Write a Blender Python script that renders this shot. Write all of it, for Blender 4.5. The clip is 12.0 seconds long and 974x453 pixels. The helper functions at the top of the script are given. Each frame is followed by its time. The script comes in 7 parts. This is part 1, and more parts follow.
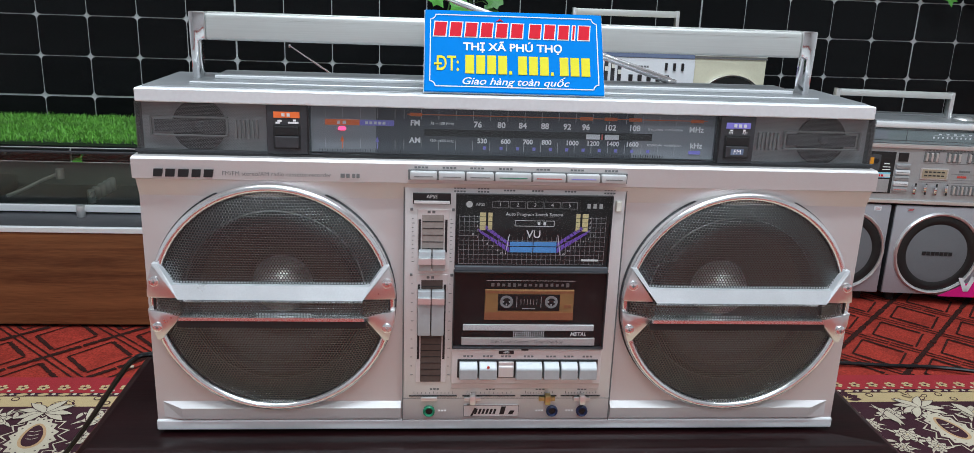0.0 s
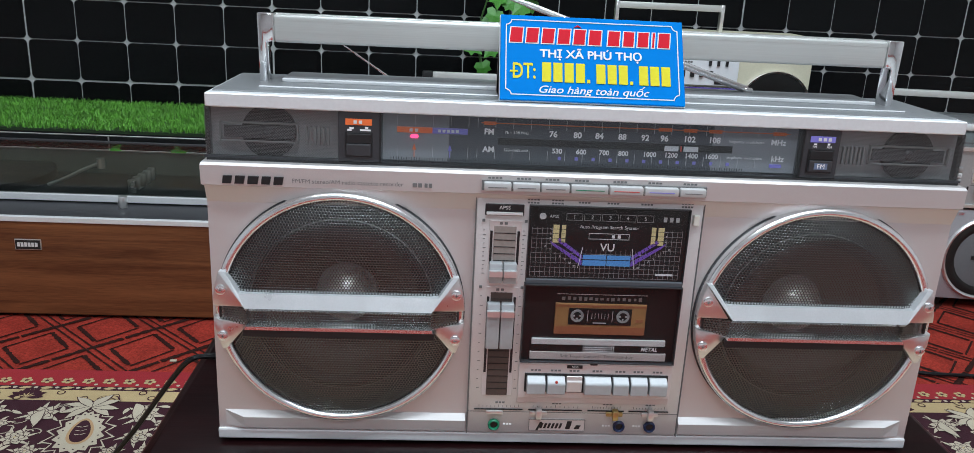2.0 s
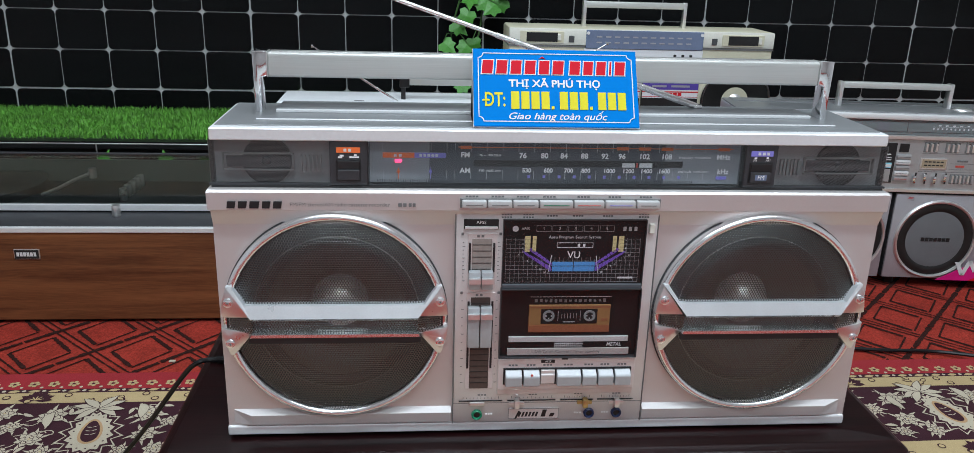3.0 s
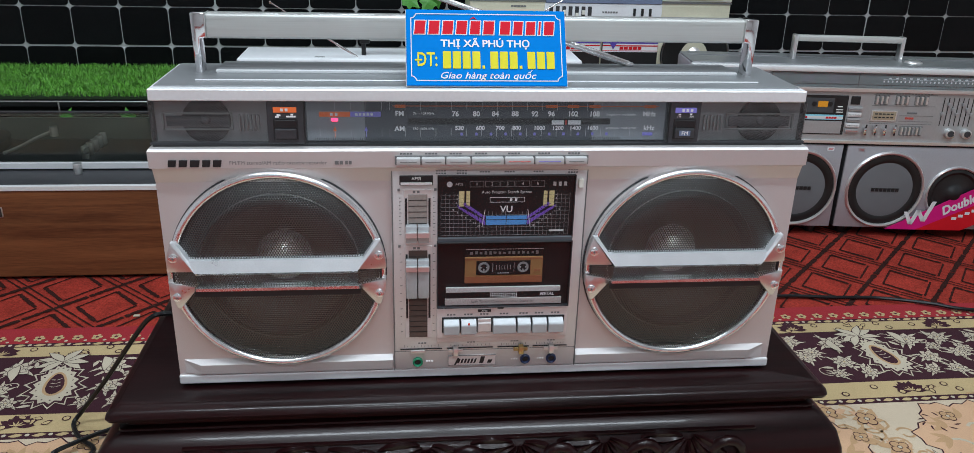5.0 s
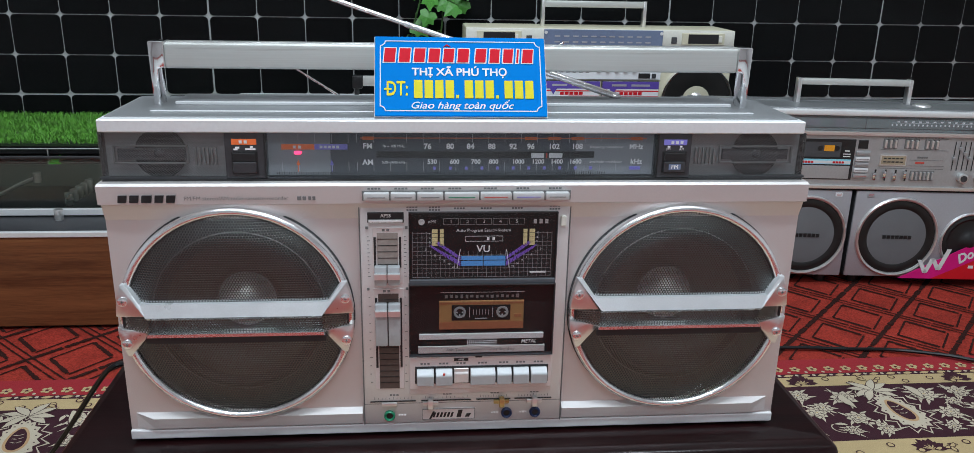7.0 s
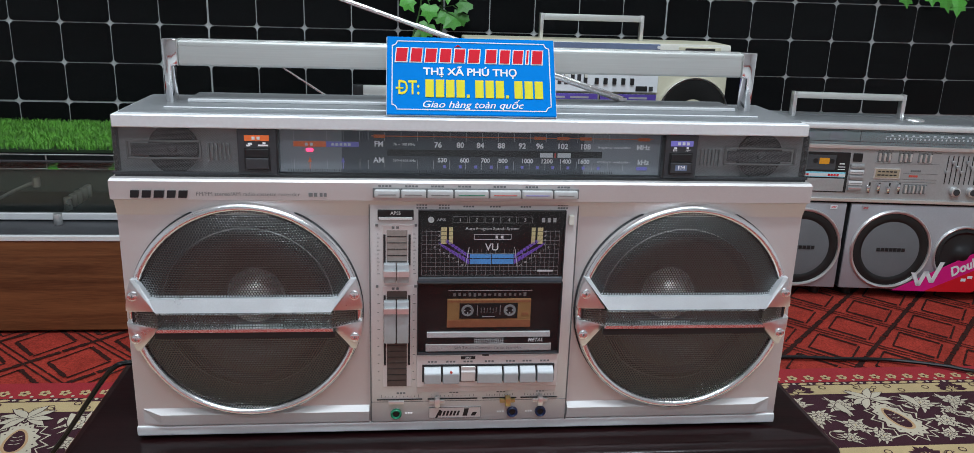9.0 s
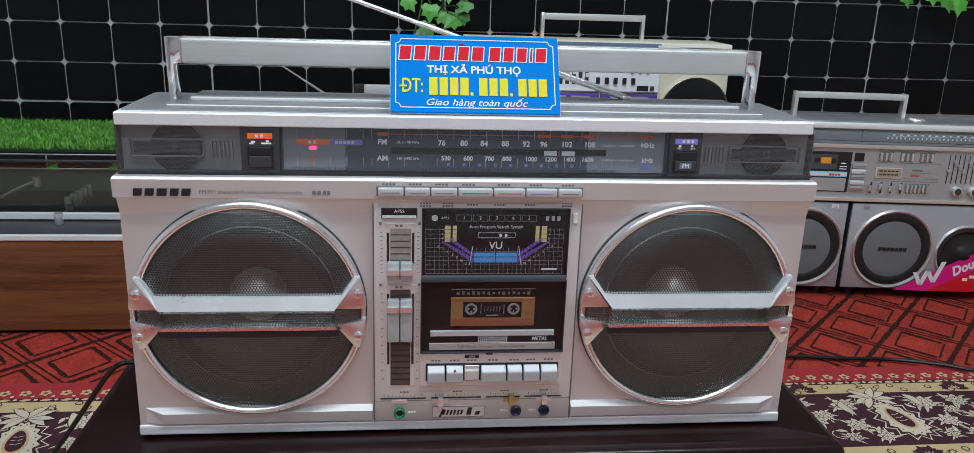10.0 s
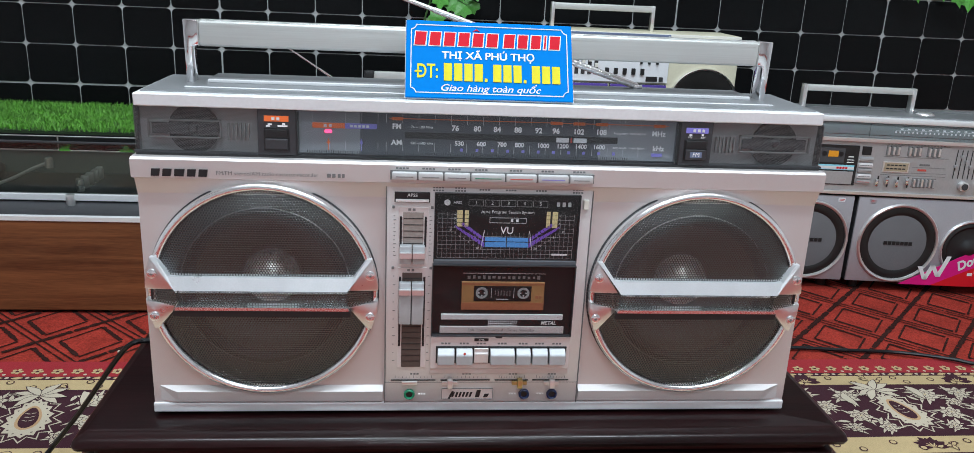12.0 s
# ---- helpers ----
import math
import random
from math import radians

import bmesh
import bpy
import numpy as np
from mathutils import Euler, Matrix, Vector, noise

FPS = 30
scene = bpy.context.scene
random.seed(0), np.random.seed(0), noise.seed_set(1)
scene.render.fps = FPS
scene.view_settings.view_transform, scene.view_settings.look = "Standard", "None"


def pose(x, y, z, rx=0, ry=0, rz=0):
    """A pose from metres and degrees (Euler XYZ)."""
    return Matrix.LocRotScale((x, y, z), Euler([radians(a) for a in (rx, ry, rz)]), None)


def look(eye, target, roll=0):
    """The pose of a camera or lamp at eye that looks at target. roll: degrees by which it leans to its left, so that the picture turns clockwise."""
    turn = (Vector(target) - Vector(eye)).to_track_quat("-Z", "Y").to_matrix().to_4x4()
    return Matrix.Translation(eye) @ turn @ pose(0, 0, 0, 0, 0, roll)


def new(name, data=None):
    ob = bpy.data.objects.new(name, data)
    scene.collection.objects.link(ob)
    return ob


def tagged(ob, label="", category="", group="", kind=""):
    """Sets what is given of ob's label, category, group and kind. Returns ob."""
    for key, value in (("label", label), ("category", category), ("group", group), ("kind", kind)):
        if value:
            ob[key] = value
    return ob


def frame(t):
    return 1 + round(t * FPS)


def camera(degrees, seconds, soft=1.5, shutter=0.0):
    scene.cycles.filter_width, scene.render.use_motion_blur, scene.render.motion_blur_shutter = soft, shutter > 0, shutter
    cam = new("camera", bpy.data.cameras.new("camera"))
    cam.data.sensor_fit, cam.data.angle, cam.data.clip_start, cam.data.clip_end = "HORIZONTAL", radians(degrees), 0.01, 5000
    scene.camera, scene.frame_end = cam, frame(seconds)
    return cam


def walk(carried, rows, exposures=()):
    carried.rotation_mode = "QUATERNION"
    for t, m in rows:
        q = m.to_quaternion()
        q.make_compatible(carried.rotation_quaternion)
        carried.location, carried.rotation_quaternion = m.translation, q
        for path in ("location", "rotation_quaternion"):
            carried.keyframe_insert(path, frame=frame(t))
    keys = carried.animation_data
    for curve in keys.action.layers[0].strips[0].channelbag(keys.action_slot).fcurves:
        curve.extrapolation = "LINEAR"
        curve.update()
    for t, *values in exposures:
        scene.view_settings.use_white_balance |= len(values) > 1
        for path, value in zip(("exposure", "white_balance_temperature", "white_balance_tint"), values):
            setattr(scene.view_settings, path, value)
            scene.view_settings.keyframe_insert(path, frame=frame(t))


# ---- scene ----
cam = camera(60.9, 12.0, soft=0.35)
PATH = [
    (0, (-0.077, -0.682, 0.395), (0.075, 1.234, -0.16), 2.1),
    (0.5, (-0.079, -0.678, 0.395), (0.04, 1.243, -0.149), 2.4),
    (1, (-0.104, -0.661, 0.398), (-0.015, 1.26, -0.151), 3.0),
    (1.5, (-0.126, -0.642, 0.408), (-0.026, 1.269, -0.173), 3.2),
    (2, (-0.124, -0.655, 0.41), (-0.008, 1.251, -0.183), 2.8),
    (2.5, (-0.128, -0.692, 0.434), (0.022, 1.205, -0.18), 2.2),
    (3, (-0.129, -0.722, 0.461), (0.039, 1.167, -0.173), 1.7),
    (4.8, (-0.096, -0.76, 0.477), (0.11, 1.086, -0.264), 1.7),
    (5, (-0.085, -0.756, 0.475), (0.12, 1.09, -0.264), 1.6),
    (5.5, (-0.063, -0.744, 0.479), (0.128, 1.11, -0.247), 1.5),
    (6, (-0.054, -0.723, 0.47), (0.122, 1.146, -0.218), 1.3),
    (6.5, (-0.051, -0.709, 0.457), (0.124, 1.174, -0.195), 1.2),
    (7, (-0.046, -0.71, 0.442), (0.131, 1.185, -0.172), 1.2),
    (9, (-0.064, -0.721, 0.427), (0.138, 1.185, -0.145), 1.9),
    (9.5, (-0.066, -0.719, 0.425), (0.137, 1.187, -0.144), 1.8),
    (10, (-0.068, -0.719, 0.424), (0.136, 1.187, -0.146), 1.9),
    (10.5, (-0.069, -0.72, 0.423), (0.132, 1.186, -0.15), 2.2),
    (11, (-0.072, -0.723, 0.423), (0.122, 1.181, -0.155), 2.5),
    (11.5, (-0.074, -0.725, 0.422), (0.118, 1.178, -0.162), 2.7),
    (12, (-0.076, -0.729, 0.422), (0.119, 1.171, -0.171), 2.7),
]
walk(cam, [(t, look(eye, target, roll)) for t, eye, target, roll in PATH],
     exposures=[(0, -0.13), (1, -0.13), (2, -0.28), (3, -0.30), (5, -0.36), (7, -0.38), (10, -0.36), (10.5, -0.13), (11, -0.07), (12, -0.07)])

# ---- light ----
world = bpy.data.worlds.new("world")
scene.world = world
world.use_nodes = True
world.node_tree.nodes["Background"].inputs[0].default_value = (0.9, 0.95, 1.0, 1)
world.node_tree.nodes["Background"].inputs[1].default_value = 0.05


def tube_light(x, y, z, lx, ly, watts, colour=(0.84, 0.965, 1.06)):
    lamp = bpy.data.lights.new("ceiling_tube", "AREA")
    lamp.shape, lamp.size, lamp.size_y, lamp.energy, lamp.color = "RECTANGLE", lx, ly, watts, colour
    ob = new("ceiling_tube", lamp)
    ob.location = (x, y, z)
    return ob


tube_light(-0.55, -0.75, 2.62, 1.2, 0.22, 40)
tube_light(0.75, -0.75, 2.62, 1.2, 0.22, 40)
tube_light(0.1, -2.0, 2.62, 1.2, 0.22, 40)
tube_light(0.0, 0.55, 2.62, 1.2, 0.22, 26)
# Extra unseen tube, added to keep the far floor lit.
tube_light(0.1, -4.4, 2.62, 1.2, 0.22, 40)

# ---- materials ----
FLOOR = -0.183


def nodes_of(name):
    m = bpy.data.materials.new(name)
    m.use_nodes = True
    return m, m.node_tree.nodes, m.node_tree.links, m.node_tree.nodes["Principled BSDF"]


def mat(name, col, rough=0.5, metal=0.0, grain=0.12, scale=300.0, stain=0.12, stain_scale=9.0, bump=0.0, bump_scale=600.0,
        coat=0.0, stretch=(1, 1, 1), spec=0.5, per_object=0.0):
    """A surface with fine grain, broad stains, uneven gloss and fine relief."""
    m, n, l, p = nodes_of(name)
    tc = n.new("ShaderNodeTexCoord")
    mp = n.new("ShaderNodeMapping")
    mp.inputs["Scale"].default_value = stretch
    l.new(tc.outputs["Object"], mp.inputs[0])
    fine, broad = n.new("ShaderNodeTexNoise"), n.new("ShaderNodeTexNoise")
    fine.inputs["Scale"].default_value, broad.inputs["Scale"].default_value = scale, stain_scale
    fine.inputs["Detail"].default_value = broad.inputs["Detail"].default_value = 4
    l.new(mp.outputs[0], fine.inputs["Vector"])
    l.new(tc.outputs["Object"], broad.inputs["Vector"])
    val = None
    for tex, amount in ((fine, grain), (broad, stain)):
        r = n.new("ShaderNodeMapRange")
        r.inputs["From Min"].default_value, r.inputs["From Max"].default_value = 0.25, 0.75
        r.inputs["To Min"].default_value, r.inputs["To Max"].default_value = 1 - amount, 1 + amount
        l.new(tex.outputs["Fac"], r.inputs["Value"])
        if val is None:
            val = r.outputs[0]
        else:
            mul = n.new("ShaderNodeMath")
            mul.operation = "MULTIPLY"
            l.new(val, mul.inputs[0])
            l.new(r.outputs[0], mul.inputs[1])
            val = mul.outputs[0]
    if per_object:
        info, r = n.new("ShaderNodeObjectInfo"), n.new("ShaderNodeMapRange")
        r.inputs["To Min"].default_value, r.inputs["To Max"].default_value = 1 - per_object, 1 + per_object
        l.new(info.outputs["Random"], r.inputs["Value"])
        mul = n.new("ShaderNodeMath")
        mul.operation = "MULTIPLY"
        l.new(val, mul.inputs[0])
        l.new(r.outputs[0], mul.inputs[1])
        val = mul.outputs[0]
    hsv = n.new("ShaderNodeHueSaturation")
    hsv.inputs["Color"].default_value = (*col, 1)
    l.new(val, hsv.inputs["Value"])
    l.new(hsv.outputs[0], p.inputs["Base Color"])
    rr = n.new("ShaderNodeMapRange")
    rr.inputs["To Min"].default_value, rr.inputs["To Max"].default_value = max(0.02, rough * 0.8), min(1, rough * 1.2)
    l.new(broad.outputs["Fac"], rr.inputs["Value"])
    l.new(rr.outputs[0], p.inputs["Roughness"])
    p.inputs["Metallic"].default_value = metal
    p.inputs["Specular IOR Level"].default_value = spec
    p.inputs["Coat Weight"].default_value = coat
    p.inputs["Coat Roughness"].default_value = 0.08
    if bump:
        bt, b = n.new("ShaderNodeTexNoise"), n.new("ShaderNodeBump")
        bt.inputs["Scale"].default_value = bump_scale
        l.new(mp.outputs[0], bt.inputs["Vector"])
        b.inputs["Strength"].default_value, b.inputs["Distance"].default_value = bump, 0.001
        l.new(bt.outputs["Fac"], b.inputs["Height"])
        l.new(b.outputs[0], p.inputs["Normal"])
    return m


def perforated(name, col, pitch, hole, rough=0.35, metal=0.9):
    """Sheet metal with round holes in a staggered row pattern, through which one sees."""
    m, n, l, p = nodes_of(name)
    p.inputs["Base Color"].default_value = (*col, 1)
    p.inputs["Roughness"].default_value, p.inputs["Metallic"].default_value = rough, metal
    tc = n.new("ShaderNodeTexCoord")
    size = (pitch, 1.0, pitch * 1.732)
    ways = []
    for shift in (0.0, 0.5):
        d = n.new("ShaderNodeVectorMath"); d.operation = "DIVIDE"
        d.inputs[1].default_value = size
        l.new(tc.outputs["Object"], d.inputs[0])
        a = n.new("ShaderNodeVectorMath"); a.operation = "ADD"
        a.inputs[1].default_value = (shift, 0, shift)
        l.new(d.outputs[0], a.inputs[0])
        f = n.new("ShaderNodeVectorMath"); f.operation = "FRACTION"
        l.new(a.outputs[0], f.inputs[0])
        s = n.new("ShaderNodeVectorMath"); s.operation = "SUBTRACT"
        s.inputs[1].default_value = (0.5, 0.5, 0.5)
        l.new(f.outputs[0], s.inputs[0])
        k = n.new("ShaderNodeVectorMath"); k.operation = "MULTIPLY"
        k.inputs[1].default_value = (pitch, 0.0, pitch * 1.732)
        l.new(s.outputs[0], k.inputs[0])
        le = n.new("ShaderNodeVectorMath"); le.operation = "LENGTH"
        l.new(k.outputs[0], le.inputs[0])
        ways.append(le.outputs["Value"])
    mn = n.new("ShaderNodeMath"); mn.operation = "MINIMUM"
    l.new(ways[0], mn.inputs[0]); l.new(ways[1], mn.inputs[1])
    less = n.new("ShaderNodeMath"); less.operation = "LESS_THAN"
    less.inputs[1].default_value = hole
    l.new(mn.outputs[0], less.inputs[0])
    rim, relief = n.new("ShaderNodeMapRange"), n.new("ShaderNodeBump")
    rim.interpolation_type = "SMOOTHSTEP"
    rim.inputs["From Min"].default_value, rim.inputs["From Max"].default_value = hole, pitch * 0.56
    l.new(mn.outputs[0], rim.inputs["Value"])
    relief.inputs["Strength"].default_value, relief.inputs["Distance"].default_value = 0.5, pitch * 0.11
    l.new(rim.outputs[0], relief.inputs["Height"])
    l.new(relief.outputs[0], p.inputs["Normal"])
    tr, mix = n.new("ShaderNodeBsdfTransparent"), n.new("ShaderNodeMixShader")
    l.new(less.outputs[0], mix.inputs[0])
    l.new(p.outputs[0], mix.inputs[1]); l.new(tr.outputs[0], mix.inputs[2])
    l.new(mix.outputs[0], n["Material Output"].inputs["Surface"])
    return m


def clear(name, tint, gloss_rough=0.03, ior=1.45):
    """A thin clear pane: tinted see-through with a mirror gloss that grows at grazing angles."""
    m, n, l, p = nodes_of(name)
    tr, gl, fr, mix = (n.new("ShaderNodeBsdfTransparent"), n.new("ShaderNodeBsdfGlossy"), n.new("ShaderNodeFresnel"), n.new("ShaderNodeMixShader"))
    tr.inputs[0].default_value = (*tint, 1)
    gl.inputs["Roughness"].default_value = gloss_rough
    fr.inputs["IOR"].default_value = ior
    l.new(fr.outputs[0], mix.inputs[0])
    l.new(tr.outputs[0], mix.inputs[1]); l.new(gl.outputs[0], mix.inputs[2])
    l.new(mix.outputs[0], n["Material Output"].inputs["Surface"])
    return m


def glow(name, col, strength):
    m, n, l, p = nodes_of(name)
    p.inputs["Base Color"].default_value = (*col, 1)
    p.inputs["Emission Color"].default_value = (*col, 1)
    p.inputs["Emission Strength"].default_value = strength
    return m


def wood(name, dark, light, along="x", rough=0.4, coat=0.2, scale=6.0, relief=0.12):
    m, n, l, p = nodes_of(name)
    tc, mp = n.new("ShaderNodeTexCoord"), n.new("ShaderNodeMapping")
    mp.inputs["Scale"].default_value = {"x": (0.5, 9, 9), "z": (9, 9, 0.5)}[along]
    l.new(tc.outputs["Object"], mp.inputs[0])
    a, b = n.new("ShaderNodeTexNoise"), n.new("ShaderNodeTexNoise")
    a.inputs["Scale"].default_value, b.inputs["Scale"].default_value = scale, scale * 12
    a.inputs["Detail"].default_value, b.inputs["Detail"].default_value = 8, 5
    a.inputs["Distortion"].default_value = 0.7
    l.new(mp.outputs[0], a.inputs["Vector"]); l.new(mp.outputs[0], b.inputs["Vector"])
    add = n.new("ShaderNodeMath"); add.operation = "MULTIPLY_ADD"
    add.inputs[1].default_value = 0.45
    l.new(b.outputs["Fac"], add.inputs[0]); l.new(a.outputs["Fac"], add.inputs[2])
    ramp = n.new("ShaderNodeValToRGB")
    ramp.color_ramp.elements[0].position, ramp.color_ramp.elements[1].position = 0.5, 0.95
    ramp.color_ramp.elements[0].color, ramp.color_ramp.elements[1].color = (*dark, 1), (*light, 1)
    l.new(add.outputs[0], ramp.inputs[0])
    l.new(ramp.outputs[0], p.inputs["Base Color"])
    p.inputs["Roughness"].default_value, p.inputs["Coat Weight"].default_value, p.inputs["Coat Roughness"].default_value = rough, coat, 0.07
    p.inputs["Specular IOR Level"].default_value = 0.22
    bm_ = n.new("ShaderNodeBump")
    bm_.inputs["Strength"].default_value, bm_.inputs["Distance"].default_value = relief, 0.0008
    l.new(add.outputs[0], bm_.inputs["Height"]); l.new(bm_.outputs[0], p.inputs["Normal"])
    return m


SILVER = mat("champagne_silver_paint", (0.66, 0.63, 0.62), 0.46, 0.60, grain=0.05, scale=1500, stain=0.03, stain_scale=6)
PANEL = mat("silver_panel_paint", (0.69, 0.655, 0.645), 0.44, 0.48, grain=0.05, scale=1500, stain=0.04)
TOPGREY = mat("brushed_grey_top", (0.29, 0.30, 0.31), 0.38, 0.55, grain=0.07, scale=90, stain=0.05, stretch=(0.3, 20, 20))
LIP = mat("bright_silver_trim", (0.80, 0.81, 0.82), 0.38, 0.35, grain=0.03, stain=0.04)
ALU = mat("satin_aluminium", (0.78, 0.78, 0.77), 0.3, 0.85, grain=0.05, scale=60, stain=0.04, stretch=(0.4, 25, 25))
BARGREY = mat("ribbed_grey_grip", (0.56, 0.57, 0.55), 0.42, 0.4, grain=0.06, scale=120, stain=0.04, stretch=(0.1, 20, 20))
CHROME = mat("worn_chrome", (0.85, 0.85, 0.86), 0.10, 1.0, grain=0.03, stain=0.05, stain_scale=30)
SATIN = mat("satin_chrome_bar", (0.86, 0.86, 0.87), 0.20, 0.9, grain=0.04, scale=1200, stain=0.05, stain_scale=40)
SPARKLE = mat("brushed_bright_bar", (0.74, 0.765, 0.785), 0.30, 0.45, grain=0.04, scale=700, stain=0.05, stain_scale=40, bump=0.10, bump_scale=900)
SELKEY = mat("pale_key_plastic", (0.52, 0.52, 0.52), 0.5, 0.2, grain=0.04, stain=0.05)
LEDGE = mat("matt_silver_ledge", (0.60, 0.58, 0.575), 0.62, 0.35, grain=0.05, scale=1500, stain=0.03)
PLATE = mat("satin_end_plate", (0.78, 0.77, 0.77), 0.30, 0.95, grain=0.04, scale=900, stain=0.06, stain_scale=40)
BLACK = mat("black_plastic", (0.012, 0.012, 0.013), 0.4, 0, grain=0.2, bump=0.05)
DARK = mat("dark_grey_plastic", (0.035, 0.036, 0.04), 0.45, 0, grain=0.15)
CONE = mat("brown_paper_cone", (0.062, 0.051, 0.044), 0.75, 0, grain=0.15, scale=500, stain=0.1)
SURROUND = mat("cone_rim_rubber", (0.010, 0.0095, 0.009), 0.5, 0)
DUSTCAP = mat("silver_dust_cap", (0.94, 0.93, 0.92), 0.33, 0.75, grain=0.05)
GRILLE = perforated("woofer_mesh", (0.165, 0.166, 0.162), 0.0025, 0.00086, rough=0.24, metal=0.95)
FINE = perforated("tweeter_mesh", (0.20, 0.205, 0.21), 0.00125, 0.00055, rough=0.45, metal=0.5)
SMOKE = clear("smoked_dial_window", (0.92, 0.93, 0.95), 0.04)
PANE = clear("clear_window", (0.88, 0.88, 0.88), 0.08, 1.24)
DIAL = mat("dial_plate", (0.075, 0.082, 0.094), 0.5, 0, grain=0.05)
# Paler dial grey, with the window's hazy reflection mixed into the colour.
DIAL2 = mat("dial_plate_haze_grey", (0.25, 0.26, 0.275), 0.5, 0, grain=0.05)
# Grey of the deck dial, also of the haze painted behind the dust cover.
GLASSGREY = mat("pale_dial_and_haze_grey", (0.23, 0.265, 0.258), 0.4, 0, grain=0.06)
WHITE = mat("white_print", (0.88, 0.88, 0.88), 0.5, grain=0.03, stain=0.03)
GREYPRINT = mat("grey_print", (0.16, 0.16, 0.16), 0.5, grain=0.03, stain=0.03)
FAINT = mat("light_grey_print", (0.42, 0.43, 0.44), 0.5, grain=0.03, stain=0.03)
KEY = mat("silver_key_plastic", (0.40, 0.415, 0.43), 0.38, 0.15, grain=0.04, stain=0.05)
TWBACK = mat("mid_grey_backing", (0.30, 0.305, 0.31), 0.6, grain=0.05)
ORANGE = mat("orange_print", (0.85, 0.17, 0.04), 0.5, grain=0.03, stain=0.03)
REDPRINT = mat("red_print", (0.55, 0.07, 0.05), 0.5, grain=0.03, stain=0.03)
VIOLET = mat("violet_print", (0.22, 0.20, 0.62), 0.5, grain=0.03, stain=0.03)
PURPLE = mat("purple_print", (0.24, 0.12, 0.60), 0.45, grain=0.03, stain=0.03)
YELLOW = mat("yellow_print", (0.80, 0.66, 0.34), 0.45, grain=0.03, stain=0.03)
SKYBLUE = mat("light_blue_print", (0.12, 0.38, 0.80), 0.45, grain=0.03, stain=0.03)
LED = glow("red_lamp", (1.0, 0.05, 0.16), 3.0)
BRASS = mat("brass_knob", (0.55, 0.42, 0.18), 0.3, 0.9)
GREEN = mat("green_jack_ring", (0.01, 0.20, 0.10), 0.35)
NAVY = mat("dark_blue_jack_ring", (0.01, 0.02, 0.07), 0.35)
ROSEWOOD = wood("dark_lacquered_rosewood", (0.0045, 0.0012, 0.0014), (0.018, 0.0042, 0.0048), rough=0.30, coat=0.16, relief=0.18)
WALNUT = wood("walnut_veneer", (0.083, 0.026, 0.011), (0.235, 0.086, 0.034), rough=0.42, coat=0.15)
SIGNBLUE = mat("glossy_blue_card", (0.0, 0.18, 0.57), 0.45, spec=0.02, grain=0.02, stain=0.03)
SIGNWHITE = mat("white_card", (0.66, 0.66, 0.66), 0.5, grain=0.02, stain=0.04)
SIGNRED = mat("sign_red", (0.55, 0.008, 0.022), 0.5, spec=0.08, grain=0.02, stain=0.03)
SIGNYELLOW = mat("sign_yellow", (0.66, 0.58, 0.03), 0.5, spec=0.08, grain=0.02, stain=0.03)
CELL = mat("black_solar_cell", (0.006, 0.0065, 0.007), 0.25, 0, grain=0.2, stain=0.3, stain_scale=5, per_object=0.25, spec=0.11)
SHEET = mat("grey_backing_sheet", (0.43, 0.44, 0.44), 0.5, grain=0.05)
CREAM = mat("cream_plastic", (0.60, 0.57, 0.43), 0.45, grain=0.05, stain=0.06)
CREAMW = mat("pale_cream_plastic", (0.70, 0.69, 0.62), 0.45, grain=0.05, stain=0.05)
WHITEPL = mat("white_plastic", (0.74, 0.76, 0.78), 0.4, grain=0.04, stain=0.05)
SPKSILVER = mat("silver_speaker_front", (0.44, 0.44, 0.47), 0.42, 0.45, grain=0.05, stain=0.04)
DECKSILVER = mat("silver_deck_front", (0.46, 0.465, 0.475), 0.4, 0.6, grain=0.06, stain=0.05)
SPKGREY = mat("grey_cone_cloth", (0.060, 0.060, 0.064), 0.75, grain=0.15, scale=900)
CONECLOTH = mat("pale_grey_cone_cloth", (0.135, 0.138, 0.145), 0.7, grain=0.12, scale=900)
RUBBER = mat("black_rubber", (0.010, 0.010, 0.010), 0.45)
PINK = mat("pink_sticker", (0.58, 0.012, 0.17), 0.45, spec=0.15, grain=0.03)
STRED = mat("red_sticker", (0.56, 0.012, 0.02), 0.45, spec=0.15, grain=0.03)
BLUEFILM = mat("blue_dial_film", (0.15, 0.19, 0.29), 0.16, grain=0.08)
LILAC = mat("violet_label", (0.10, 0.06, 0.35), 0.4)
CYAN = mat("cyan_label", (0.25, 0.60, 0.72), 0.4)
AMBER = mat("amber_tape", (0.80, 0.33, 0.02), 0.4)
GOLD = mat("gold_tape_label", (0.36, 0.185, 0.075), 0.4, grain=0.1)
METERFACE = mat("pale_amber_meter", (0.36, 0.29, 0.20), 0.45, grain=0.06)
COPPER = mat("copper_tape_edge", (0.34, 0.12, 0.06), 0.4, grain=0.1)
WALLPAINT = mat("white_wall_paint", (0.66, 0.66, 0.66), 0.7, grain=0.04, scale=80, bump=0.1, bump_scale=200)
CEILPAINT = mat("white_ceiling_paint", (0.78, 0.78, 0.77), 0.8, grain=0.03, scale=80)
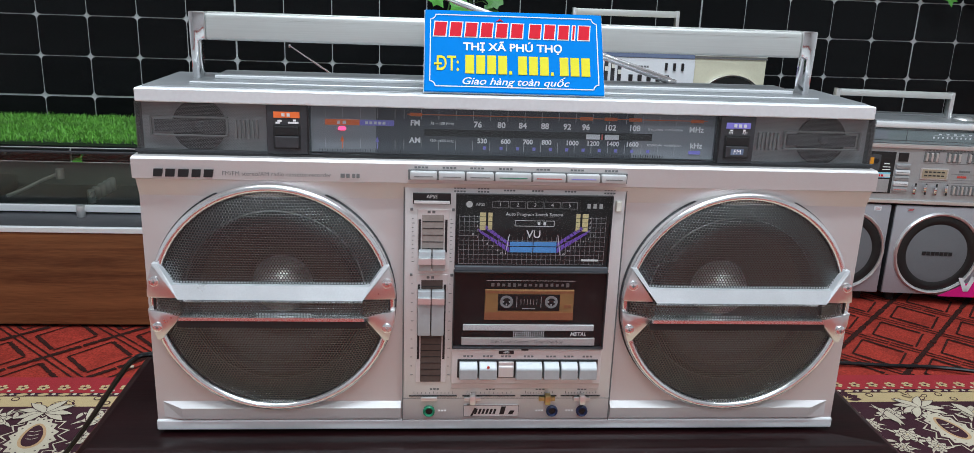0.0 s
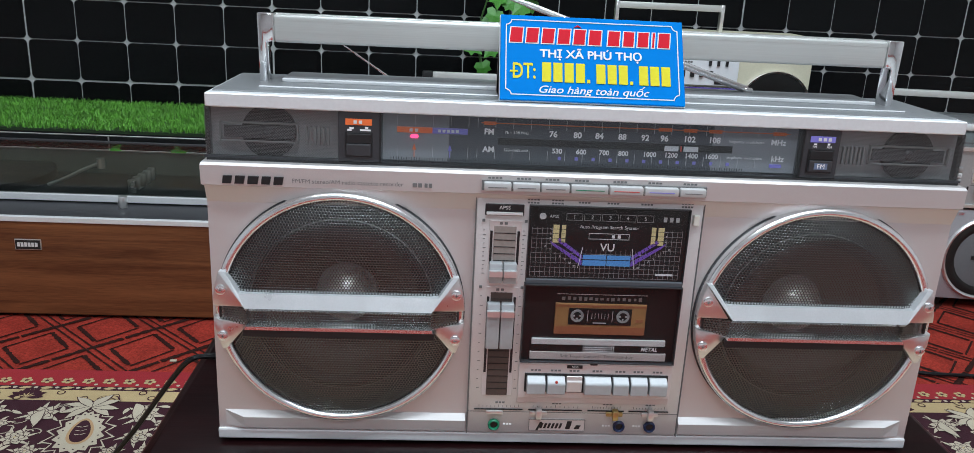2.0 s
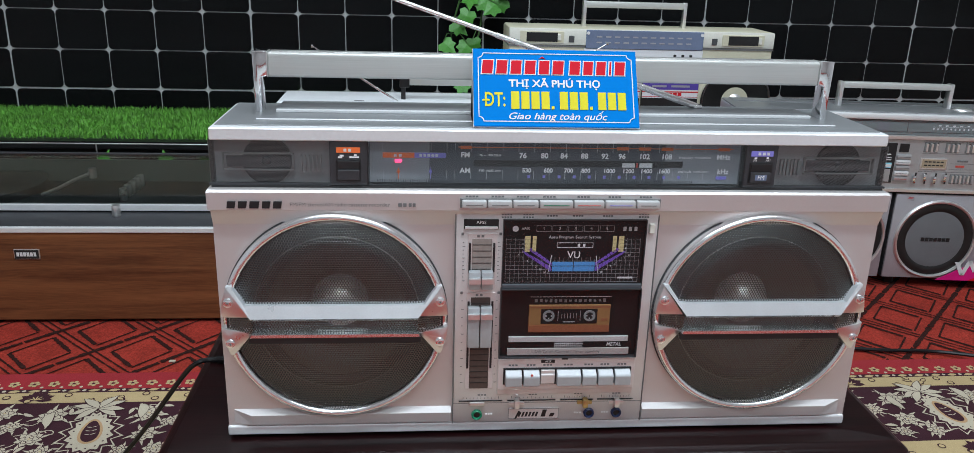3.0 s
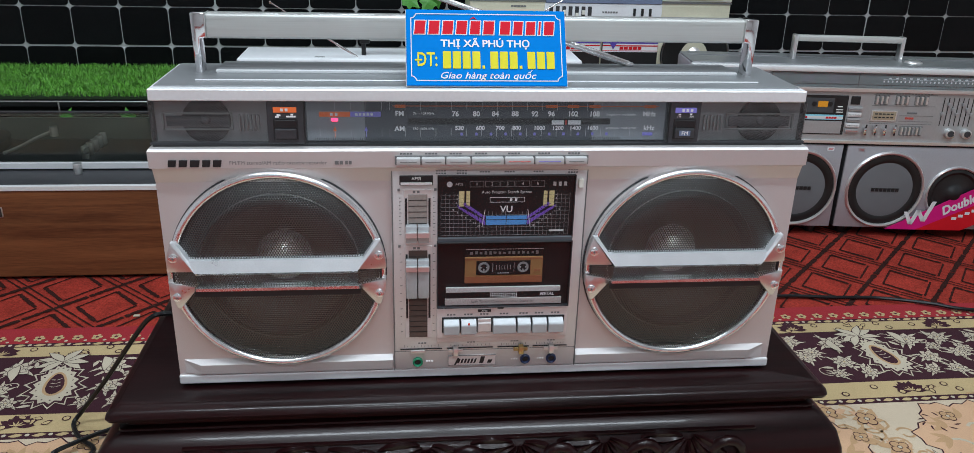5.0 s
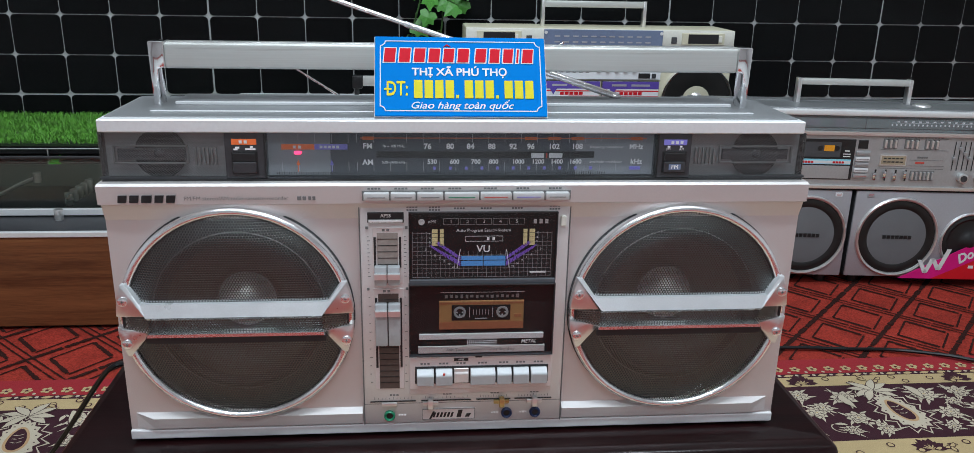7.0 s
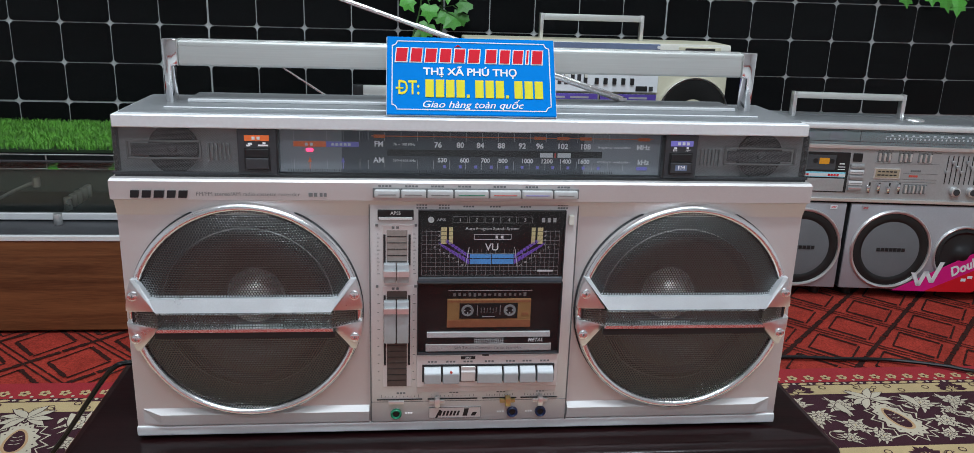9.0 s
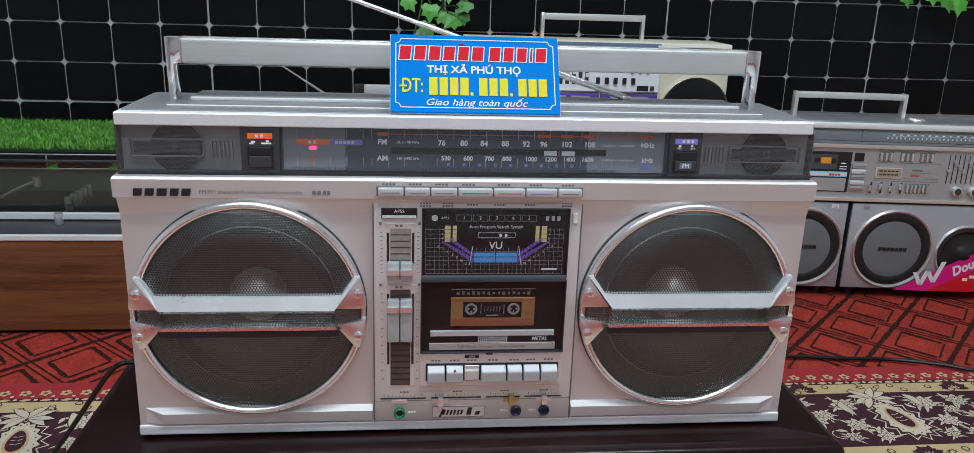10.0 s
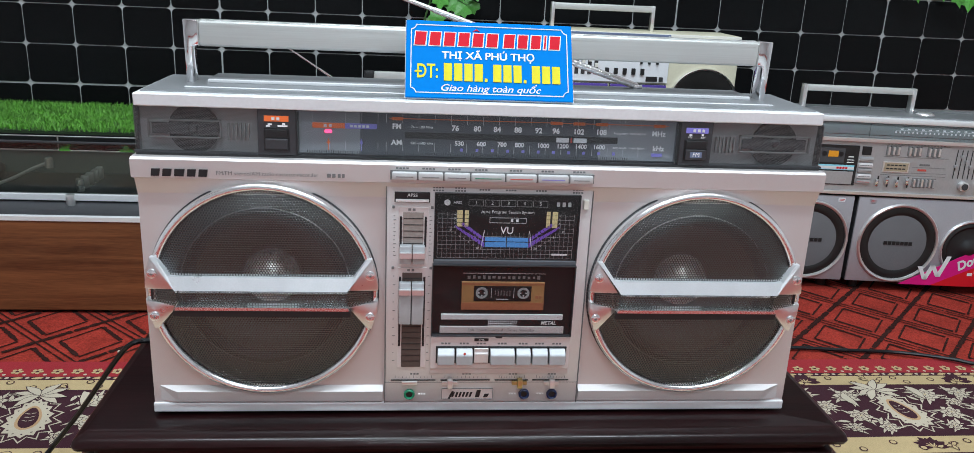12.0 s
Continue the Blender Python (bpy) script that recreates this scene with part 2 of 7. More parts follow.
REDPILE = mat("red_pile", (0.270, 0.030, 0.020), 0.95, grain=0.45, scale=330, stain=0.22, stain_scale=30, bump=0.9, bump_scale=900, spec=0.1)
BLACKPILE = mat("black_pile", (0.030, 0.010, 0.008), 0.95, grain=0.3, scale=700, bump=0.9, bump_scale=900, spec=0.1)
MATRED = mat("crimson_border_weave", (0.27, 0.022, 0.028), 0.85, grain=0.2, scale=900, bump=0.4, bump_scale=1200, spec=0.15)
MATCREAM = mat("cream_border_weave", (0.42, 0.315, 0.165), 0.85, grain=0.15, scale=900, bump=0.4, bump_scale=1200, spec=0.15)
MATPLUM = mat("plum_field_weave", (0.040, 0.013, 0.019), 0.85, grain=0.2, scale=900, bump=0.4, bump_scale=1200, spec=0.15)
MATBEIGE = mat("beige_field_weave", (0.48, 0.39, 0.285), 0.85, grain=0.15, scale=900, bump=0.4, bump_scale=1200, spec=0.15)
MATPEACH = mat("peach_weave", (0.50, 0.31, 0.19), 0.85, grain=0.15, scale=900, spec=0.15)
MATTAN = mat("tan_weave", (0.40, 0.25, 0.135), 0.85, grain=0.15, scale=900, spec=0.15)
MATIVORY = mat("ivory_weave", (0.43, 0.375, 0.285), 0.85, grain=0.12, scale=900, spec=0.15)
TURF = mat("green_turf_blade", (0.112, 0.335, 0.038), 0.55, grain=0.3, scale=60, stain=0.35, stain_scale=30)
TURFBASE = mat("dark_turf_base", (0.012, 0.03, 0.008), 0.9)
LEAF = mat("ivy_leaf", (0.06, 0.26, 0.03), 0.45, grain=0.2, scale=120, stain=0.3, stain_scale=25, per_object=0.3)
STEM = mat("ivy_stem", (0.05, 0.13, 0.03), 0.6)
CORD = mat("black_cord", (0.006, 0.006, 0.007), 0.35, spec=0.3)
LIDSMOKE = clear("smoked_dust_cover", (0.80, 0.84, 0.82), 0.06)
TILE = mat("pale_floor_tile", (0.55, 0.55, 0.54), 0.25, grain=0.03, stain=0.08, stain_scale=3)

# ---- mesh tools ----


def part(name, bm, material, parent=None, label="", kind="", smooth=False):
    """Links a bmesh as one mesh object under a thing or a part."""
    me = bpy.data.meshes.new(name)
    if smooth:
        for f in bm.faces:
            f.smooth = True
    bm.to_mesh(me)
    bm.free()
    for m in material if isinstance(material, (list, tuple)) else (material,):
        me.materials.append(m)
    ob = new(name, me)
    ob.parent = parent
    if smooth:
        me.set_sharp_from_angle(angle=radians(38))
    return tagged(ob, label, kind=kind)


def thing(name, label, category, m=None, group="", kind=""):
    ob = new(name)
    ob.empty_display_size = 0.05
    if m is not None:
        ob.matrix_basis = m
    return tagged(ob, label, category, group, kind)


def box(bm, x0, x1, y0, y1, z0, z1, bevel=0.0, seg=2, m=None):
    mm = Matrix.LocRotScale(((x0 + x1) / 2, (y0 + y1) / 2, (z0 + z1) / 2), None, (x1 - x0, y1 - y0, z1 - z0))
    vs = bmesh.ops.create_cube(bm, size=1, matrix=m @ mm if m is not None else mm)["verts"]
    if bevel:
        es = list({e for v in vs for e in v.link_edges})
        bmesh.ops.bevel(bm, geom=es, offset=bevel, segments=seg, profile=0.5, affect="EDGES")
    return bm


def a_box(*a, **k):
    return box(bmesh.new(), *a, **k)


AX = {"y": pose(0, 0, 0, 90, 0, 0), "x": pose(0, 0, 0, 0, 90, 0), "z": Matrix.Identity(4)}


def cyl(bm, c, r, depth, axis="y", seg=24, r2=None, bevel=0.0):
    vs = bmesh.ops.create_cone(bm, cap_ends=True, segments=seg, radius1=r, radius2=r if r2 is None else r2, depth=depth,
                               matrix=Matrix.Translation(c) @ AX[axis])["verts"]
    if bevel:
        es = [e for e in {e for v in vs for e in v.link_edges} if any(len(f.verts) > 4 for f in e.link_faces)]
        bmesh.ops.bevel(bm, geom=es, offset=bevel, segments=2, profile=0.5, affect="EDGES")
    return bm


def prism(bm, poly, y0, y1):
    """A flat outline in x and z, given depth from y0 (front) to y1."""
    a = [bm.verts.new((x, y0, z)) for x, z in poly]
    b = [bm.verts.new((x, y1, z)) for x, z in poly]
    bm.faces.new(a)
    bm.faces.new(b[::-1])
    for i in range(len(poly)):
        j = (i + 1) % len(poly)
        bm.faces.new((a[j], a[i], b[i], b[j]))
    bmesh.ops.recalc_face_normals(bm, faces=bm.faces)
    return bm


def lathe(bm, profile, c, axis="y", seg=64, close=False):
    """Turns (radius, offset) pairs round an axis through c."""
    rings = []
    for r, h in profile:
        ring = []
        for i in range(seg):
            a = 2 * math.pi * i / seg
            u, v = r * math.cos(a), r * math.sin(a)
            ring.append(bm.verts.new({"y": (c[0] + u, c[1] + h, c[2] + v), "z": (c[0] + u, c[1] + v, c[2] + h), "x": (c[0] + h, c[1] + u, c[2] + v)}[axis]))
        rings.append(ring)
    pairs = list(zip(rings, rings[1:])) + ([(rings[-1], rings[0])] if close else [])
    for p, q in pairs:
        for i in range(seg):
            j = (i + 1) % seg
            bm.faces.new((p[i], p[j], q[j], q[i]))
    bmesh.ops.remove_doubles(bm, verts=bm.verts, dist=1e-6)
    bmesh.ops.recalc_face_normals(bm, faces=bm.faces)
    return bm


def tube(bm, pts, r, seg=8, r2=None):
    pts = [Vector(p) for p in pts]
    rings = []
    up = Vector((0.13, 0.2, 1)).normalized()
    for i, p in enumerate(pts):
        d = (pts[min(i + 1, len(pts) - 1)] - pts[max(i - 1, 0)]).normalized()
        u = d.cross(up).normalized()
        v = d.cross(u)
        rad = r if r2 is None else r + (r2 - r) * i / (len(pts) - 1)
        rings.append([bm.verts.new(p + rad * (math.cos(2 * math.pi * k / seg) * u + math.sin(2 * math.pi * k / seg) * v)) for k in range(seg)])
    for a, b in zip(rings, rings[1:]):
        for k in range(seg):
            bm.faces.new((a[k], a[(k + 1) % seg], b[(k + 1) % seg], b[k]))
    bm.faces.new(rings[0])
    bm.faces.new(rings[-1][::-1])
    bmesh.ops.recalc_face_normals(bm, faces=bm.faces)
    return bm


def smooth_path(pts, n=8):
    """A rounder line through the points given."""
    pts = [Vector(p) for p in pts]
    out = []
    for i in range(len(pts) - 1):
        p0, p1, p2, p3 = pts[max(i - 1, 0)], pts[i], pts[i + 1], pts[min(i + 2, len(pts) - 1)]
        for k in range(n):
            t = k / n
            out.append(0.5 * (2 * p1 + (p2 - p0) * t + (2 * p0 - 5 * p1 + 4 * p2 - p3) * t * t + (3 * p1 - p0 - 3 * p2 + p3) * t ** 3))
    return out + [pts[-1]]


def rrect(x0, x1, z0, z1, r, n=4):
    out = []
    for cx, cz, a0 in ((x1 - r, z1 - r, 0), (x0 + r, z1 - r, 90), (x0 + r, z0 + r, 180), (x1 - r, z0 + r, 270)):
        for k in range(n + 1):
            a = radians(a0 + 90 * k / n)
            out.append((cx + r * math.cos(a), cz + r * math.sin(a)))
    return out


def plate(x0, x1, z0, z1, y0, y1, r=0.001):
    return prism(bmesh.new(), rrect(x0, x1, z0, z1, r), y0, y1)


def bars(rects, y0, y1):
    """Thin printed bars, joined."""
    bm = bmesh.new()
    for x0, x1, z0, z1 in rects:
        box(bm, x0, x1, y0, y1, z0, z1)
    return bm


def lettering(name, body, size, m, material, parent, label="", width=None, bold=0.0, slant=0.0, spacing=1.0):
    """Words in the built-in font, as a thin mesh. m puts their centre; they read along x, upright along y of m."""
    cu = bpy.data.curves.new("words", "FONT")
    cu.body, cu.size, cu.align_x, cu.align_y = body, size, "CENTER", "CENTER"
    cu.extrude, cu.offset, cu.shear, cu.space_character, cu.resolution_u = 0.0, bold, slant, spacing, 3
    tmp = new("words", cu)
    bpy.context.view_layer.update()
    me = bpy.data.meshes.new_from_object(tmp.evaluated_get(bpy.context.evaluated_depsgraph_get()))
    bpy.data.objects.remove(tmp)
    xs = [v.co.x for v in me.vertices]
    if width and xs:
        k = width / (max(xs) - min(xs))
        me.transform(Matrix.Diagonal((k, 1, 1, 1)))
    me.transform(m)
    me.materials.clear()
    me.materials.append(material)
    me.name = name
    ob = new(name, me)
    ob.parent = parent
    return tagged(ob, label)


def words(name, body, size, m, material, parent, width, bold=0.0, slant=0.0):
    """A line of lettering, each word an object of its own."""
    whole = lettering(name, body, size, Matrix.Identity(4), material, parent, width=width, bold=bold, slant=slant)
    me = whole.data
    spans = sorted((min(me.vertices[v].co.x for v in p.vertices), max(me.vertices[v].co.x for v in p.vertices), p.index) for p in me.polygons)
    groups, end = [], -9.0
    for a, b, i in spans:
        if a > end + 0.17 * size:
            groups.append([])
        groups[-1].append(i)
        end = max(end, b)
    for g in groups:
        bm = bmesh.new()
        bm.from_mesh(me)
        bm.faces.ensure_lookup_table()
        keep = set(g)
        bmesh.ops.delete(bm, geom=[f for f in bm.faces if f.index not in keep], context="FACES")
        bm.transform(m)
        part(name, bm, material, parent)
    bpy.data.objects.remove(whole)


def face(x, z, y):
    """A pose for words on a front that looks towards -y."""
    return pose(x, y, z, 90, 0, 0)


# ---- the room ----
def structure(name, bm, material, label):
    return part(name, bm, material, None, label, "structure")


structure("floor", a_box(-3.2, 3.2, -6.7, 1.6, FLOOR - 0.13, FLOOR - 0.03), TILE, "pale tiled floor under the carpets")
structure("ceiling", a_box(-3.2, 3.2, -6.7, 1.6, 2.66, 2.76), CEILPAINT, "plain white ceiling")
structure("wall_north", a_box(-3.2, 3.2, 1.47, 1.6, FLOOR - 0.03, 2.66), WALLPAINT, "plain wall behind the black panels")
structure("wall_south", a_box(-3.2, 3.2, -6.7, -6.6, FLOOR - 0.03, 2.66), WALLPAINT, "plain white wall behind the viewer")
structure("wall_west", a_box(-3.2, -3.1, -6.6, 1.47, FLOOR - 0.03, 2.66), WALLPAINT, "plain white side wall")
structure("wall_east", a_box(3.1, 3.2, -6.6, 1.47, FLOOR - 0.03, 2.66), WALLPAINT, "plain white side wall")

# red carpet with a black diamond lattice, laid over the whole floor
carpet = part("red_carpet", a_box(-3.09, 3.09, -1.30, 1.46, FLOOR - 0.03, FLOOR), REDPILE, None,
              "deep red pile carpet with a black diamond lattice")
# Unseen rug, added for the red mirrored in the chrome handle ends.
rug = part("red_rug", a_box(-2.4, 2.6, -6.50, -4.15, FLOOR - 0.03, FLOOR - 0.018, 0.003), REDPILE, None, "plain red rug assumed on the tiles at the far end")
tagged(rug, category="rug")
tagged(carpet, category="carpet")


def strip(bm, p, q, w, z, rough=0):
    p, q = Vector((*p, z)), Vector((*q, z))
    s = (q - p).normalized().cross(Vector((0, 0, 1))) * w / 2
    n = 22 if rough else 1
    rows = []
    for i in range(n + 1):
        c = p.lerp(q, i / n)
        j = 1 + random.uniform(-0.3, 0.3) * rough
        rows.append((bm.verts.new(c + s * j), bm.verts.new(c - s * j)))
    for a, b in zip(rows, rows[1:]):
        bm.faces.new((a[0], b[0], b[1], a[1]))


lines = bmesh.new()
CX, CY, HX, HY = 0.862, 0.731, 0.0802, 0.080
for i in range(-34, 26):
    for j in range(-34, 30):
        x, y = CX + (i - j) * HX, CY + (i + j) * HY
        if not (-1.5 < x < 1.6 and 0.30 < y < 1.38):
            continue
        z = FLOOR + 0.0012
        a, b = Vector((HX, HY)), Vector((-HX, HY))
        l_, t_, r_, b_ = Vector((x - 0.048, y)), Vector((x, y + 0.056)), Vector((x + 0.048, y)), Vector((x, y - 0.056))
        strip(lines, l_, t_, 0.0035, z, 1); strip(lines, r_, b_, 0.0035, z, 1)
        strip(lines, l_, b_.lerp(l_, 0.06), 0.0070, z, 1); strip(lines, t_, r_.lerp(t_, 0.06), 0.0070, z, 1)
        c = Vector((x, y))
        strip(lines, c + (a - b) / 2 - a / 2, c + (a - b) / 2 + a / 2 - a / 2 * 0.06, 0.0085, z + 0.0002, 1)
        for k in (-0.0055, 0.0055):
            off = Vector((0.7, 0.7)) * k
            strip(lines, c + (a + b) / 2 - b / 2 + off, c + (a + b) / 2 + b / 2 + off - b * 0.02, 0.003, z + 0.0001, 1)
# the weave runs a degree askew of the room
lines.transform(pose(0.86, 0.66, 0, 0, 0, 0.98) @ pose(-0.86, -0.66, 0))
bmesh.ops.recalc_face_normals(lines, faces=lines.faces)
part("lattice", lines, BLACKPILE, carpet, "black woven lattice lines", "stuff")

# printed border mat that lies over the carpet
MZ = FLOOR + 0.006
mat_ = thing("printed_mat", "thin printed mat with plum, cream and crimson flower borders", "mat", pose(0, 0, FLOOR, 0, 0, 0.45))
BANDS = [(0.468, 0.420, MATRED, "crimson_band"), (0.420, 0.409, MATPLUM, "dark_band"), (0.409, 0.380, MATCREAM, "cream_band"), (0.380, 0.229, MATPLUM, "plum_band"),
         (0.229, 0.188, MATCREAM, "cream_band"), (0.188, 0.1745, MATPLUM, "dark_band"), (0.1745, -0.33, MATBEIGE, "beige_field")]
for y1, y0, m_, nm in BANDS:
    bm = bmesh.new()
    n = 60
    rows = [[bm.verts.new((-3.0 + 6.0 * i / n, y + 0.0012 * math.sin(i * 0.9), 0.006 + 0.00015 * math.sin(i * 0.53))) for i in range(n + 1)] for y in (y0, y1)]
    for i in range(n):
        bm.faces.new((rows[0][i], rows[0][i + 1], rows[1][i + 1], rows[1][i]))
    part(nm, bm, m_, mat_)
bm = bmesh.new()
rows = [[bm.verts.new((-3.0 + 6.0 * i / 60, 0.468 + 0.0012 * math.sin(i * 0.9) + dy, dz)) for i in range(61)] for dy, dz in ((0, 0.006), (0.004, 0.001))]
for i in range(60):
    bm.faces.new((rows[0][i], rows[0][i + 1], rows[1][i + 1], rows[1][i]))
part("hem", bm, MATRED, mat_)


LAYER = [0]


def blob(bm, outline, z):
    """One flat print; each later one of a motif lies a hair above the one before."""
    LAYER[0] += 1
    z = 0.0064 + 0.000016 * LAYER[0]
    vs = [bm.verts.new((x, y, z)) for x, y in outline]
    f = bm.faces.new(vs)
    f.normal_update()
    if f.normal.z < 0:
        f.normal_flip()


def petal(bm, x, y, ang, length, width, z, bend=0.0):
    """A pointed petal or leaf that grows from x, y."""
    ca, sa = math.cos(ang), math.sin(ang)
    out = []
    for t, w in ((0, 0.12), (0.25, 0.75), (0.5, 1.0), (0.75, 0.7), (1.0, 0.02)):
        out.append((t * length, w * width / 2 + bend * t * t * length))
    out += [(t * length, -w * width / 2 + bend * t * t * length) for t, w in ((0.75, 0.7), (0.5, 1.0), (0.25, 0.75), (0, 0.12))]
    blob(bm, [(x + u * ca - v * sa, y + u * sa + v * ca) for u, v in out], z)


def disc(bm, x, y, r, z, n=10, wob=0.0):
    blob(bm, [(x + (r + wob * (k % 2)) * math.cos(2 * math.pi * k / n), y + (r + wob * (k % 2)) * math.sin(2 * math.pi * k / n)) for k in range(n)], z)


ivory, plum, gold, tan, peach = bmesh.new(), bmesh.new(), bmesh.new(), bmesh.new(), bmesh.new()
Z1, Z2, Z3, Z4 = 0.00640, 0.00668, 0.00690, 0.00705
rnd = random.Random(5)


def outlined(x, y, ang, length, width, z, bend=0.0, fill=None, rim=0.0013):
    """An ivory petal with a thin plum outline."""
    petal(plum, x - rim * math.cos(ang), y - rim * math.sin(ang), ang, length + 2.2 * rim, width + 2 * rim, z, bend)
    petal(ivory if fill is None else fill, x, y, ang, length, width, z + 0.00002, bend)


def flower(x, y, s, turn=0.0):
    """A full double blossom with slim leaves, outlined petals and a small rosette."""
    LAYER[0] = 6
    for k in range(5):
        outlined(x, y, turn + 0.7 + k * 1.257 + rnd.uniform(-0.35, 0.35), 0.040 * s, 0.0085 * s, Z1, rnd.choice((-0.35, 0.35)), rim=0.0010)
    LAYER[0] = 16
    for k in range(7):
        an = turn + k * 2 * math.pi / 7 + rnd.uniform(-0.12, 0.12)
        outlined(x, y, an, 0.0265 * s, 0.0175 * s, Z1, rim=0.0011)
    for k in range(6):
        an = turn + 0.3 + k * math.pi / 3
        outlined(x, y, an, 0.0180 * s, 0.0125 * s, Z2, rim=0.0010)
    for k in range(4):
        outlined(x, y, turn + 0.2 + k * math.pi / 2, 0.0095 * s, 0.0080 * s, Z2, rim=0.0009)
    disc(gold, x, y, 0.0026 * s, Z3, 7)


def cone_motif(x, y, s, turn):
    """A pointed seed-head with a ragged ivory ring and a brown heart, crowned with leaves."""
    LAYER[0] = 26
    n = 30
    ca, sa = math.cos(turn), math.sin(turn)

    def ring(a, b, jag, grow=1.0):
        return [(x + u * ca - v * sa, y + u * sa + v * ca) for u, v in
                (((a + jag * (k % 2)) * grow * math.cos(2 * math.pi * k / n), (b + jag * (k % 2)) * grow * math.sin(2 * math.pi * k / n) * (1.0 - 0.22 * math.cos(2 * math.pi * k / n))) for k in range(n))]
    blob(ivory, ring(0.056 * s, 0.033 * s, 0.014 * s), Z1 + 0.0004)
    blob(plum, ring(0.054 * s, 0.031 * s, 0.0115 * s), Z2 + 0.00020)
    blob(ivory, ring(0.049 * s, 0.026 * s, 0.007 * s), Z2 + 0.00023)
    for k in range(n // 2):
        t = 2 * math.pi * (k + 0.5) / (n // 2)
        u, v = 0.046 * s * math.cos(t), 0.0245 * s * math.sin(t) * (1.0 - 0.22 * math.cos(t))
        disc(plum, x + u * ca - v * sa, y + u * sa + v * ca, 0.0016 * s, Z3 + 0.0001, 6)
    blob(tan, ring(0.034 * s, 0.0165 * s, 0.0), Z3 + 0.0001)
    blob(plum, ring(0.029 * s, 0.0125 * s, 0.0), Z3 + 0.00013)
    for k in (-1, 0, 1):
        petal(ivory, x + ca * 0.010 * k * s, y + sa * 0.010 * k * s, turn + 1.2, 0.009 * s, 0.0018 * s, Z4)
        petal(ivory, x + ca * 0.010 * k * s, y + sa * 0.010 * k * s, turn - 1.2, 0.009 * s, 0.0018 * s, Z4)
    top = (x + ca * 0.066 * s, y + sa * 0.066 * s)
    for i, k in enumerate((-2.1, -1.6, -0.95, 0.95, 1.6, 2.1, -0.4, 0.4)):
        outlined(top[0], top[1], turn + k, 0.040 * s, 0.014 * s, Z2 + 0.00003 * i, 0.25 * (1 if k > 0 else -1))
    for sd in (-1, 1):
        px, py = top[0] - sa * sd * 0.062 * s, top[1] + ca * sd * 0.062 * s
        outlined(px, py, turn + sd * 2.6, 0.040 * s, 0.018 * s, Z1 + 0.0002, 0.5 * sd)


def arc(bm, x, y, r, a0, a1, w, z, n=10):
    for k in range(n):
        p, q = a0 + (a1 - a0) * k / n, a0 + (a1 - a0) * (k + 1.05) / n
        rr, rq = r * (0.55 + 0.45 * k / n), r * (0.55 + 0.45 * (k + 1) / n)
        strip(bm, (x + rr * math.cos(p), y + rr * math.sin(p)), (x + rq * math.cos(q), y + rq * math.sin(q)), w, z)


def clover(x, y, s):
    """A small four-lobed blossom drawn in a dark line."""
    LAYER[0] = 30
    for k in range(4):
        a = 0.5 + k * math.pi / 2
        disc(plum, x + 0.010 * s * math.cos(a), y + 0.010 * s * math.sin(a), 0.0090 * s, Z2, 12)
    for k in range(4):
        a = 0.5 + k * math.pi / 2
        disc(tan, x + 0.010 * s * math.cos(a), y + 0.010 * s * math.sin(a), 0.0072 * s, Z2 + 0.00004, 12)
    disc(plum, x, y, 0.0050 * s, Z2 + 0.00008, 10)
    disc(ivory, x, y, 0.0036 * s, Z2 + 0.0001, 10)


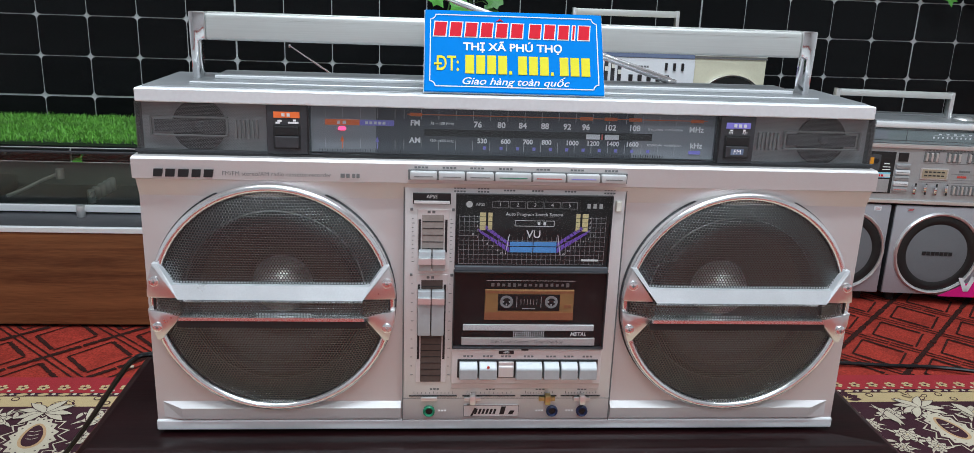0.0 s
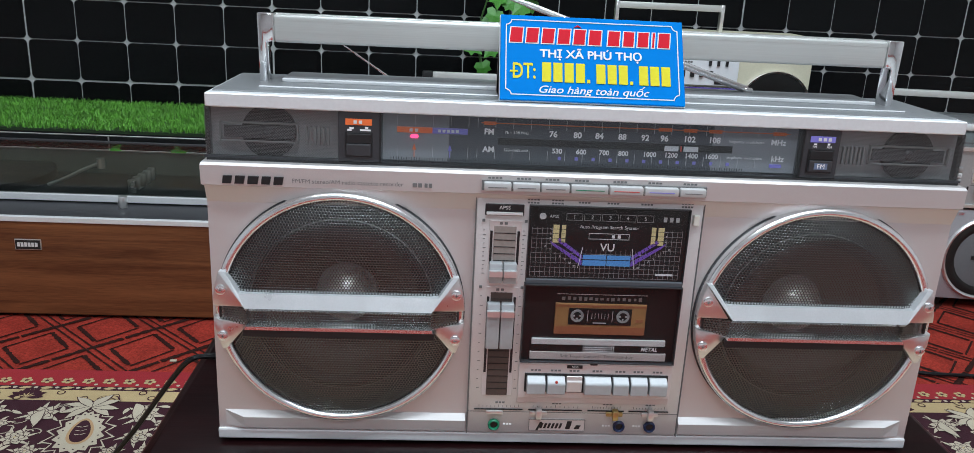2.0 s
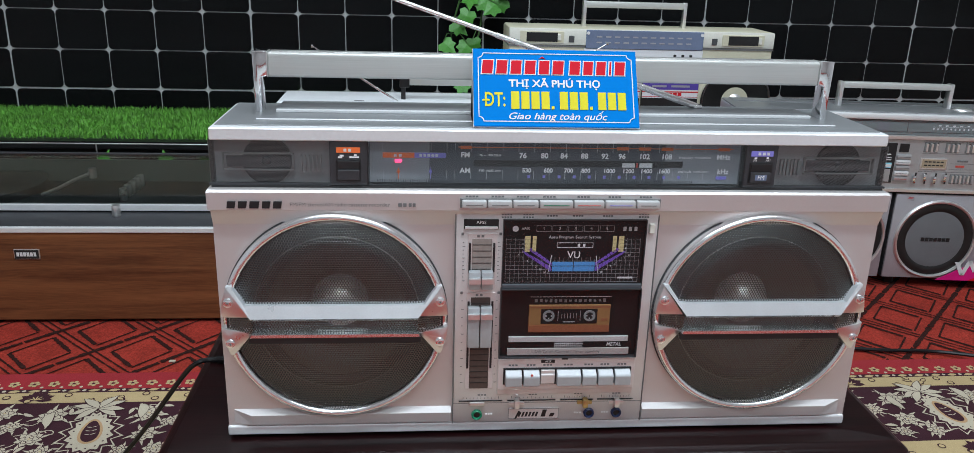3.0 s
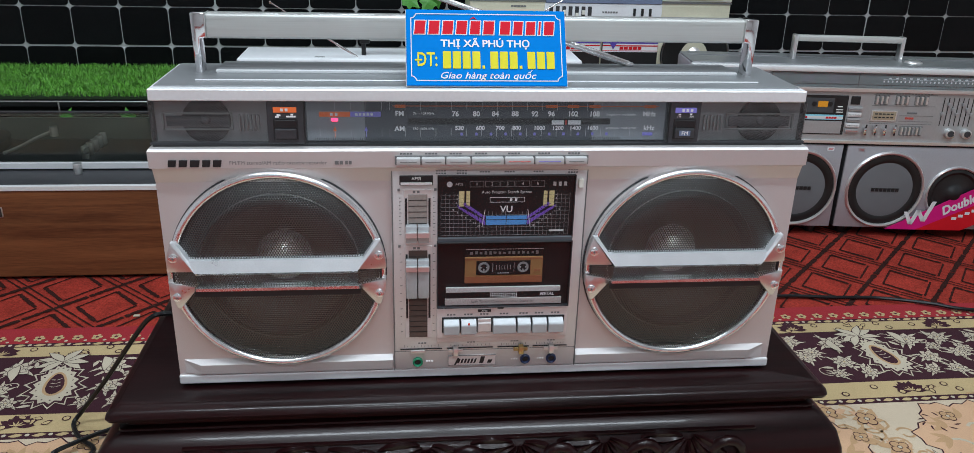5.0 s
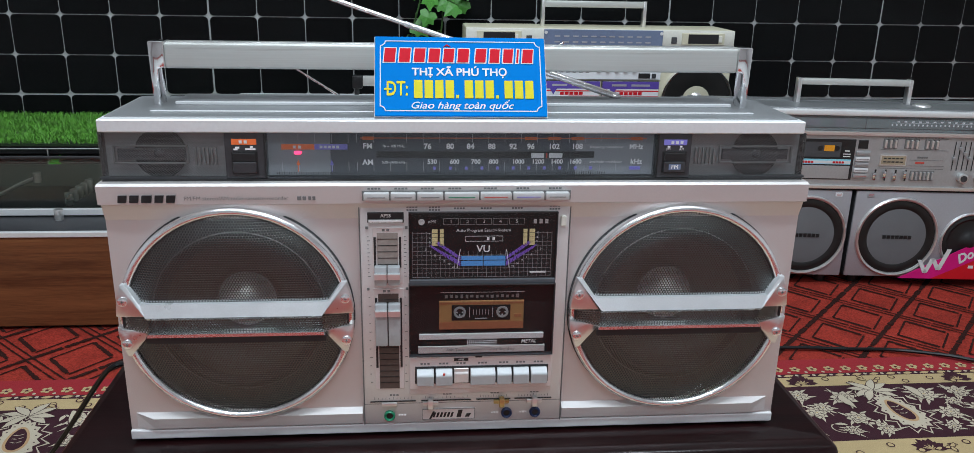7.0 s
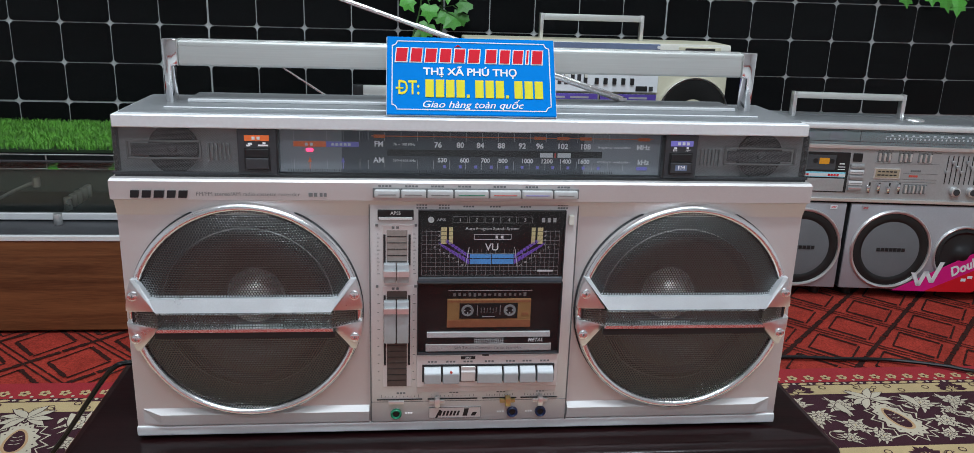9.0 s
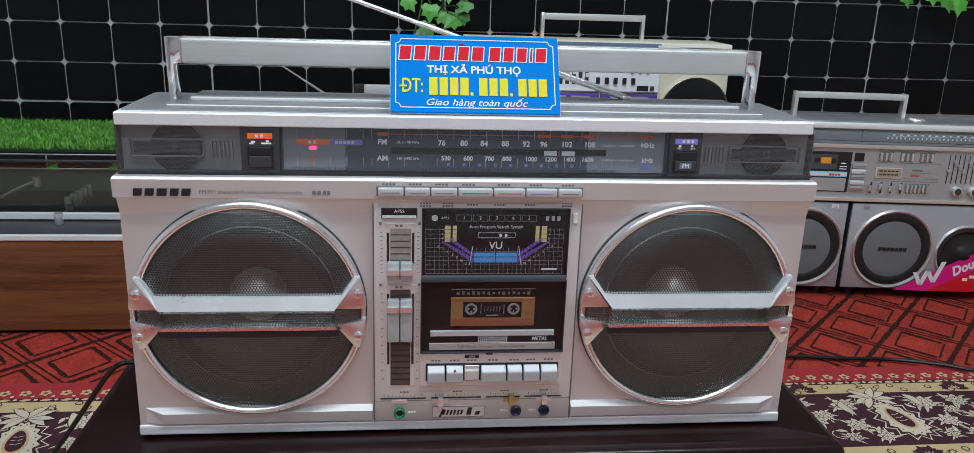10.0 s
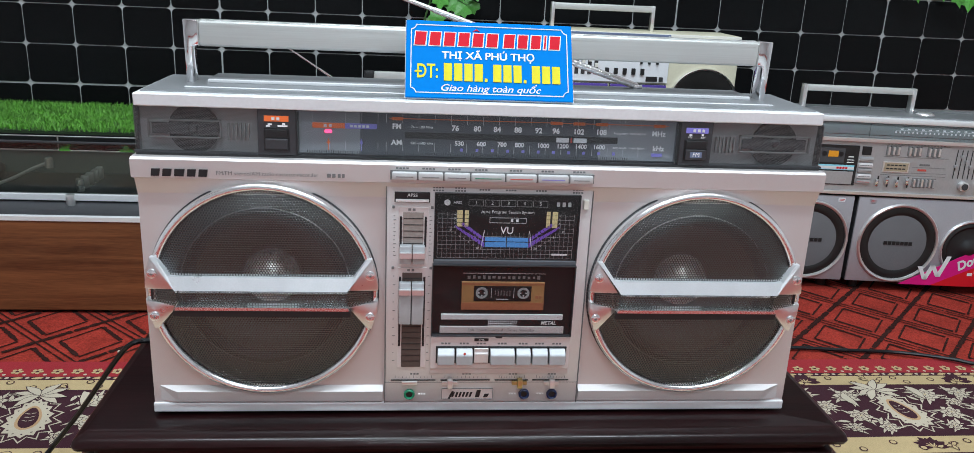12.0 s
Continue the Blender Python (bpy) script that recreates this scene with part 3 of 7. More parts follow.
PER = 0.256
for c in range(-7, 8):
    cx = 0.667 + c * PER + (0.044 if c < -2 else 0)
    cone_motif(cx, 0.302, 0.92, radians(100))
    for dx, dy, s in ((-0.066, 0.040, 0.98), (-0.074, -0.020, 0.86), (-0.048, -0.052, 0.72), (0.064, 0.044, 1.0), (0.073, -0.012, 0.86), (0.096, -0.050, 0.76), (0.122, 0.050, 0.85), (0.128, -0.002, 0.8), (0.052, -0.052, 0.6), (-0.112, 0.012, 0.7), (0.098, 0.020, 0.62), (-0.098, -0.054, 0.62)):
        flower(cx + dx, 0.305 + dy * 0.95, s * 0.80, rnd.uniform(0, 1))
    LAYER[0] = 0
    for k in range(12):
        sx_, sy_, sa_ = cx + rnd.uniform(-0.125, 0.125), 0.305 + rnd.uniform(-0.056, 0.056), rnd.uniform(0, 6.28)
        arc(ivory, sx_, sy_, rnd.uniform(0.012, 0.019), sa_, sa_ + rnd.choice((-1, 1)) * 3.4, 0.0016, 0.00641, 7)
    for k in range(14):
        outlined(cx + rnd.uniform(-0.12, 0.12), 0.305 + rnd.choice((-1, 1)) * rnd.uniform(0.035, 0.060), rnd.uniform(0, 6.28), 0.018, 0.007, Z1 - 0.0001, 0.3)
    for yb in (0.3945, 0.2085):
        LAYER[0] = 0
        for dx in (-0.108 if yb > 0.3 else -0.014,):
            for k in range(9):
                petal(plum, cx + dx, yb - 0.005, radians(5 + 170 * k / 8), 0.022 + 0.004 * (k % 2), 0.012, Z1 + 0.00001 * k)
            petal(plum, cx + dx, yb - 0.006, math.pi, 0.024, 0.010, Z1); petal(plum, cx + dx, yb - 0.006, 0, 0.024, 0.010, Z1)
            for k in range(5):
                petal(gold, cx + dx, yb - 0.006, radians(20 + 140 * k / 4), 0.012, 0.0022, Z2)
        for k, dx in enumerate((-0.066, -0.030, 0.044, 0.060, 0.105, 0.138)):
            yy = yb + (0.007, -0.008, 0.008, -0.006, 0.002, -0.009)[k]
            disc(plum, cx + dx, yy, 0.0058, Z1, 12)
            disc(gold, cx + dx, yy, 0.0040, Z2, 12)
        for k in range(5):
            outlined(cx + 0.004 + rnd.uniform(-0.016, 0.016), yb + rnd.uniform(-0.010, 0.010), rnd.uniform(0, 6.28), 0.011, 0.006, Z1, 0.3, gold, 0.0016)
    for k in range(9):
        x = cx - PER / 2 + k * PER / 9
        LAYER[0] = 0
        for yb in (0.4135, 0.1805):
            petal(gold, x, yb, 0.15, 0.017, 0.0075, Z1)
            disc(ivory, x + 0.022, yb + 0.002, 0.003, Z1, 7)
        for q in range(5):
            disc(gold, x + 0.0055 * math.cos(q * 1.257), 0.4355 + 0.0055 * math.sin(q * 1.257), 0.0034, Z1, 6)
        disc(plum, x, 0.4355, 0.0022, Z2, 6)
        disc(ivory, x + 0.014, 0.4255, 0.0028, Z1, 6)
    # broad field: peach lobes with a jagged dark outline, tan blossoms and scrolls
    n = 46
    lx, ly = cx + 0.020, 0.078
    LAYER[0] = 0
    for rim, bm_, z in ((0.0022, plum, Z1), (0.0, peach, Z1 + 0.00004)):
        blob(bm_, [(lx + (0.083 + rim + 0.007 * (k % 2) + 0.008 * math.sin(7 * 2 * math.pi * k / n)) * math.cos(2 * math.pi * k / n),
                    ly + (0.088 + rim + 0.007 * (k % 2) + 0.008 * math.sin(7 * 2 * math.pi * k / n)) * math.sin(2 * math.pi * k / n)) for k in range(n)], z)
    for k in range(9):
        arc(ivory, lx + rnd.uniform(-0.05, 0.05), ly + rnd.uniform(-0.055, 0.055), rnd.uniform(0.014, 0.024), rnd.uniform(0, 6.28), rnd.uniform(7, 10), 0.0045, 0.006455)
    for k in range(12):
        a = k * 0.524 + rnd.uniform(-0.2, 0.2)
        LAYER[0] = 6
        for q in range(3):
            petal(tan, lx + 0.050 * math.cos(a), ly + 0.054 * math.sin(a), a + 0.7 * (q - 1), 0.026, 0.010, Z1 + 0.0001 + 0.00002 * q, 0.3)
    for k in range(10):
        a = 0.63 * k
        petal(plum, cx - 0.022 + 0.020 * math.cos(a), 0.126 + 0.013 * math.sin(a), a + 0.4, 0.011, 0.0030, Z2, 0.3)
    for dx, y, s in ((-0.120, 0.139, 0.85), (-0.166, 0.157, 0.7), (-0.150, 0.100, 0.6), (-0.110, 0.075, 0.75), (-0.155, 0.045, 0.6), (-0.115, 0.010, 0.7), (-0.150, -0.03, 0.7), (0.0, -0.06, 0.8), (0.06, -0.09, 0.7)):
        x = cx + dx
        LAYER[0] = 4
        for q in range(9):
            petal(tan if q % 3 else peach, x, y, q * 0.70 + rnd.uniform(-0.2, 0.2), rnd.uniform(0.016, 0.030), 0.013, Z1 + 0.0001 + 0.00001 * q, 0.3)
        clover(x, y, s)
        for q in range(3):
            arc(tan, x + rnd.uniform(-0.035, 0.035), y + rnd.uniform(-0.03, 0.03), rnd.uniform(0.010, 0.018), rnd.uniform(0, 6.28), rnd.uniform(7, 10), 0.0036, 0.00630)
    clover(cx - 0.002, 0.137, 0.65)
    flower(cx - 0.060, 0.030, 0.9, 0.3)
for bm, m_, nm in ((ivory, MATIVORY, "flower_print"), (plum, MATPLUM, "outline_print"), (gold, MATCREAM, "drop_print"), (tan, MATTAN, "scroll_print"), (peach, MATPEACH, "lobe_print")):
    part(nm, bm, m_, mat_, kind="stuff")

# ---- black solar panels along the back wall ----
solar = thing("solar_panel_wall", "black solar panels with silver grid lines covering the back wall", "solar panel", Matrix.Translation((0, 1.43, 0)), kind="structure")
part("backing", a_box(-2.2, 2.4, 0.0, 0.03, -0.18, 1.05), SHEET, solar)
CW, CH = 0.1151, 0.0963


def column(k):
    """The grid line k; the cells grow a little narrower towards the east."""
    s = min(max(k / 19, -0.15), 1.2)
    return -1.0075 + CW * k + 0.0370 * s * (1 - s)


cell_me = bpy.data.meshes.new("cell")
bm = prism(bmesh.new(), rrect(-CW / 2 + 0.0012, CW / 2 - 0.0012, -CH / 2 + 0.0012, CH / 2 - 0.0012, 0.0105, 4), -0.0022, -0.0002)
bm.to_mesh(cell_me)
bm.free()
cell_me.materials.append(CELL)
rest = bmesh.new()
for i in range(-18, 20):
    for k in range(-3, 9):
        xa, xb, z = column(i + 8), column(i + 9), 0.2956 + (k + 0.5) * CH + 0.0015 * (i + 8) * CW
        xa, xb = xa + 0.0011 * ((i + 8) % 5 == 4), xb - 0.0011 * ((i + 9) % 5 == 4)
        x, shut = (xa + xb) / 2, 0.0011 * (k in (-3, -2))
        z += shut / 2 if k == -2 else -shut / 2
        if -1.45 < x < 1.75 and -0.02 < z < 0.62:
            ob = new("cell", cell_me)
            ob.parent = solar
            ob.location, ob.scale = (x, 0, z), ((xb - xa) / CW, 1, 1 - shut / CH)
        elif z < 1.0 and z > -0.13:
            prism(rest, [(x + u, z + v) for u, v in rrect(-CW / 2 + 0.0012, CW / 2 - 0.0012, -CH / 2 + 0.0012, CH / 2 - 0.0012, 0.0105, 1)], -0.0022, -0.0002)
part("outer_cells", rest, CELL, solar, kind="stuff")

scrap = part("paper_scrap", a_box(-0.526, -0.516, 0.505, 0.511, FLOOR + 0.001, FLOOR + 0.003, 0.0005), MATIVORY, None, "tiny pale paper scrap lying on the red carpet")
tagged(scrap, category="scrap")
# ---- low table ----
def loft(bm, x0, x1, y0, y1, steps):
    """Stacked outlines with rounded corners, grown by an offset at each height: a moulded edge."""
    rings = []
    for off, z in steps:
        rings.append([bm.verts.new((x, y, z)) for x, y in rrect(x0 - off, x1 + off, y0 - off, y1 + off, 0.006, 4)])
    for a, b in zip(rings, rings[1:]):
        n = len(a)
        for i in range(n):
            bm.faces.new((a[i], a[(i + 1) % n], b[(i + 1) % n], b[i]))
    bm.faces.new(rings[0])
    bm.faces.new(rings[-1][::-1])
    bmesh.ops.recalc_face_normals(bm, faces=bm.faces)
    return bm


table = thing("low_table", "dark lacquered rosewood low table with a moulded carved edge", "table", Matrix.Translation((-0.005, 0.13, FLOOR)))
T = -FLOOR
TX, TY0, TY1 = 0.364, -0.162, 0.17
bm = loft(bmesh.new(), -TX, TX, TY0, TY1, [(-0.004, T - 0.0), (-0.001, T - 0.0008), (0.001, T - 0.003), (0.0035, T - 0.0035), (0.0075, T - 0.0065), (0.0090, T - 0.0110), (0.0075, T - 0.015), (0.004, T - 0.0170), (0.0, T - 0.0185), (-0.004, T - 0.021), (-0.02, T - 0.021)])
part("tabletop", bm, ROSEWOOD, table, smooth=True)
bm = loft(bmesh.new(), -TX, TX, TY0, TY1, [(-0.006, T - 0.021), (-0.0055, T - 0.0265), (-0.003, T - 0.0272), (0.0, T - 0.0282), (0.0005, T - 0.0300), (-0.001, T - 0.0312), (0.003, T - 0.0325), (0.013, T - 0.040), (0.021, T - 0.050), (0.027, T - 0.068), (0.030, T - 0.088), (0.028, T - 0.104), (0.016, T - 0.114), (0.0, T - 0.118)])
part("apron", bm, ROSEWOOD, table, smooth=True)
def carved_leaf(x, z, ang, length, width):
    """A long raised leaf with a ridge along its middle."""
    bm = bmesh.new()
    rows = []
    for t in range(9):
        u = t / 8
        w = width * math.sin(math.pi * min(1, u * 0.92 + 0.05)) ** 0.8
        rows.append([bm.verts.new((u * length, y, v * w)) for v, y in ((-1, 0.0), (-0.5, -0.0050), (0, -0.0030), (0.5, -0.0050), (1, 0.0))])
    for p, q in zip(rows, rows[1:]):
        for i in range(4):
            bm.faces.new((p[i], q[i], q[i + 1], p[i + 1]))
    bmesh.ops.recalc_face_normals(bm, faces=bm.faces)
    bm.transform(pose(x, TY0 - 0.0180 - 0.38 * (T - 0.046 - z), z, -21, 0, 0) @ pose(0, 0, 0, 0, -ang, 0))
    return bm


for k, cxl in enumerate((-0.255, -0.165, -0.060, 0.035, 0.125, 0.215)):
    for ang, ln, ox, oz in ((188, 0.044, -0.004, 0.000), (212, 0.055, -0.002, -0.002), (243, 0.058, 0.0, -0.003), (275, 0.056, 0.003, -0.003), (305, 0.058, 0.006, -0.002), (334, 0.054, 0.008, 0.0)):
        part("carved_leaf", carved_leaf(cxl + ox, T - 0.048 + oz, ang + rnd.uniform(-9, 9), ln, 0.0085), ROSEWOOD, table, smooth=True)
    px = cxl + 0.047
    arcs = [(px + 0.019 * math.cos(a) * (1 - 0.045 * q), TY0 - 0.0235 - 0.004 * math.sin(0.3 * q), T - 0.066 + 0.019 * math.sin(a) * (1 - 0.045 * q)) for q, a in ((q, radians(200 - 33 * q)) for q in range(13))]
    part("carved_scroll", tube(bmesh.new(), arcs, 0.0062, 10, 0.0038), ROSEWOOD, table, smooth=True)
part("panel_rail", a_box(-0.300, 0.292, TY0 - 0.0185, TY0 - 0.008, T - 0.0440, T - 0.0412, 0.0009), ROSEWOOD, table, smooth=True)
for sx in (-1, 1):
    for yy in (TY0 + 0.02, TY1 - 0.02):
        bm = loft(bmesh.new(), sx * 0.345 - 0.03, sx * 0.345 + 0.03, yy - 0.03, yy + 0.03, [(0.012, T - 0.117), (0.004, T - 0.14), (0.006, T - 0.16), (0.014, 0.008), (0.012, 0.0005)])
        part("foot", bm, ROSEWOOD, table, smooth=True)

# ---- the silver boombox on the table ----
boom = thing("boombox", "silver twin-speaker radio cassette recorder with a carrying handle, switched on", "boombox", Matrix.Identity(4))
YB = 0.118
W = 0.3115

bm = bmesh.new()
# hollow cabinet whose front has two round speaker openings
outer = [bm.verts.new(p) for p in ((-W, 0, 0.006), (W, 0, 0.006), (W, 0, 0.2275), (-W, 0, 0.2275))]
rear = [bm.verts.new((v.co.x, YB, v.co.z)) for v in outer]
loops = [[bm.edges.new((outer[i], outer[(i + 1) % 4])) for i in range(4)]]
for cx in (-0.2040, 0.2018):
    ring = [bm.verts.new((cx + 0.1000 * math.cos(2 * math.pi * k / 96), 0, 0.1300 + 0.1000 * math.sin(2 * math.pi * k / 96))) for k in range(96)]
    loops.append([bm.edges.new((ring[k], ring[(k + 1) % 96])) for k in range(96)])
bmesh.ops.triangle_fill(bm, use_beauty=True, use_dissolve=False, edges=[e for lp in loops for e in lp])
for i in range(4):
    j = (i + 1) % 4
    bm.faces.new((outer[i], outer[j], rear[j], rear[i]))
bm.faces.new(rear)
bmesh.ops.recalc_face_normals(bm, faces=bm.faces)
part("body", bm, SILVER, boom, "champagne silver plastic cabinet")
bm = bmesh.new()
# sloping neck and proud ledge under the dial
prof = [(0.0, 0.2205), (-0.006, 0.2355), (-0.008, 0.2365), (-0.0085, 0.2525), (-0.006, 0.2545), (YB, 0.2545), (YB, 0.2205)]
xs = [W, W, W + 0.002, W + 0.0022, W + 0.0015, W + 0.0015, W]
a = [bm.verts.new((-x, y, z)) for (y, z), x in zip(prof, xs)]
b = [bm.verts.new((x, y, z)) for (y, z), x in zip(prof, xs)]
bm.faces.new(a), bm.faces.new(b[::-1])
for i in range(len(prof)):
    j = (i + 1) % len(prof)
    bm.faces.new((a[i], b[i], b[j], a[j]))
bmesh.ops.recalc_face_normals(bm, faces=bm.faces)
part("ledge", bm, SILVER, boom, "proud silver ledge")
part("base_strip", a_box(-W - 0.001, W + 0.001, -0.002, YB, 0.0035, 0.0135, 0.0015), LIP, boom, "bright silver base strip")
for x in (-0.27, 0.27):
    for y in (0.02, 0.095):
        part("rubber_foot", cyl(bmesh.new(), (x, y, 0.002), 0.011, 0.004, "z"), RUBBER, boom)
part("seam", a_box(-0.3105, 0.3105, 0.0015, YB - 0.001, 0.2545, 0.2565), BLACK, boom)

# radio section: black shell, silver cap
part("dial_shell", a_box(-0.3125, 0.3125, 0.0135, YB, 0.2565, 0.2975, 0.003), BLACK, boom, smooth=True)
bm = bmesh.new()
box(bm, -0.3094, 0.3066, -0.0005, YB + 0.001, 0.2975, 0.3085, 0.0009, 1)
part("cap", bm, LIP, boom, "bright silver cap with rounded edges")
part("top_plate", a_box(-0.3062, 0.3034, 0.010, YB - 0.002, 0.3085, 0.3096, 0.0005), TOPGREY, boom, "brushed grey top plate")
part("top_rib", a_box(-0.274, 0.270, 0.0305, 0.0335, 0.3096, 0.3108, 0.0005), LIP, boom)
bm = bmesh.new()
box(bm, -0.262, 0.262, 0.071, 0.112, 0.3096, 0.3130, 0.0012)
part("top_ridge", bm, TOPGREY, boom, "raised grey rear ridge", smooth=True)
part("top_ridge_trim", a_box(-0.262, 0.262, 0.0675, 0.0712, 0.3096, 0.3126, 0.0006), LIP, boom)

# tweeter compartments behind fine mesh
for s in (-1, 1):
    x0, x1 = (-0.3115, -0.2075) if s < 0 else (0.2035, 0.3115)
    bm = bmesh.new()
    box(bm, x0, x1, 0.0115, 0.0125, 0.257, 0.297)
    part("tweeter_back", bm, TWBACK, boom)
    cx = -0.262 if s < 0 else 0.266
    tw = part("tweeter", cyl(bmesh.new(), (cx, 0.0095, 0.2775), 0.0215, 0.004, "y", 40), BLACK, boom, "black round tweeter behind mesh")
    part("dome", lathe(bmesh.new(), [(0.0, -0.0045), (0.003, -0.0038), (0.005, -0.001), (0.007, 0.0)], (cx, 0.0072, 0.2785), "y", 24), DARK, tw, smooth=True)
    bx0, bx1 = (-0.300, -0.238) if s < 0 else (0.231, 0.299)
    bm = bmesh.new()
    for r in ((bx0, bx1, 0.2845, 0.2855), (bx0, bx1, 0.2695, 0.2705), (bx0, bx0 + 0.001, 0.2695, 0.2855), (bx1 - 0.001, bx1, 0.2695, 0.2855)):
        box(bm, r[0], r[1], 0.0035, 0.0070, r[2], r[3])
    part("horn_frame", bm, GREYPRINT, tw)
    part("horn_slab", a_box(bx0 + 0.003, bx1 - 0.003, 0.0055, 0.0072, 0.2725, 0.2825, 0.0005), DARK, tw)
    v0 = -0.2325 if s < 0 else 0.2085
    for k in range(6):
        part("vent_slot", a_box(v0 + k * 0.0034, v0 + k * 0.0034 + 0.0015, 0.0040, 0.0070, 0.2685, 0.2835), GREYPRINT, boom)
    bm = bmesh.new()
    # mesh front that wraps round the corner
    xo, xi = (-0.3125, -0.2065) if s < 0 else (0.3125, 0.2035)
    line = [(xo, 0.060), (xo, 0.0075), (xo - s * 0.001, 0.0045), (xo - s * 0.004, 0.003), (xi, 0.0025)]
    lo = [bm.verts.new((x, y, 0.2575)) for x, y in line]
    hi = [bm.verts.new((x, y, 0.2965)) for x, y in line]
    for i in range(len(line) - 1):
        bm.faces.new((lo[i], lo[i + 1], hi[i + 1], hi[i]))
    bmesh.ops.recalc_face_normals(bm, faces=bm.faces)
    part("tweeter_mesh", bm, FINE, boom, "fine dark metal mesh", smooth=True)
    part("corner_post", a_box(min(xo - s * 0.0010, xo - s * 0.0045), max(xo - s * 0.0010, xo - s * 0.0045), 0.0055, 0.0125, 0.257, 0.297, 0.001), BLACK, boom)
    part("mesh_edge", a_box(min(xo, xi), max(xo, xi), 0.0018, 0.006, 0.2565, 0.2582), DARK, boom)

# switch blocks at both ends of the dial
for s in (-1, 1):
    x0, x1 = (-0.2065, -0.1735) if s < 0 else (0.1735, 0.2035)
    block = part("switch_block", a_box(x0, x1, 0.0015, 0.012, 0.2568, 0.2972, 0.0006), DARK, boom, "dark switch housing")
    c = (x0 + x1) / 2
    part("label_strip", a_box(c - 0.0105, c + 0.0105, 0.0010, 0.0016, 0.2868, 0.2918), ORANGE if s < 0 else VIOLET, block)
    part("rocker_frame", a_box(c - 0.0110, c + 0.0110, 0.0008, 0.0016, 0.2608, 0.2812, 0.0003), BLACK, block)
    part("rocker", a_box(c - 0.0098, c + 0.0098, -0.0018, 0.002, 0.2625, 0.2720, 0.0008), DARK, block, "square black rocker key")
    part("rocker", a_box(c - 0.0098, c + 0.0098, -0.0004, 0.002, 0.2722, 0.2800, 0.0006), BLACK, block)
    part("print_bars", bars([(c - 0.0075, c - 0.004, 0.2835, 0.2850), (c + 0.005, c + 0.0075, 0.2840, 0.2856), (c - 0.009, c - 0.0055, 0.2820, 0.2834), (c + 0.001, c + 0.0095, 0.2822, 0.2836)] if s < 0 else
                            [(c - 0.007, c - 0.0045, 0.2846, 0.2858), (c + 0.0045, c + 0.0065, 0.2846, 0.2862)], 0.0011, 0.0016), WHITE, block)
    part("label_bars", bars([(c - 0.004 + k * 0.0042, c - 0.0015 + k * 0.0042, 0.2880, 0.2906) for k in range(2 + (s > 0))], 0.0006, 0.0011), SIGNWHITE, block)
    if s > 0:
        part("band_lamp", a_box(c - 0.0055, c + 0.0055, -0.0022, -0.0017, 0.2648, 0.2700), BLUEFILM, block)
        lettering("band_word", "FM", 0.0055, face(c, 0.2674, -0.0024), WHITE, block)
        lettering("band_word", "FM", 0.0030, face(c - 0.0062, 0.2830, 0.0010), WHITE, block)
        lettering("band_word", "AM", 0.0030, face(c + 0.0060, 0.2830, 0.0010), WHITE, block)

# the tuning dial
dial = part("tuning_dial", a_box(-0.1725, 0.1725, 0.0105, 0.0135, 0.2572, 0.2970), DIAL, boom, "dark tuning scale behind a smoked window")
part("upper_scale", a_box(-0.078, 0.117, 0.0098, 0.0106, 0.2732, 0.2792), BLACK, dial)
# Both end fields are paler; reflected haze is put into their grey.
part("end_field", a_box(0.1, 0.171, 0.0100, 0.0106, 0.258, 0.2965), DIAL2, dial)
part("end_field", a_box(-0.1715, -0.118, 0.0100, 0.0106, 0.258, 0.2965), DIAL2, dial)
YD = 0.0094
for x, w in zip((-0.033, -0.013, 0.005, 0.024, 0.043, 0.059, 0.080, 0.101), ("76", "80", "84", "88", "92", "96", "102", "108")):
    lettering("fm_number", w, 0.0068, face(x, 0.2835, YD), WHITE, dial, bold=0.00022)
for x, w in zip((-0.029, -0.009, 0.010, 0.026, 0.048, 0.066, 0.083, 0.100), ("530", "600", "700", "800", "1000", "1200", "1400", "1600")):
    lettering("am_number", w, 0.0056, face(x, 0.2697, YD), WHITE, dial, bold=0.00020)
lettering("band_word", "FM", 0.0066, face(-0.0855, 0.2838, YD), WHITE, dial, bold=0.00020)
lettering("band_word", "AM", 0.0066, face(-0.0855, 0.2692, YD), WHITE, dial, bold=0.00020)
lettering("range_words", "76 ~ 108 MHz", 0.0034, face(-0.063, 0.2838, YD), WHITE, dial)
lettering("range_words", "530~1605 kHz", 0.0034, face(-0.063, 0.2692, YD), WHITE, dial)
lettering("unit_word", "MHz", 0.0066, face(0.155, 0.2835, YD), WHITE, dial, bold=0.00020)
lettering("unit_word", "kHz", 0.0066, face(0.156, 0.2697, YD), WHITE, dial, bold=0.00020)
lettering("small_words", "frequency  modulation", 0.0034, face(0.128, 0.2832, YD), WHITE, dial, width=0.030)
lettering("small_words", "amplitude  modulation", 0.0034, face(0.128, 0.2698, YD), WHITE, dial, width=0.030)
part("orange_line", a_box(-0.092, 0.164, YD, YD + 0.0006, 0.2908, 0.2914), ORANGE, dial)
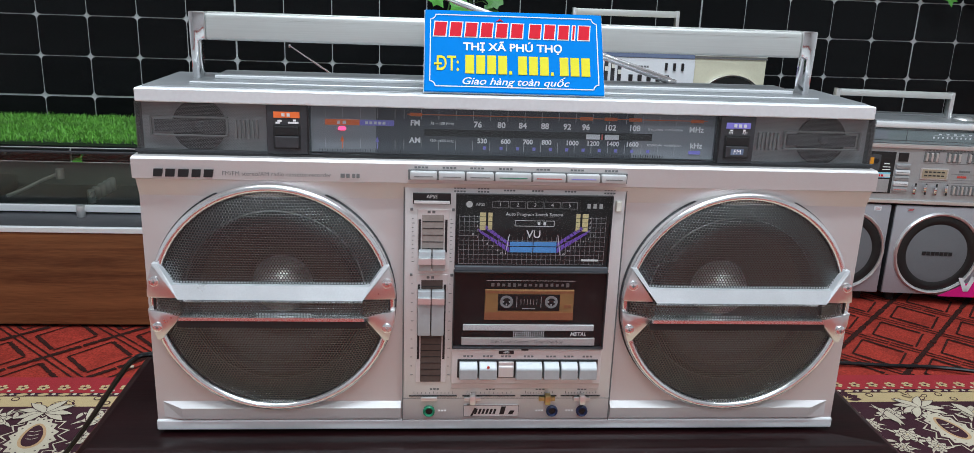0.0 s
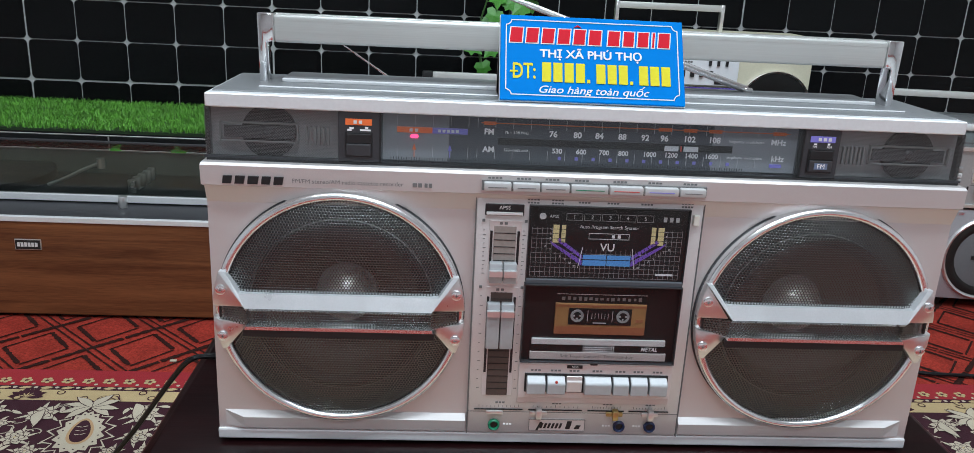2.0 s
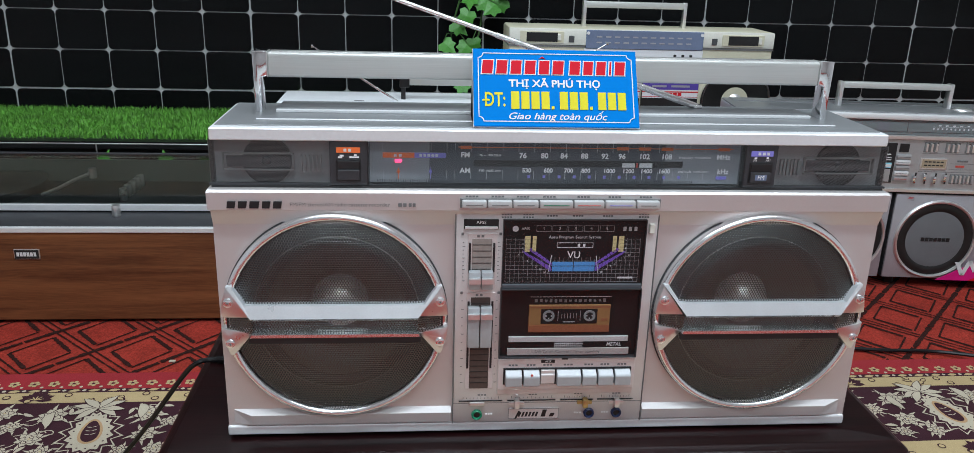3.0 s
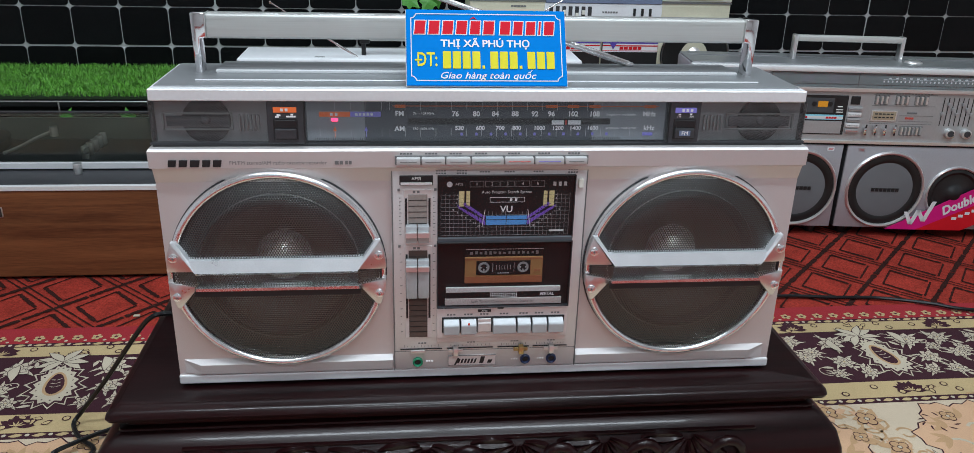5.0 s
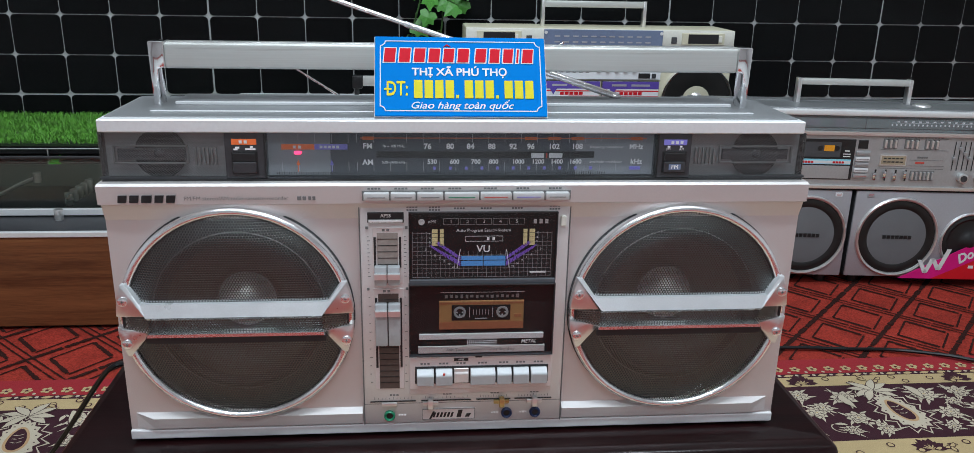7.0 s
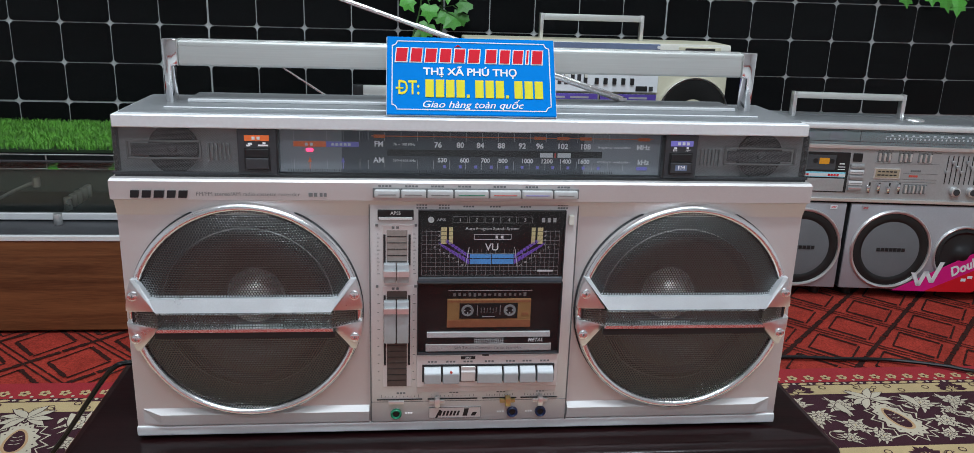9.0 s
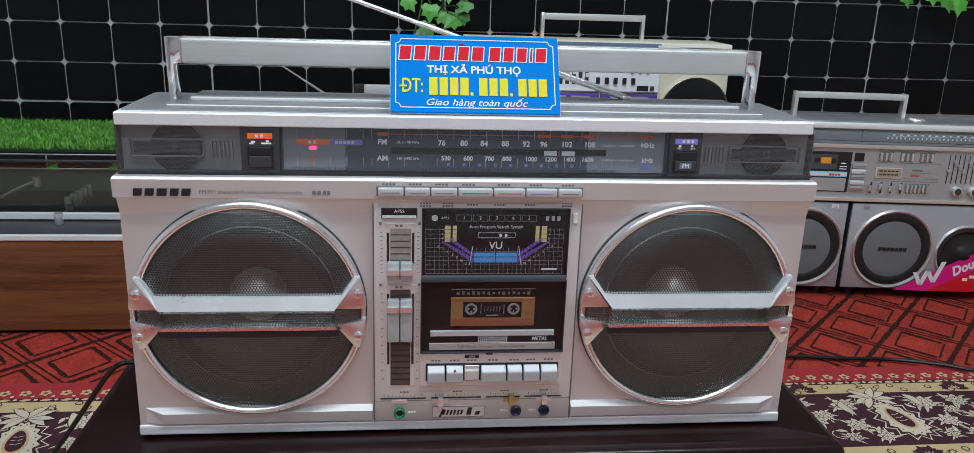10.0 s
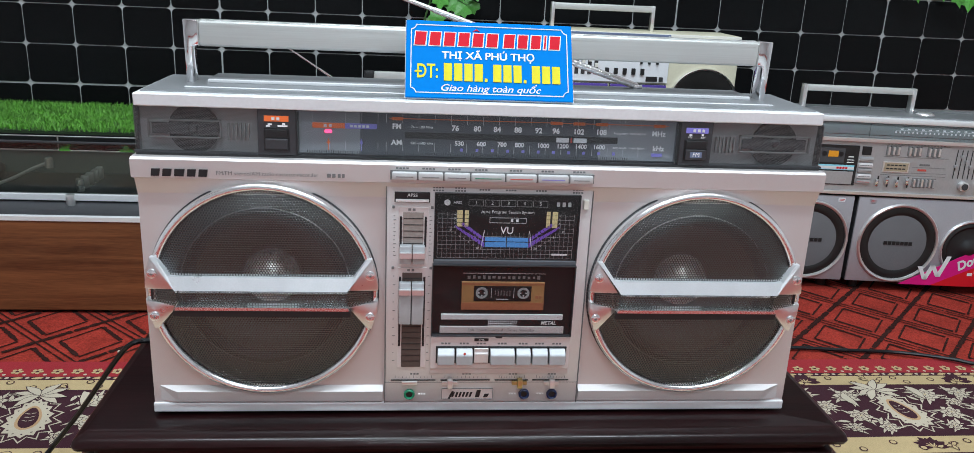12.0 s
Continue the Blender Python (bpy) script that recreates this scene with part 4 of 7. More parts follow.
part("orange_tab", bars([(x - w, x + w, 0.2896, 0.2924) for x, w in ((-0.085, 0.005), (0.059, 0.0055), (0.080, 0.0055), (0.101, 0.0055), (0.155, 0.0055))], YD - 0.0004, YD), ORANGE, dial)
part("violet_tab", bars([(-0.028 + k * 0.0141, -0.0255 + k * 0.0141, 0.2626, 0.2652) for k in range(11)] + [(0.150, 0.160, 0.2624, 0.2652)], YD - 0.0002, YD + 0.0006), VIOLET, dial)
part("scale_ticks", bars([(-0.095 + k * 0.0145, -0.0946 + k * 0.0145, z0, z0 + 0.008) for k in range(18) for z0 in (0.2870, 0.2615)] + [(-0.160 + k * 0.0144, -0.1596 + k * 0.0144, z0, z0 + 0.008) for k in range(5) for z0 in (0.2615, 0.2870)], YD + 0.0002, YD + 0.0006), FAINT, dial)
part("fine_ticks", bars([(-0.165 + k * 0.0021, -0.1644 + k * 0.0021, 0.2584, 0.2606) for k in range(140)], YD + 0.0002, YD + 0.0006), BLACK, dial)
part("stereo_label", a_box(-0.160, -0.1315, YD, YD + 0.0006, 0.2808, 0.2855), ORANGE, dial, "orange label strip")
part("stereo_label", a_box(-0.1315, -0.103, YD, YD + 0.0006, 0.2808, 0.2855), VIOLET, dial, "violet label strip")
part("label_bars", bars([(-0.150, -0.1475, 0.2818, 0.2843), (-0.1455, -0.143, 0.2818, 0.2843)] + [(-0.127 + k * 0.0036, -0.1246 + k * 0.0036, 0.2820, 0.2842) for k in range(5)], YD - 0.0004, YD), SIGNWHITE, dial)
part("stereo_lamp", prism(bmesh.new(), rrect(-0.1492, -0.1428, 0.2765, 0.2795, 0.0013), YD - 0.0006, YD), LED, dial, "glowing red lamp")
for x, m_ in ((-0.146, ORANGE), (-0.117, VIOLET)):
    part("arrow_mark", prism(bmesh.new(), [(x - 0.0016, 0.267), (x + 0.0016, 0.267), (x, 0.272)], YD, YD + 0.0005), m_, dial)
    part("arrow_stem", a_box(x - 0.0003, x + 0.0003, YD, YD + 0.0005, 0.261, 0.267), m_, dial)
part("pointer", bars([(0.0595, 0.0710, 0.2738, 0.2779), (0.0755, 0.0875, 0.2738, 0.2779)], YD - 0.0022, YD - 0.0012), SIGNWHITE, dial, "white tuning pointer")
part("pointer_red", bars([(0.0727, 0.0738, 0.2736, 0.2781)], YD - 0.0022, YD - 0.0012), REDPRINT, dial)
win = part("dial_window", a_box(-0.1730, 0.1730, 0.0020, 0.0032, 0.2574, 0.2970), SMOKE, boom, "smoked glossy dial window")
win.visible_shadow = False
for x in (-0.173, 0.173):
    part("window_edge", a_box(x - 0.0005, x + 0.0005, 0.0015, 0.011, 0.257, 0.2972), BLACK, boom)

# carrying handle
handle = part("handle_bar", a_box(-0.268, 0.264, 0.0665, 0.0845, 0.3425, 0.3655, 0.0025, 3), BARGREY, boom, "silver-grey carrying bar", smooth=True)
part("grip_groove", a_box(-0.267, 0.263, 0.0663, 0.0668, 0.3608, 0.3610), BARGREY, handle)
part("grip_top", a_box(-0.266, 0.262, 0.070, 0.081, 0.3655, 0.3664, 0.0004), ALU, handle)
for s in (-1, 1):
    xo = -0.2815 if s < 0 else 0.2775
    xi = xo - s * 0.0135
    poly = [(xo, 0.3665), (xi, 0.3665), (xi, 0.3435), (xo - s * 0.0075, 0.3425), (xo - s * 0.0075, 0.3085), (xo - s * 0.001, 0.3085)]
    bm = prism(bmesh.new(), poly, 0.0660, 0.0850)
    bmesh.ops.bevel(bm, geom=list(bm.edges), offset=0.0012, segments=2, profile=0.5, affect="EDGES")
    part("handle_end", bm, CHROME, boom, "bright chrome handle end", smooth=True)
    part("end_joint", a_box(xi - 0.0004, xi + 0.0004, 0.0658, 0.0852, 0.3428, 0.3663), ALU, boom)

# brand word as plain raised shapes
bm = bmesh.new()
x = -0.2975
for k, wd in enumerate((0.0085, 0.0088, 0.0098, 0.0085, 0.0088)):
    pts = [(x + 0.0012, 0.2385), (x + wd - 0.0006, 0.2385), (x + wd + 0.0006, 0.2448), (x + 0.0020, 0.2448)]
    prism(bm, pts, -0.0100, -0.0078)
    x += wd + 0.0011
part("name_badge", bm, BLACK, boom, "row of five dark raised name shapes")
lettering("small_words", "FM/FM stereo/AM radio cassette recorder", 0.0050, face(-0.1975, 0.2418, -0.0089), GREYPRINT, boom, width=0.088)
part("model_bars", bars([(-0.146, -0.1425, 0.2400, 0.2434), (-0.1415, -0.1385, 0.2400, 0.2434), (-0.1365, -0.1340, 0.2400, 0.2434), (-0.1330, -0.1305, 0.2400, 0.2434)], -0.0089, -0.0084), GREYPRINT, boom)

# lower ledges left and right of the middle
for s in (-1, 1):
    x0, x1 = (-0.3075, -0.0955) if s < 0 else (0.0965, 0.3065)
    xo, xi = (x0, x1) if s < 0 else (x1, x0)
    bm = bmesh.new()
    pts = [(xo, 0.0005, 0.0318), (xi, 0.0005, 0.0318), (xi, 0.0005, 0.0160), (xo, 0.0005, 0.0160), (xo - s * 0.019, -0.006, 0.0272), (xi, -0.006, 0.0272), (xi, -0.004, 0.0160), (xo - s * 0.019, -0.004, 0.0160)]
    v = [bm.verts.new(p) for p in pts]
    for f in ((0, 1, 5, 4), (4, 5, 6, 7), (0, 4, 7, 3), (3, 7, 6, 2), (1, 2, 6, 5)):
        bm.faces.new([v[i] for i in f])
    bmesh.ops.recalc_face_normals(bm, faces=bm.faces)
    part("lower_ledge", bm, LEDGE, boom, "bevelled silver ledge")

# the two woofers
for cx in (-0.2040, 0.2018):
    cz = 0.1300
    wf = part("woofer", lathe(bmesh.new(), [(0.0765, 0.0), (0.0700, 0.0045), (0.0660, 0.0035), (0.0640, 0.0060), (0.045, 0.026), (0.024, 0.042), (0.0, 0.044)], (cx, 0.004, cz), "y", 72), CONE, boom, "brown paper woofer cone", smooth=True)
    part("cone_rim", lathe(bmesh.new(), [(0.0765, 0.0), (0.071, -0.0025), (0.066, 0.0025)], (cx, 0.003, cz), "y", 72), SURROUND, wf, smooth=True)
    part("dust_cap", lathe(bmesh.new(), [(0.0, -0.0215), (0.0050, -0.0211), (0.0100, -0.0198), (0.0155, -0.0170), (0.0205, -0.0124), (0.0245, -0.0060), (0.0270, 0.0025)], (cx, 0.036, cz), "y", 48), DUSTCAP, wf, "shiny silver dust cap", smooth=True)
    part("baffle", lathe(bmesh.new(), [(0.0995, 0.002), (0.0780, 0.002), (0.0770, 0.006), (0.0770, 0.050)], (cx, 0.0015, cz), "y", 72), DARK, wf, smooth=True)
    part("ring_groove", lathe(bmesh.new(), [(0.1042, 0.001), (0.1042, -0.0012), (0.1028, -0.0012)], (cx, 0.0, cz), "y", 96), DARK, boom, smooth=True)
    part("speaker_ring", lathe(bmesh.new(), [(0.0996 + 0.0036 * math.cos(radians(q)), -0.0070 - 0.0036 * math.sin(radians(q))) for q in range(165, -1, -15)] + [(0.1032, 0.001)], (cx, 0.0, cz), "y", 96), SATIN, boom, "thin chrome speaker ring", smooth=True)
    g = part("woofer_grille", lathe(bmesh.new(), [(0.0, -0.0144), (0.060, -0.0143), (0.0768, -0.0140), (0.0785, -0.0135), (0.0880, -0.0104), (0.0950, -0.0078), (0.0980, -0.0062)], (cx, 0.0, cz), "y", 96), GRILLE, boom, "perforated metal grille", smooth=True)

    def spread(front, back, pts_top, pts_bot):
        """A bar whose front leans from its upper to its lower edge."""
        bm = bmesh.new()
        a = [bm.verts.new((cx + x, front[0] if abs(x) < 0.09 else front[2], cz + z)) for x, z in pts_top]
        b = [bm.verts.new((cx + x, front[1] if abs(x) < 0.09 else front[2], cz + z)) for x, z in pts_bot]
        a2 = [bm.verts.new((cx + x, back, cz + z)) for x, z in pts_top]
        b2 = [bm.verts.new((cx + x, back, cz + z)) for x, z in pts_bot]
        n = len(a)
        for i in range(n - 1):
            bm.faces.new((a[i], a[i + 1], b[i + 1], b[i]))
            bm.faces.new((a2[i], b2[i], b2[i + 1], a2[i + 1]))
            bm.faces.new((a[i], a2[i], a2[i + 1], a[i + 1]))
            bm.faces.new((b[i], b[i + 1], b2[i + 1], b2[i]))
        bm.faces.new((a[0], b[0], b2[0], a2[0])), bm.faces.new((a[-1], a2[-1], b2[-1], b[-1]))
        bmesh.ops.recalc_face_normals(bm, faces=bm.faces)
        return bm
    for q in (-1, 1):
        bm = bmesh.new()
        vs = [bm.verts.new((cx + q * u, y, cz + v)) for u, y, v in ((0.0760, -0.0168, 0.0040), (0.0990, -0.0120, 0.0050), (0.0990, -0.0120, -0.0070), (0.0760, -0.0168, -0.0110))]
        bm.faces.new(vs)
        part("strip_mesh", bm, GRILLE, g)
        part("strip_end", a_box(min(cx + q * 0.0975, cx + q * 0.0990), max(cx + q * 0.0975, cx + q * 0.0990), -0.0130, -0.0060, cz - 0.0055, cz + 0.0050), BLACK, g)
    up = part("guard_bar", spread((-0.0185, -0.0225, -0.0140), -0.008, [(-0.0935, 0.0352), (-0.0815, 0.0182), (0.0815, 0.0182), (0.0935, 0.0352)],
                                  [(-0.0980, 0.0350), (-0.0762, 0.0068), (0.0762, 0.0068), (0.0980, 0.0350)]), SPARKLE, boom, "broad satin chrome guard bar")
    for q in (-1, 1):
        bm = prism(bmesh.new(), [(cx + q * u, cz + v) for u, v in ((0.0978, 0.0348), (0.1012, 0.0240), (0.1034, 0.0120), (0.1038, 0.0055), (0.0985, 0.0050), (0.0765, 0.0045))], -0.0142, -0.0060)
        bmesh.ops.bevel(bm, geom=list(bm.edges), offset=0.0008, segments=2, profile=0.5, affect="EDGES")
        part("end_plate", bm, PLATE, up, "bright chrome end plate", smooth=True)
    part("bar_lip", spread((-0.0222, -0.0200, -0.0126), -0.008, [(-0.0762, 0.0067), (0.0762, 0.0067)], [(-0.0760, 0.0040), (0.0760, 0.0040)]), CHROME, up, "mirror chrome lower lip")
    low = part("guard_bar", spread((-0.0206, -0.0205, -0.0125), -0.008, [(-0.0765, -0.0100), (0.0765, -0.0100)], [(-0.0775, -0.0130), (0.0775, -0.0130)]), SATIN, boom, "slim mirror chrome guard bar")
    for q in (-1, 1):
        bm = prism(bmesh.new(), [(cx + q * u, cz + v) for u, v in ((0.0765, -0.0102), (0.0985, -0.0068), (0.1036, -0.0045), (0.1030, -0.0160), (0.0975, -0.0330), (0.0940, -0.0330), (0.0775, -0.0130))], -0.0146, -0.0060)
        bmesh.ops.bevel(bm, geom=list(bm.edges), offset=0.0008, segments=2, profile=0.5, affect="EDGES")
        part("end_plate", bm, PLATE, low, "bright chrome end plate", smooth=True)
    # Black strip directly below the slim bar, set slightly back.
    part("dark_strip", a_box(cx - 0.0790, cx + 0.0790, -0.0195, -0.0160, cz - 0.0195, cz - 0.0131, 0.0006), BLACK, boom, "black strip just below the slim bar")
    for sx in (-0.0965, 0.0965):
        for sz in (0.0200, -0.0210):
            sc = part("screw", cyl(bmesh.new(), (cx + sx, -0.0152, cz + sz), 0.0044, 0.0025, "y", 24, bevel=0.0009), SATIN, boom, "silver cross-head screw", smooth=True)
            part("screw_slot", bars([(cx + sx - 0.0016, cx + sx + 0.0016, cz + sz - 0.0003, cz + sz + 0.0003), (cx + sx - 0.0003, cx + sx + 0.0003, cz + sz - 0.0016, cz + sz + 0.0016)], -0.0168, -0.0163), GREYPRINT, sc)

# ---- the middle panel ----
mid = part("control_panel", a_box(-0.0935, 0.0950, -0.0045, 0.001, 0.0150, 0.2360, 0.0012), PANEL, boom, "silver control panel", smooth=True)
part("panel_seam", bars([(-0.0943, -0.0936, 0.014, 0.2365), (0.0951, 0.0958, 0.014, 0.2365), (-0.0935, 0.0950, 0.0362, 0.0367)], -0.0047, -0.0002), GREYPRINT, boom)
YP = -0.0047
edges = [-0.0895, -0.0662, -0.0432, -0.0192, 0.0122, 0.0410, 0.0700, 0.0925]
for k, (e0, e1) in enumerate(zip(edges, edges[1:])):
    key = part("selector_key", a_box(e0 + 0.0006, e1 - 0.0006, -0.0150, -0.004, 0.2405, 0.2475, 0.0012), SELKEY, boom, "silver push key", smooth=True)
    part("key_line", a_box(e0 + 0.004, e1 - 0.004, -0.0153, -0.0149, 0.2434, 0.2440), (GREYPRINT, GREYPRINT, GREYPRINT, GREEN, REDPRINT, VIOLET, GREYPRINT)[k], key)
part("key_well", a_box(-0.0905, 0.0935, -0.0100, -0.0080, 0.2398, 0.2482), GREYPRINT, boom)
part("key_print", bars([(e0 + 0.004 + q * 0.003, e0 + 0.0062 + q * 0.003, 0.2494, 0.2508) for e0 in edges[:-1] for q in range(4)], -0.0089, -0.0084), GREYPRINT, boom, kind="stuff")
part("panel_print", bars([(x + q * 0.0026, x + q * 0.0026 + 0.0018, z, z + 0.0014) for x, z in ((-0.052, 0.2313), (-0.032, 0.2313), (-0.010, 0.2300), (0.014, 0.2300), (0.042, 0.2300), (0.076, 0.2318), (-0.052, 0.2286), (-0.032, 0.2286), (0.076, 0.2290)) for q in range(4)], YP - 0.0001, YP + 0.0004), GREYPRINT, boom, kind="stuff")

# search key
ap = part("search_key", a_box(-0.0865, -0.0545, -0.0062, -0.004, 0.2180, 0.2275, 0.0005), BLACK, boom, "black and silver search key")
part("key_face", a_box(-0.0855, -0.0555, -0.0080, -0.006, 0.2188, 0.2212, 0.0004), LIP, ap)
lettering("key_word", "APSS", 0.0044, face(-0.0705, 0.2246, -0.0064), WHITE, ap)
part("eject_key", a_box(0.0865, 0.0915, -0.0078, -0.004, 0.2140, 0.2235, 0.001), CREAMW, boom, "small cream push key")


TRACK = mat("brown_track", (0.075, 0.05, 0.042), 0.5)
TRACK2 = mat("pale_brown_track", (0.26, 0.22, 0.20), 0.5)


def sliders(name, z0, z1, dark0, knob0, knob1):
    """Two level sliders side by side in a slotted track."""
    bed = part(name, a_box(-0.0825, -0.0555, -0.0052, -0.004, z0 - 0.001, z1 + 0.005, 0.0004), PANEL, boom, "pair of silver level sliders")
    part("track", a_box(-0.0785, -0.0600, -0.0058, -0.0045, z0, z1), TRACK if z0 < 0.1 else TRACK2, bed, "brown slotted track")
    n = int((z1 - z0) / 0.0062)
    part("track_lines", bars([(-0.0780, -0.0605, z0 + (k + 1) * (z1 - z0) / (n + 1), z0 + (k + 1) * (z1 - z0) / (n + 1) + 0.0006) for k in range(n)], -0.0061, -0.0057), BLACK, bed)
    for x0 in (-0.0815, -0.0590):
        part("track_slot", a_box(x0, x0 + 0.002, -0.0060, -0.0045, z0 + dark0, z1 - 0.004), BLACK, bed)
    for x0, x1 in ((-0.0812, -0.0702), (-0.0694, -0.0584)):
        kn = part("slider_knob", a_box(x0, x1, -0.0125, -0.005, knob0, knob1, 0.001), KEY, bed, "ridged silver slider cap", smooth=True)
        zz = knob1 - 0.0105
        part("knob_ridge", prism(bmesh.new(), [(x0, zz), (x1, zz), (x1, zz + 0.005), (x0, zz + 0.005)], -0.0160, -0.012), ALU, kn)
    part("scale", bars([(x, x + (0.0024 if k % 3 == 0 else 0.0014), z0 + 0.006 + k * (z1 - z0 - 0.010) / 10, z0 + 0.0065 + k * (z1 - z0 - 0.010) / 10) for k in range(11) for x in (-0.0872, -0.0545)], YP - 0.0002, YP + 0.0004), GREYPRINT, bed, kind="stuff")
    part("scale_marks", bars([(-0.0885, -0.0862, z1 + 0.0035, z1 + 0.0058), (-0.0535, -0.0512, z1 + 0.0035, z1 + 0.0058), (-0.074, -0.0715, z1 + 0.0014, z1 + 0.0036), (-0.070, -0.0675, z1 + 0.0014, z1 + 0.0036)], YP - 0.0008, YP + 0.0004), GREYPRINT, bed)
    return bed


sliders("record_slider_bank", 0.1605, 0.2085, 0.015, 0.1605, 0.1780)
sliders("volume_slider_bank", 0.0535, 0.1500, 0.022, 0.1005, 0.1420)

# level meter window
vu = part("meter_window", a_box(-0.0500, 0.0835, -0.0056, -0.003, 0.1620, 0.2275, 0.0006), BLACK, boom, "black level meter with purple, yellow and blue bars")
YV = -0.0059
part("meter_grid", bars([(-0.0470 + k * 0.0042, -0.0468 + k * 0.0042, 0.1655, 0.1905 if 4 < k < 27 else 0.209) for k in range(31)] + [(-0.0470, 0.0792, 0.1655 + k * 0.0042, 0.1657 + k * 0.0042) for k in range(6)] + [(-0.0470, -0.030, 0.1907 + k * 0.0042, 0.1909 + k * 0.0042) for k in range(5)] + [(0.0635, 0.0792, 0.1907 + k * 0.0042, 0.1909 + k * 0.0042) for k in range(5)], YV + 0.0001, YV + 0.0004), FAINT, vu)
for s in (-1, 1):
    c = 0.0170

    def X(v):
        return c + s * v
    bm = bmesh.new()
    for k in range(4):
        for w0, w1 in ((0.0415, 0.0465), (0.0360, 0.0395)):
            z = 0.1960 + k * 0.0040
            prism(bm, [(X(w0), z), (X(w1), z), (X(w1), z + 0.0034), (X(w0), z + 0.0034)], YV - 0.0003, YV + 0.0002)
    part("yellow_segments", bm, YELLOW, vu)
    bm = bmesh.new()
    for k in range(8):
        for lo, hi in (((0.0460, 0.1935, 0.0205, 0.1760), (0.0490, 0.1975, 0.0205, 0.1805)), ((0.0440, 0.1985, 0.0205, 0.1820), (0.0410, 0.2000, 0.0205, 0.1850))):
            def at(q, t):
                return (q[0] + (q[2] - q[0]) * t, q[1] + (q[3] - q[1]) * t)
            t0, t1 = k / 8 + 0.012, (k + 1) / 8 - 0.012
            p = [at(lo, t0), at(lo, t1), at(hi, t1), at(hi, t0)]
            prism(bm, [(X(u), z) for u, z in p], YV - 0.0003, YV + 0.0002)
    part("purple_segments", bm, PURPLE, vu)
    part("meter_needle", prism(bmesh.new(), [(X(0.0235), 0.1745), (X(0.0240), 0.1745), (X(0.0212), 0.1925), (X(0.0207), 0.1925)], YV - 0.0006, YV - 0.0002), WHITE, vu)
    for k, w in enumerate(("20", "10", "7", "5", "3", "1", "0")):
        lettering("meter_number", w, 0.0028, face(X(0.0270 + k * 0.0042), 0.1755 + k * 0.0028, YV - 0.0001), WHITE, vu)
    for k, w in enumerate(("1", "2", "3", "+")):
        lettering("meter_number", w, 0.0026, face(X(0.0485), 0.1955 + k * 0.0040, YV - 0.0001), WHITE, vu)
part("blue_segments", bars([(-0.0030, 0.0166, 0.1765, 0.1812), (0.0174, 0.0372, 0.1765, 0.1812), (-0.0030, 0.0166, 0.1822, 0.1858), (0.0174, 0.0372, 0.1822, 0.1858)], YV - 0.0003, YV + 0.0002), SKYBLUE, vu)
lettering("meter_word", "VU", 0.0095, face(0.0170, 0.1925, YV), WHITE, vu, bold=0.00012)
lettering("meter_word", "Auto Program Search System", 0.0040, face(0.0170, 0.2103, YV), WHITE, vu, width=0.049)
lettering("meter_word", "APSS", 0.0036, face(-0.0295, 0.2185, YV), WHITE, vu)
part("round_mark", cyl(bmesh.new(), (-0.0388, YV, 0.2185), 0.0028, 0.0004, "y", 20), WHITE, vu)
for k in range(5):
    x = -0.0125 + k * 0.0148
    part("number_box", bars([(x - 0.0068, x + 0.0068, 0.2213, 0.2216), (x - 0.0068, x + 0.0068, 0.2156, 0.2159), (x - 0.0068, x - 0.0065, 0.2156, 0.2216), (x + 0.0065, x + 0.0068, 0.2156, 0.2216)], YV, YV + 0.0003), FAINT, vu)
    lettering("box_number", str(k + 1), 0.0046, face(x, 0.2186, YV), WHITE, vu)
part("tape_counter", bars([(0.0620 + k * 0.0052, 0.0648 + k * 0.0052, 0.2165, 0.2205) for k in range(3)], YV - 0.0001, YV + 0.0003), SIGNWHITE, vu)
part("counter_frame", bars([(0.0005, 0.0345, 0.2046, 0.2049), (0.0005, 0.0345, 0.1998, 0.2001), (0.0005, 0.0008, 0.1998, 0.2049), (0.0342, 0.0345, 0.1998, 0.2049), (0.0200, 0.0222, 0.2010, 0.2037), (0.0250, 0.0272, 0.2010, 0.2037)], YV, YV + 0.0003), WHITE, vu)
part("name_bar", bars([(0.0600, 0.0745, 0.1690, 0.1706)], YV - 0.0002, YV + 0.0002), WHITE, vu)
pane = part("meter_pane", a_box(-0.0500, 0.0835, -0.0078, -0.0068, 0.1622, 0.2273, 0.0003), PANE, vu, "clear glossy meter pane")
pane.visible_shadow = False
part("pane_lip", a_box(-0.0500, 0.0835, -0.0088, -0.004, 0.1600, 0.1640, 0.0005), DIAL, vu, "frosted grey foot of the pane")
part("pane_lip", bars([(-0.0503, -0.0497, 0.162, 0.2275), (0.0832, 0.0838, 0.162, 0.2275), (-0.0503, 0.0838, 0.2272, 0.2278)], -0.0082, -0.004), DARK, vu)

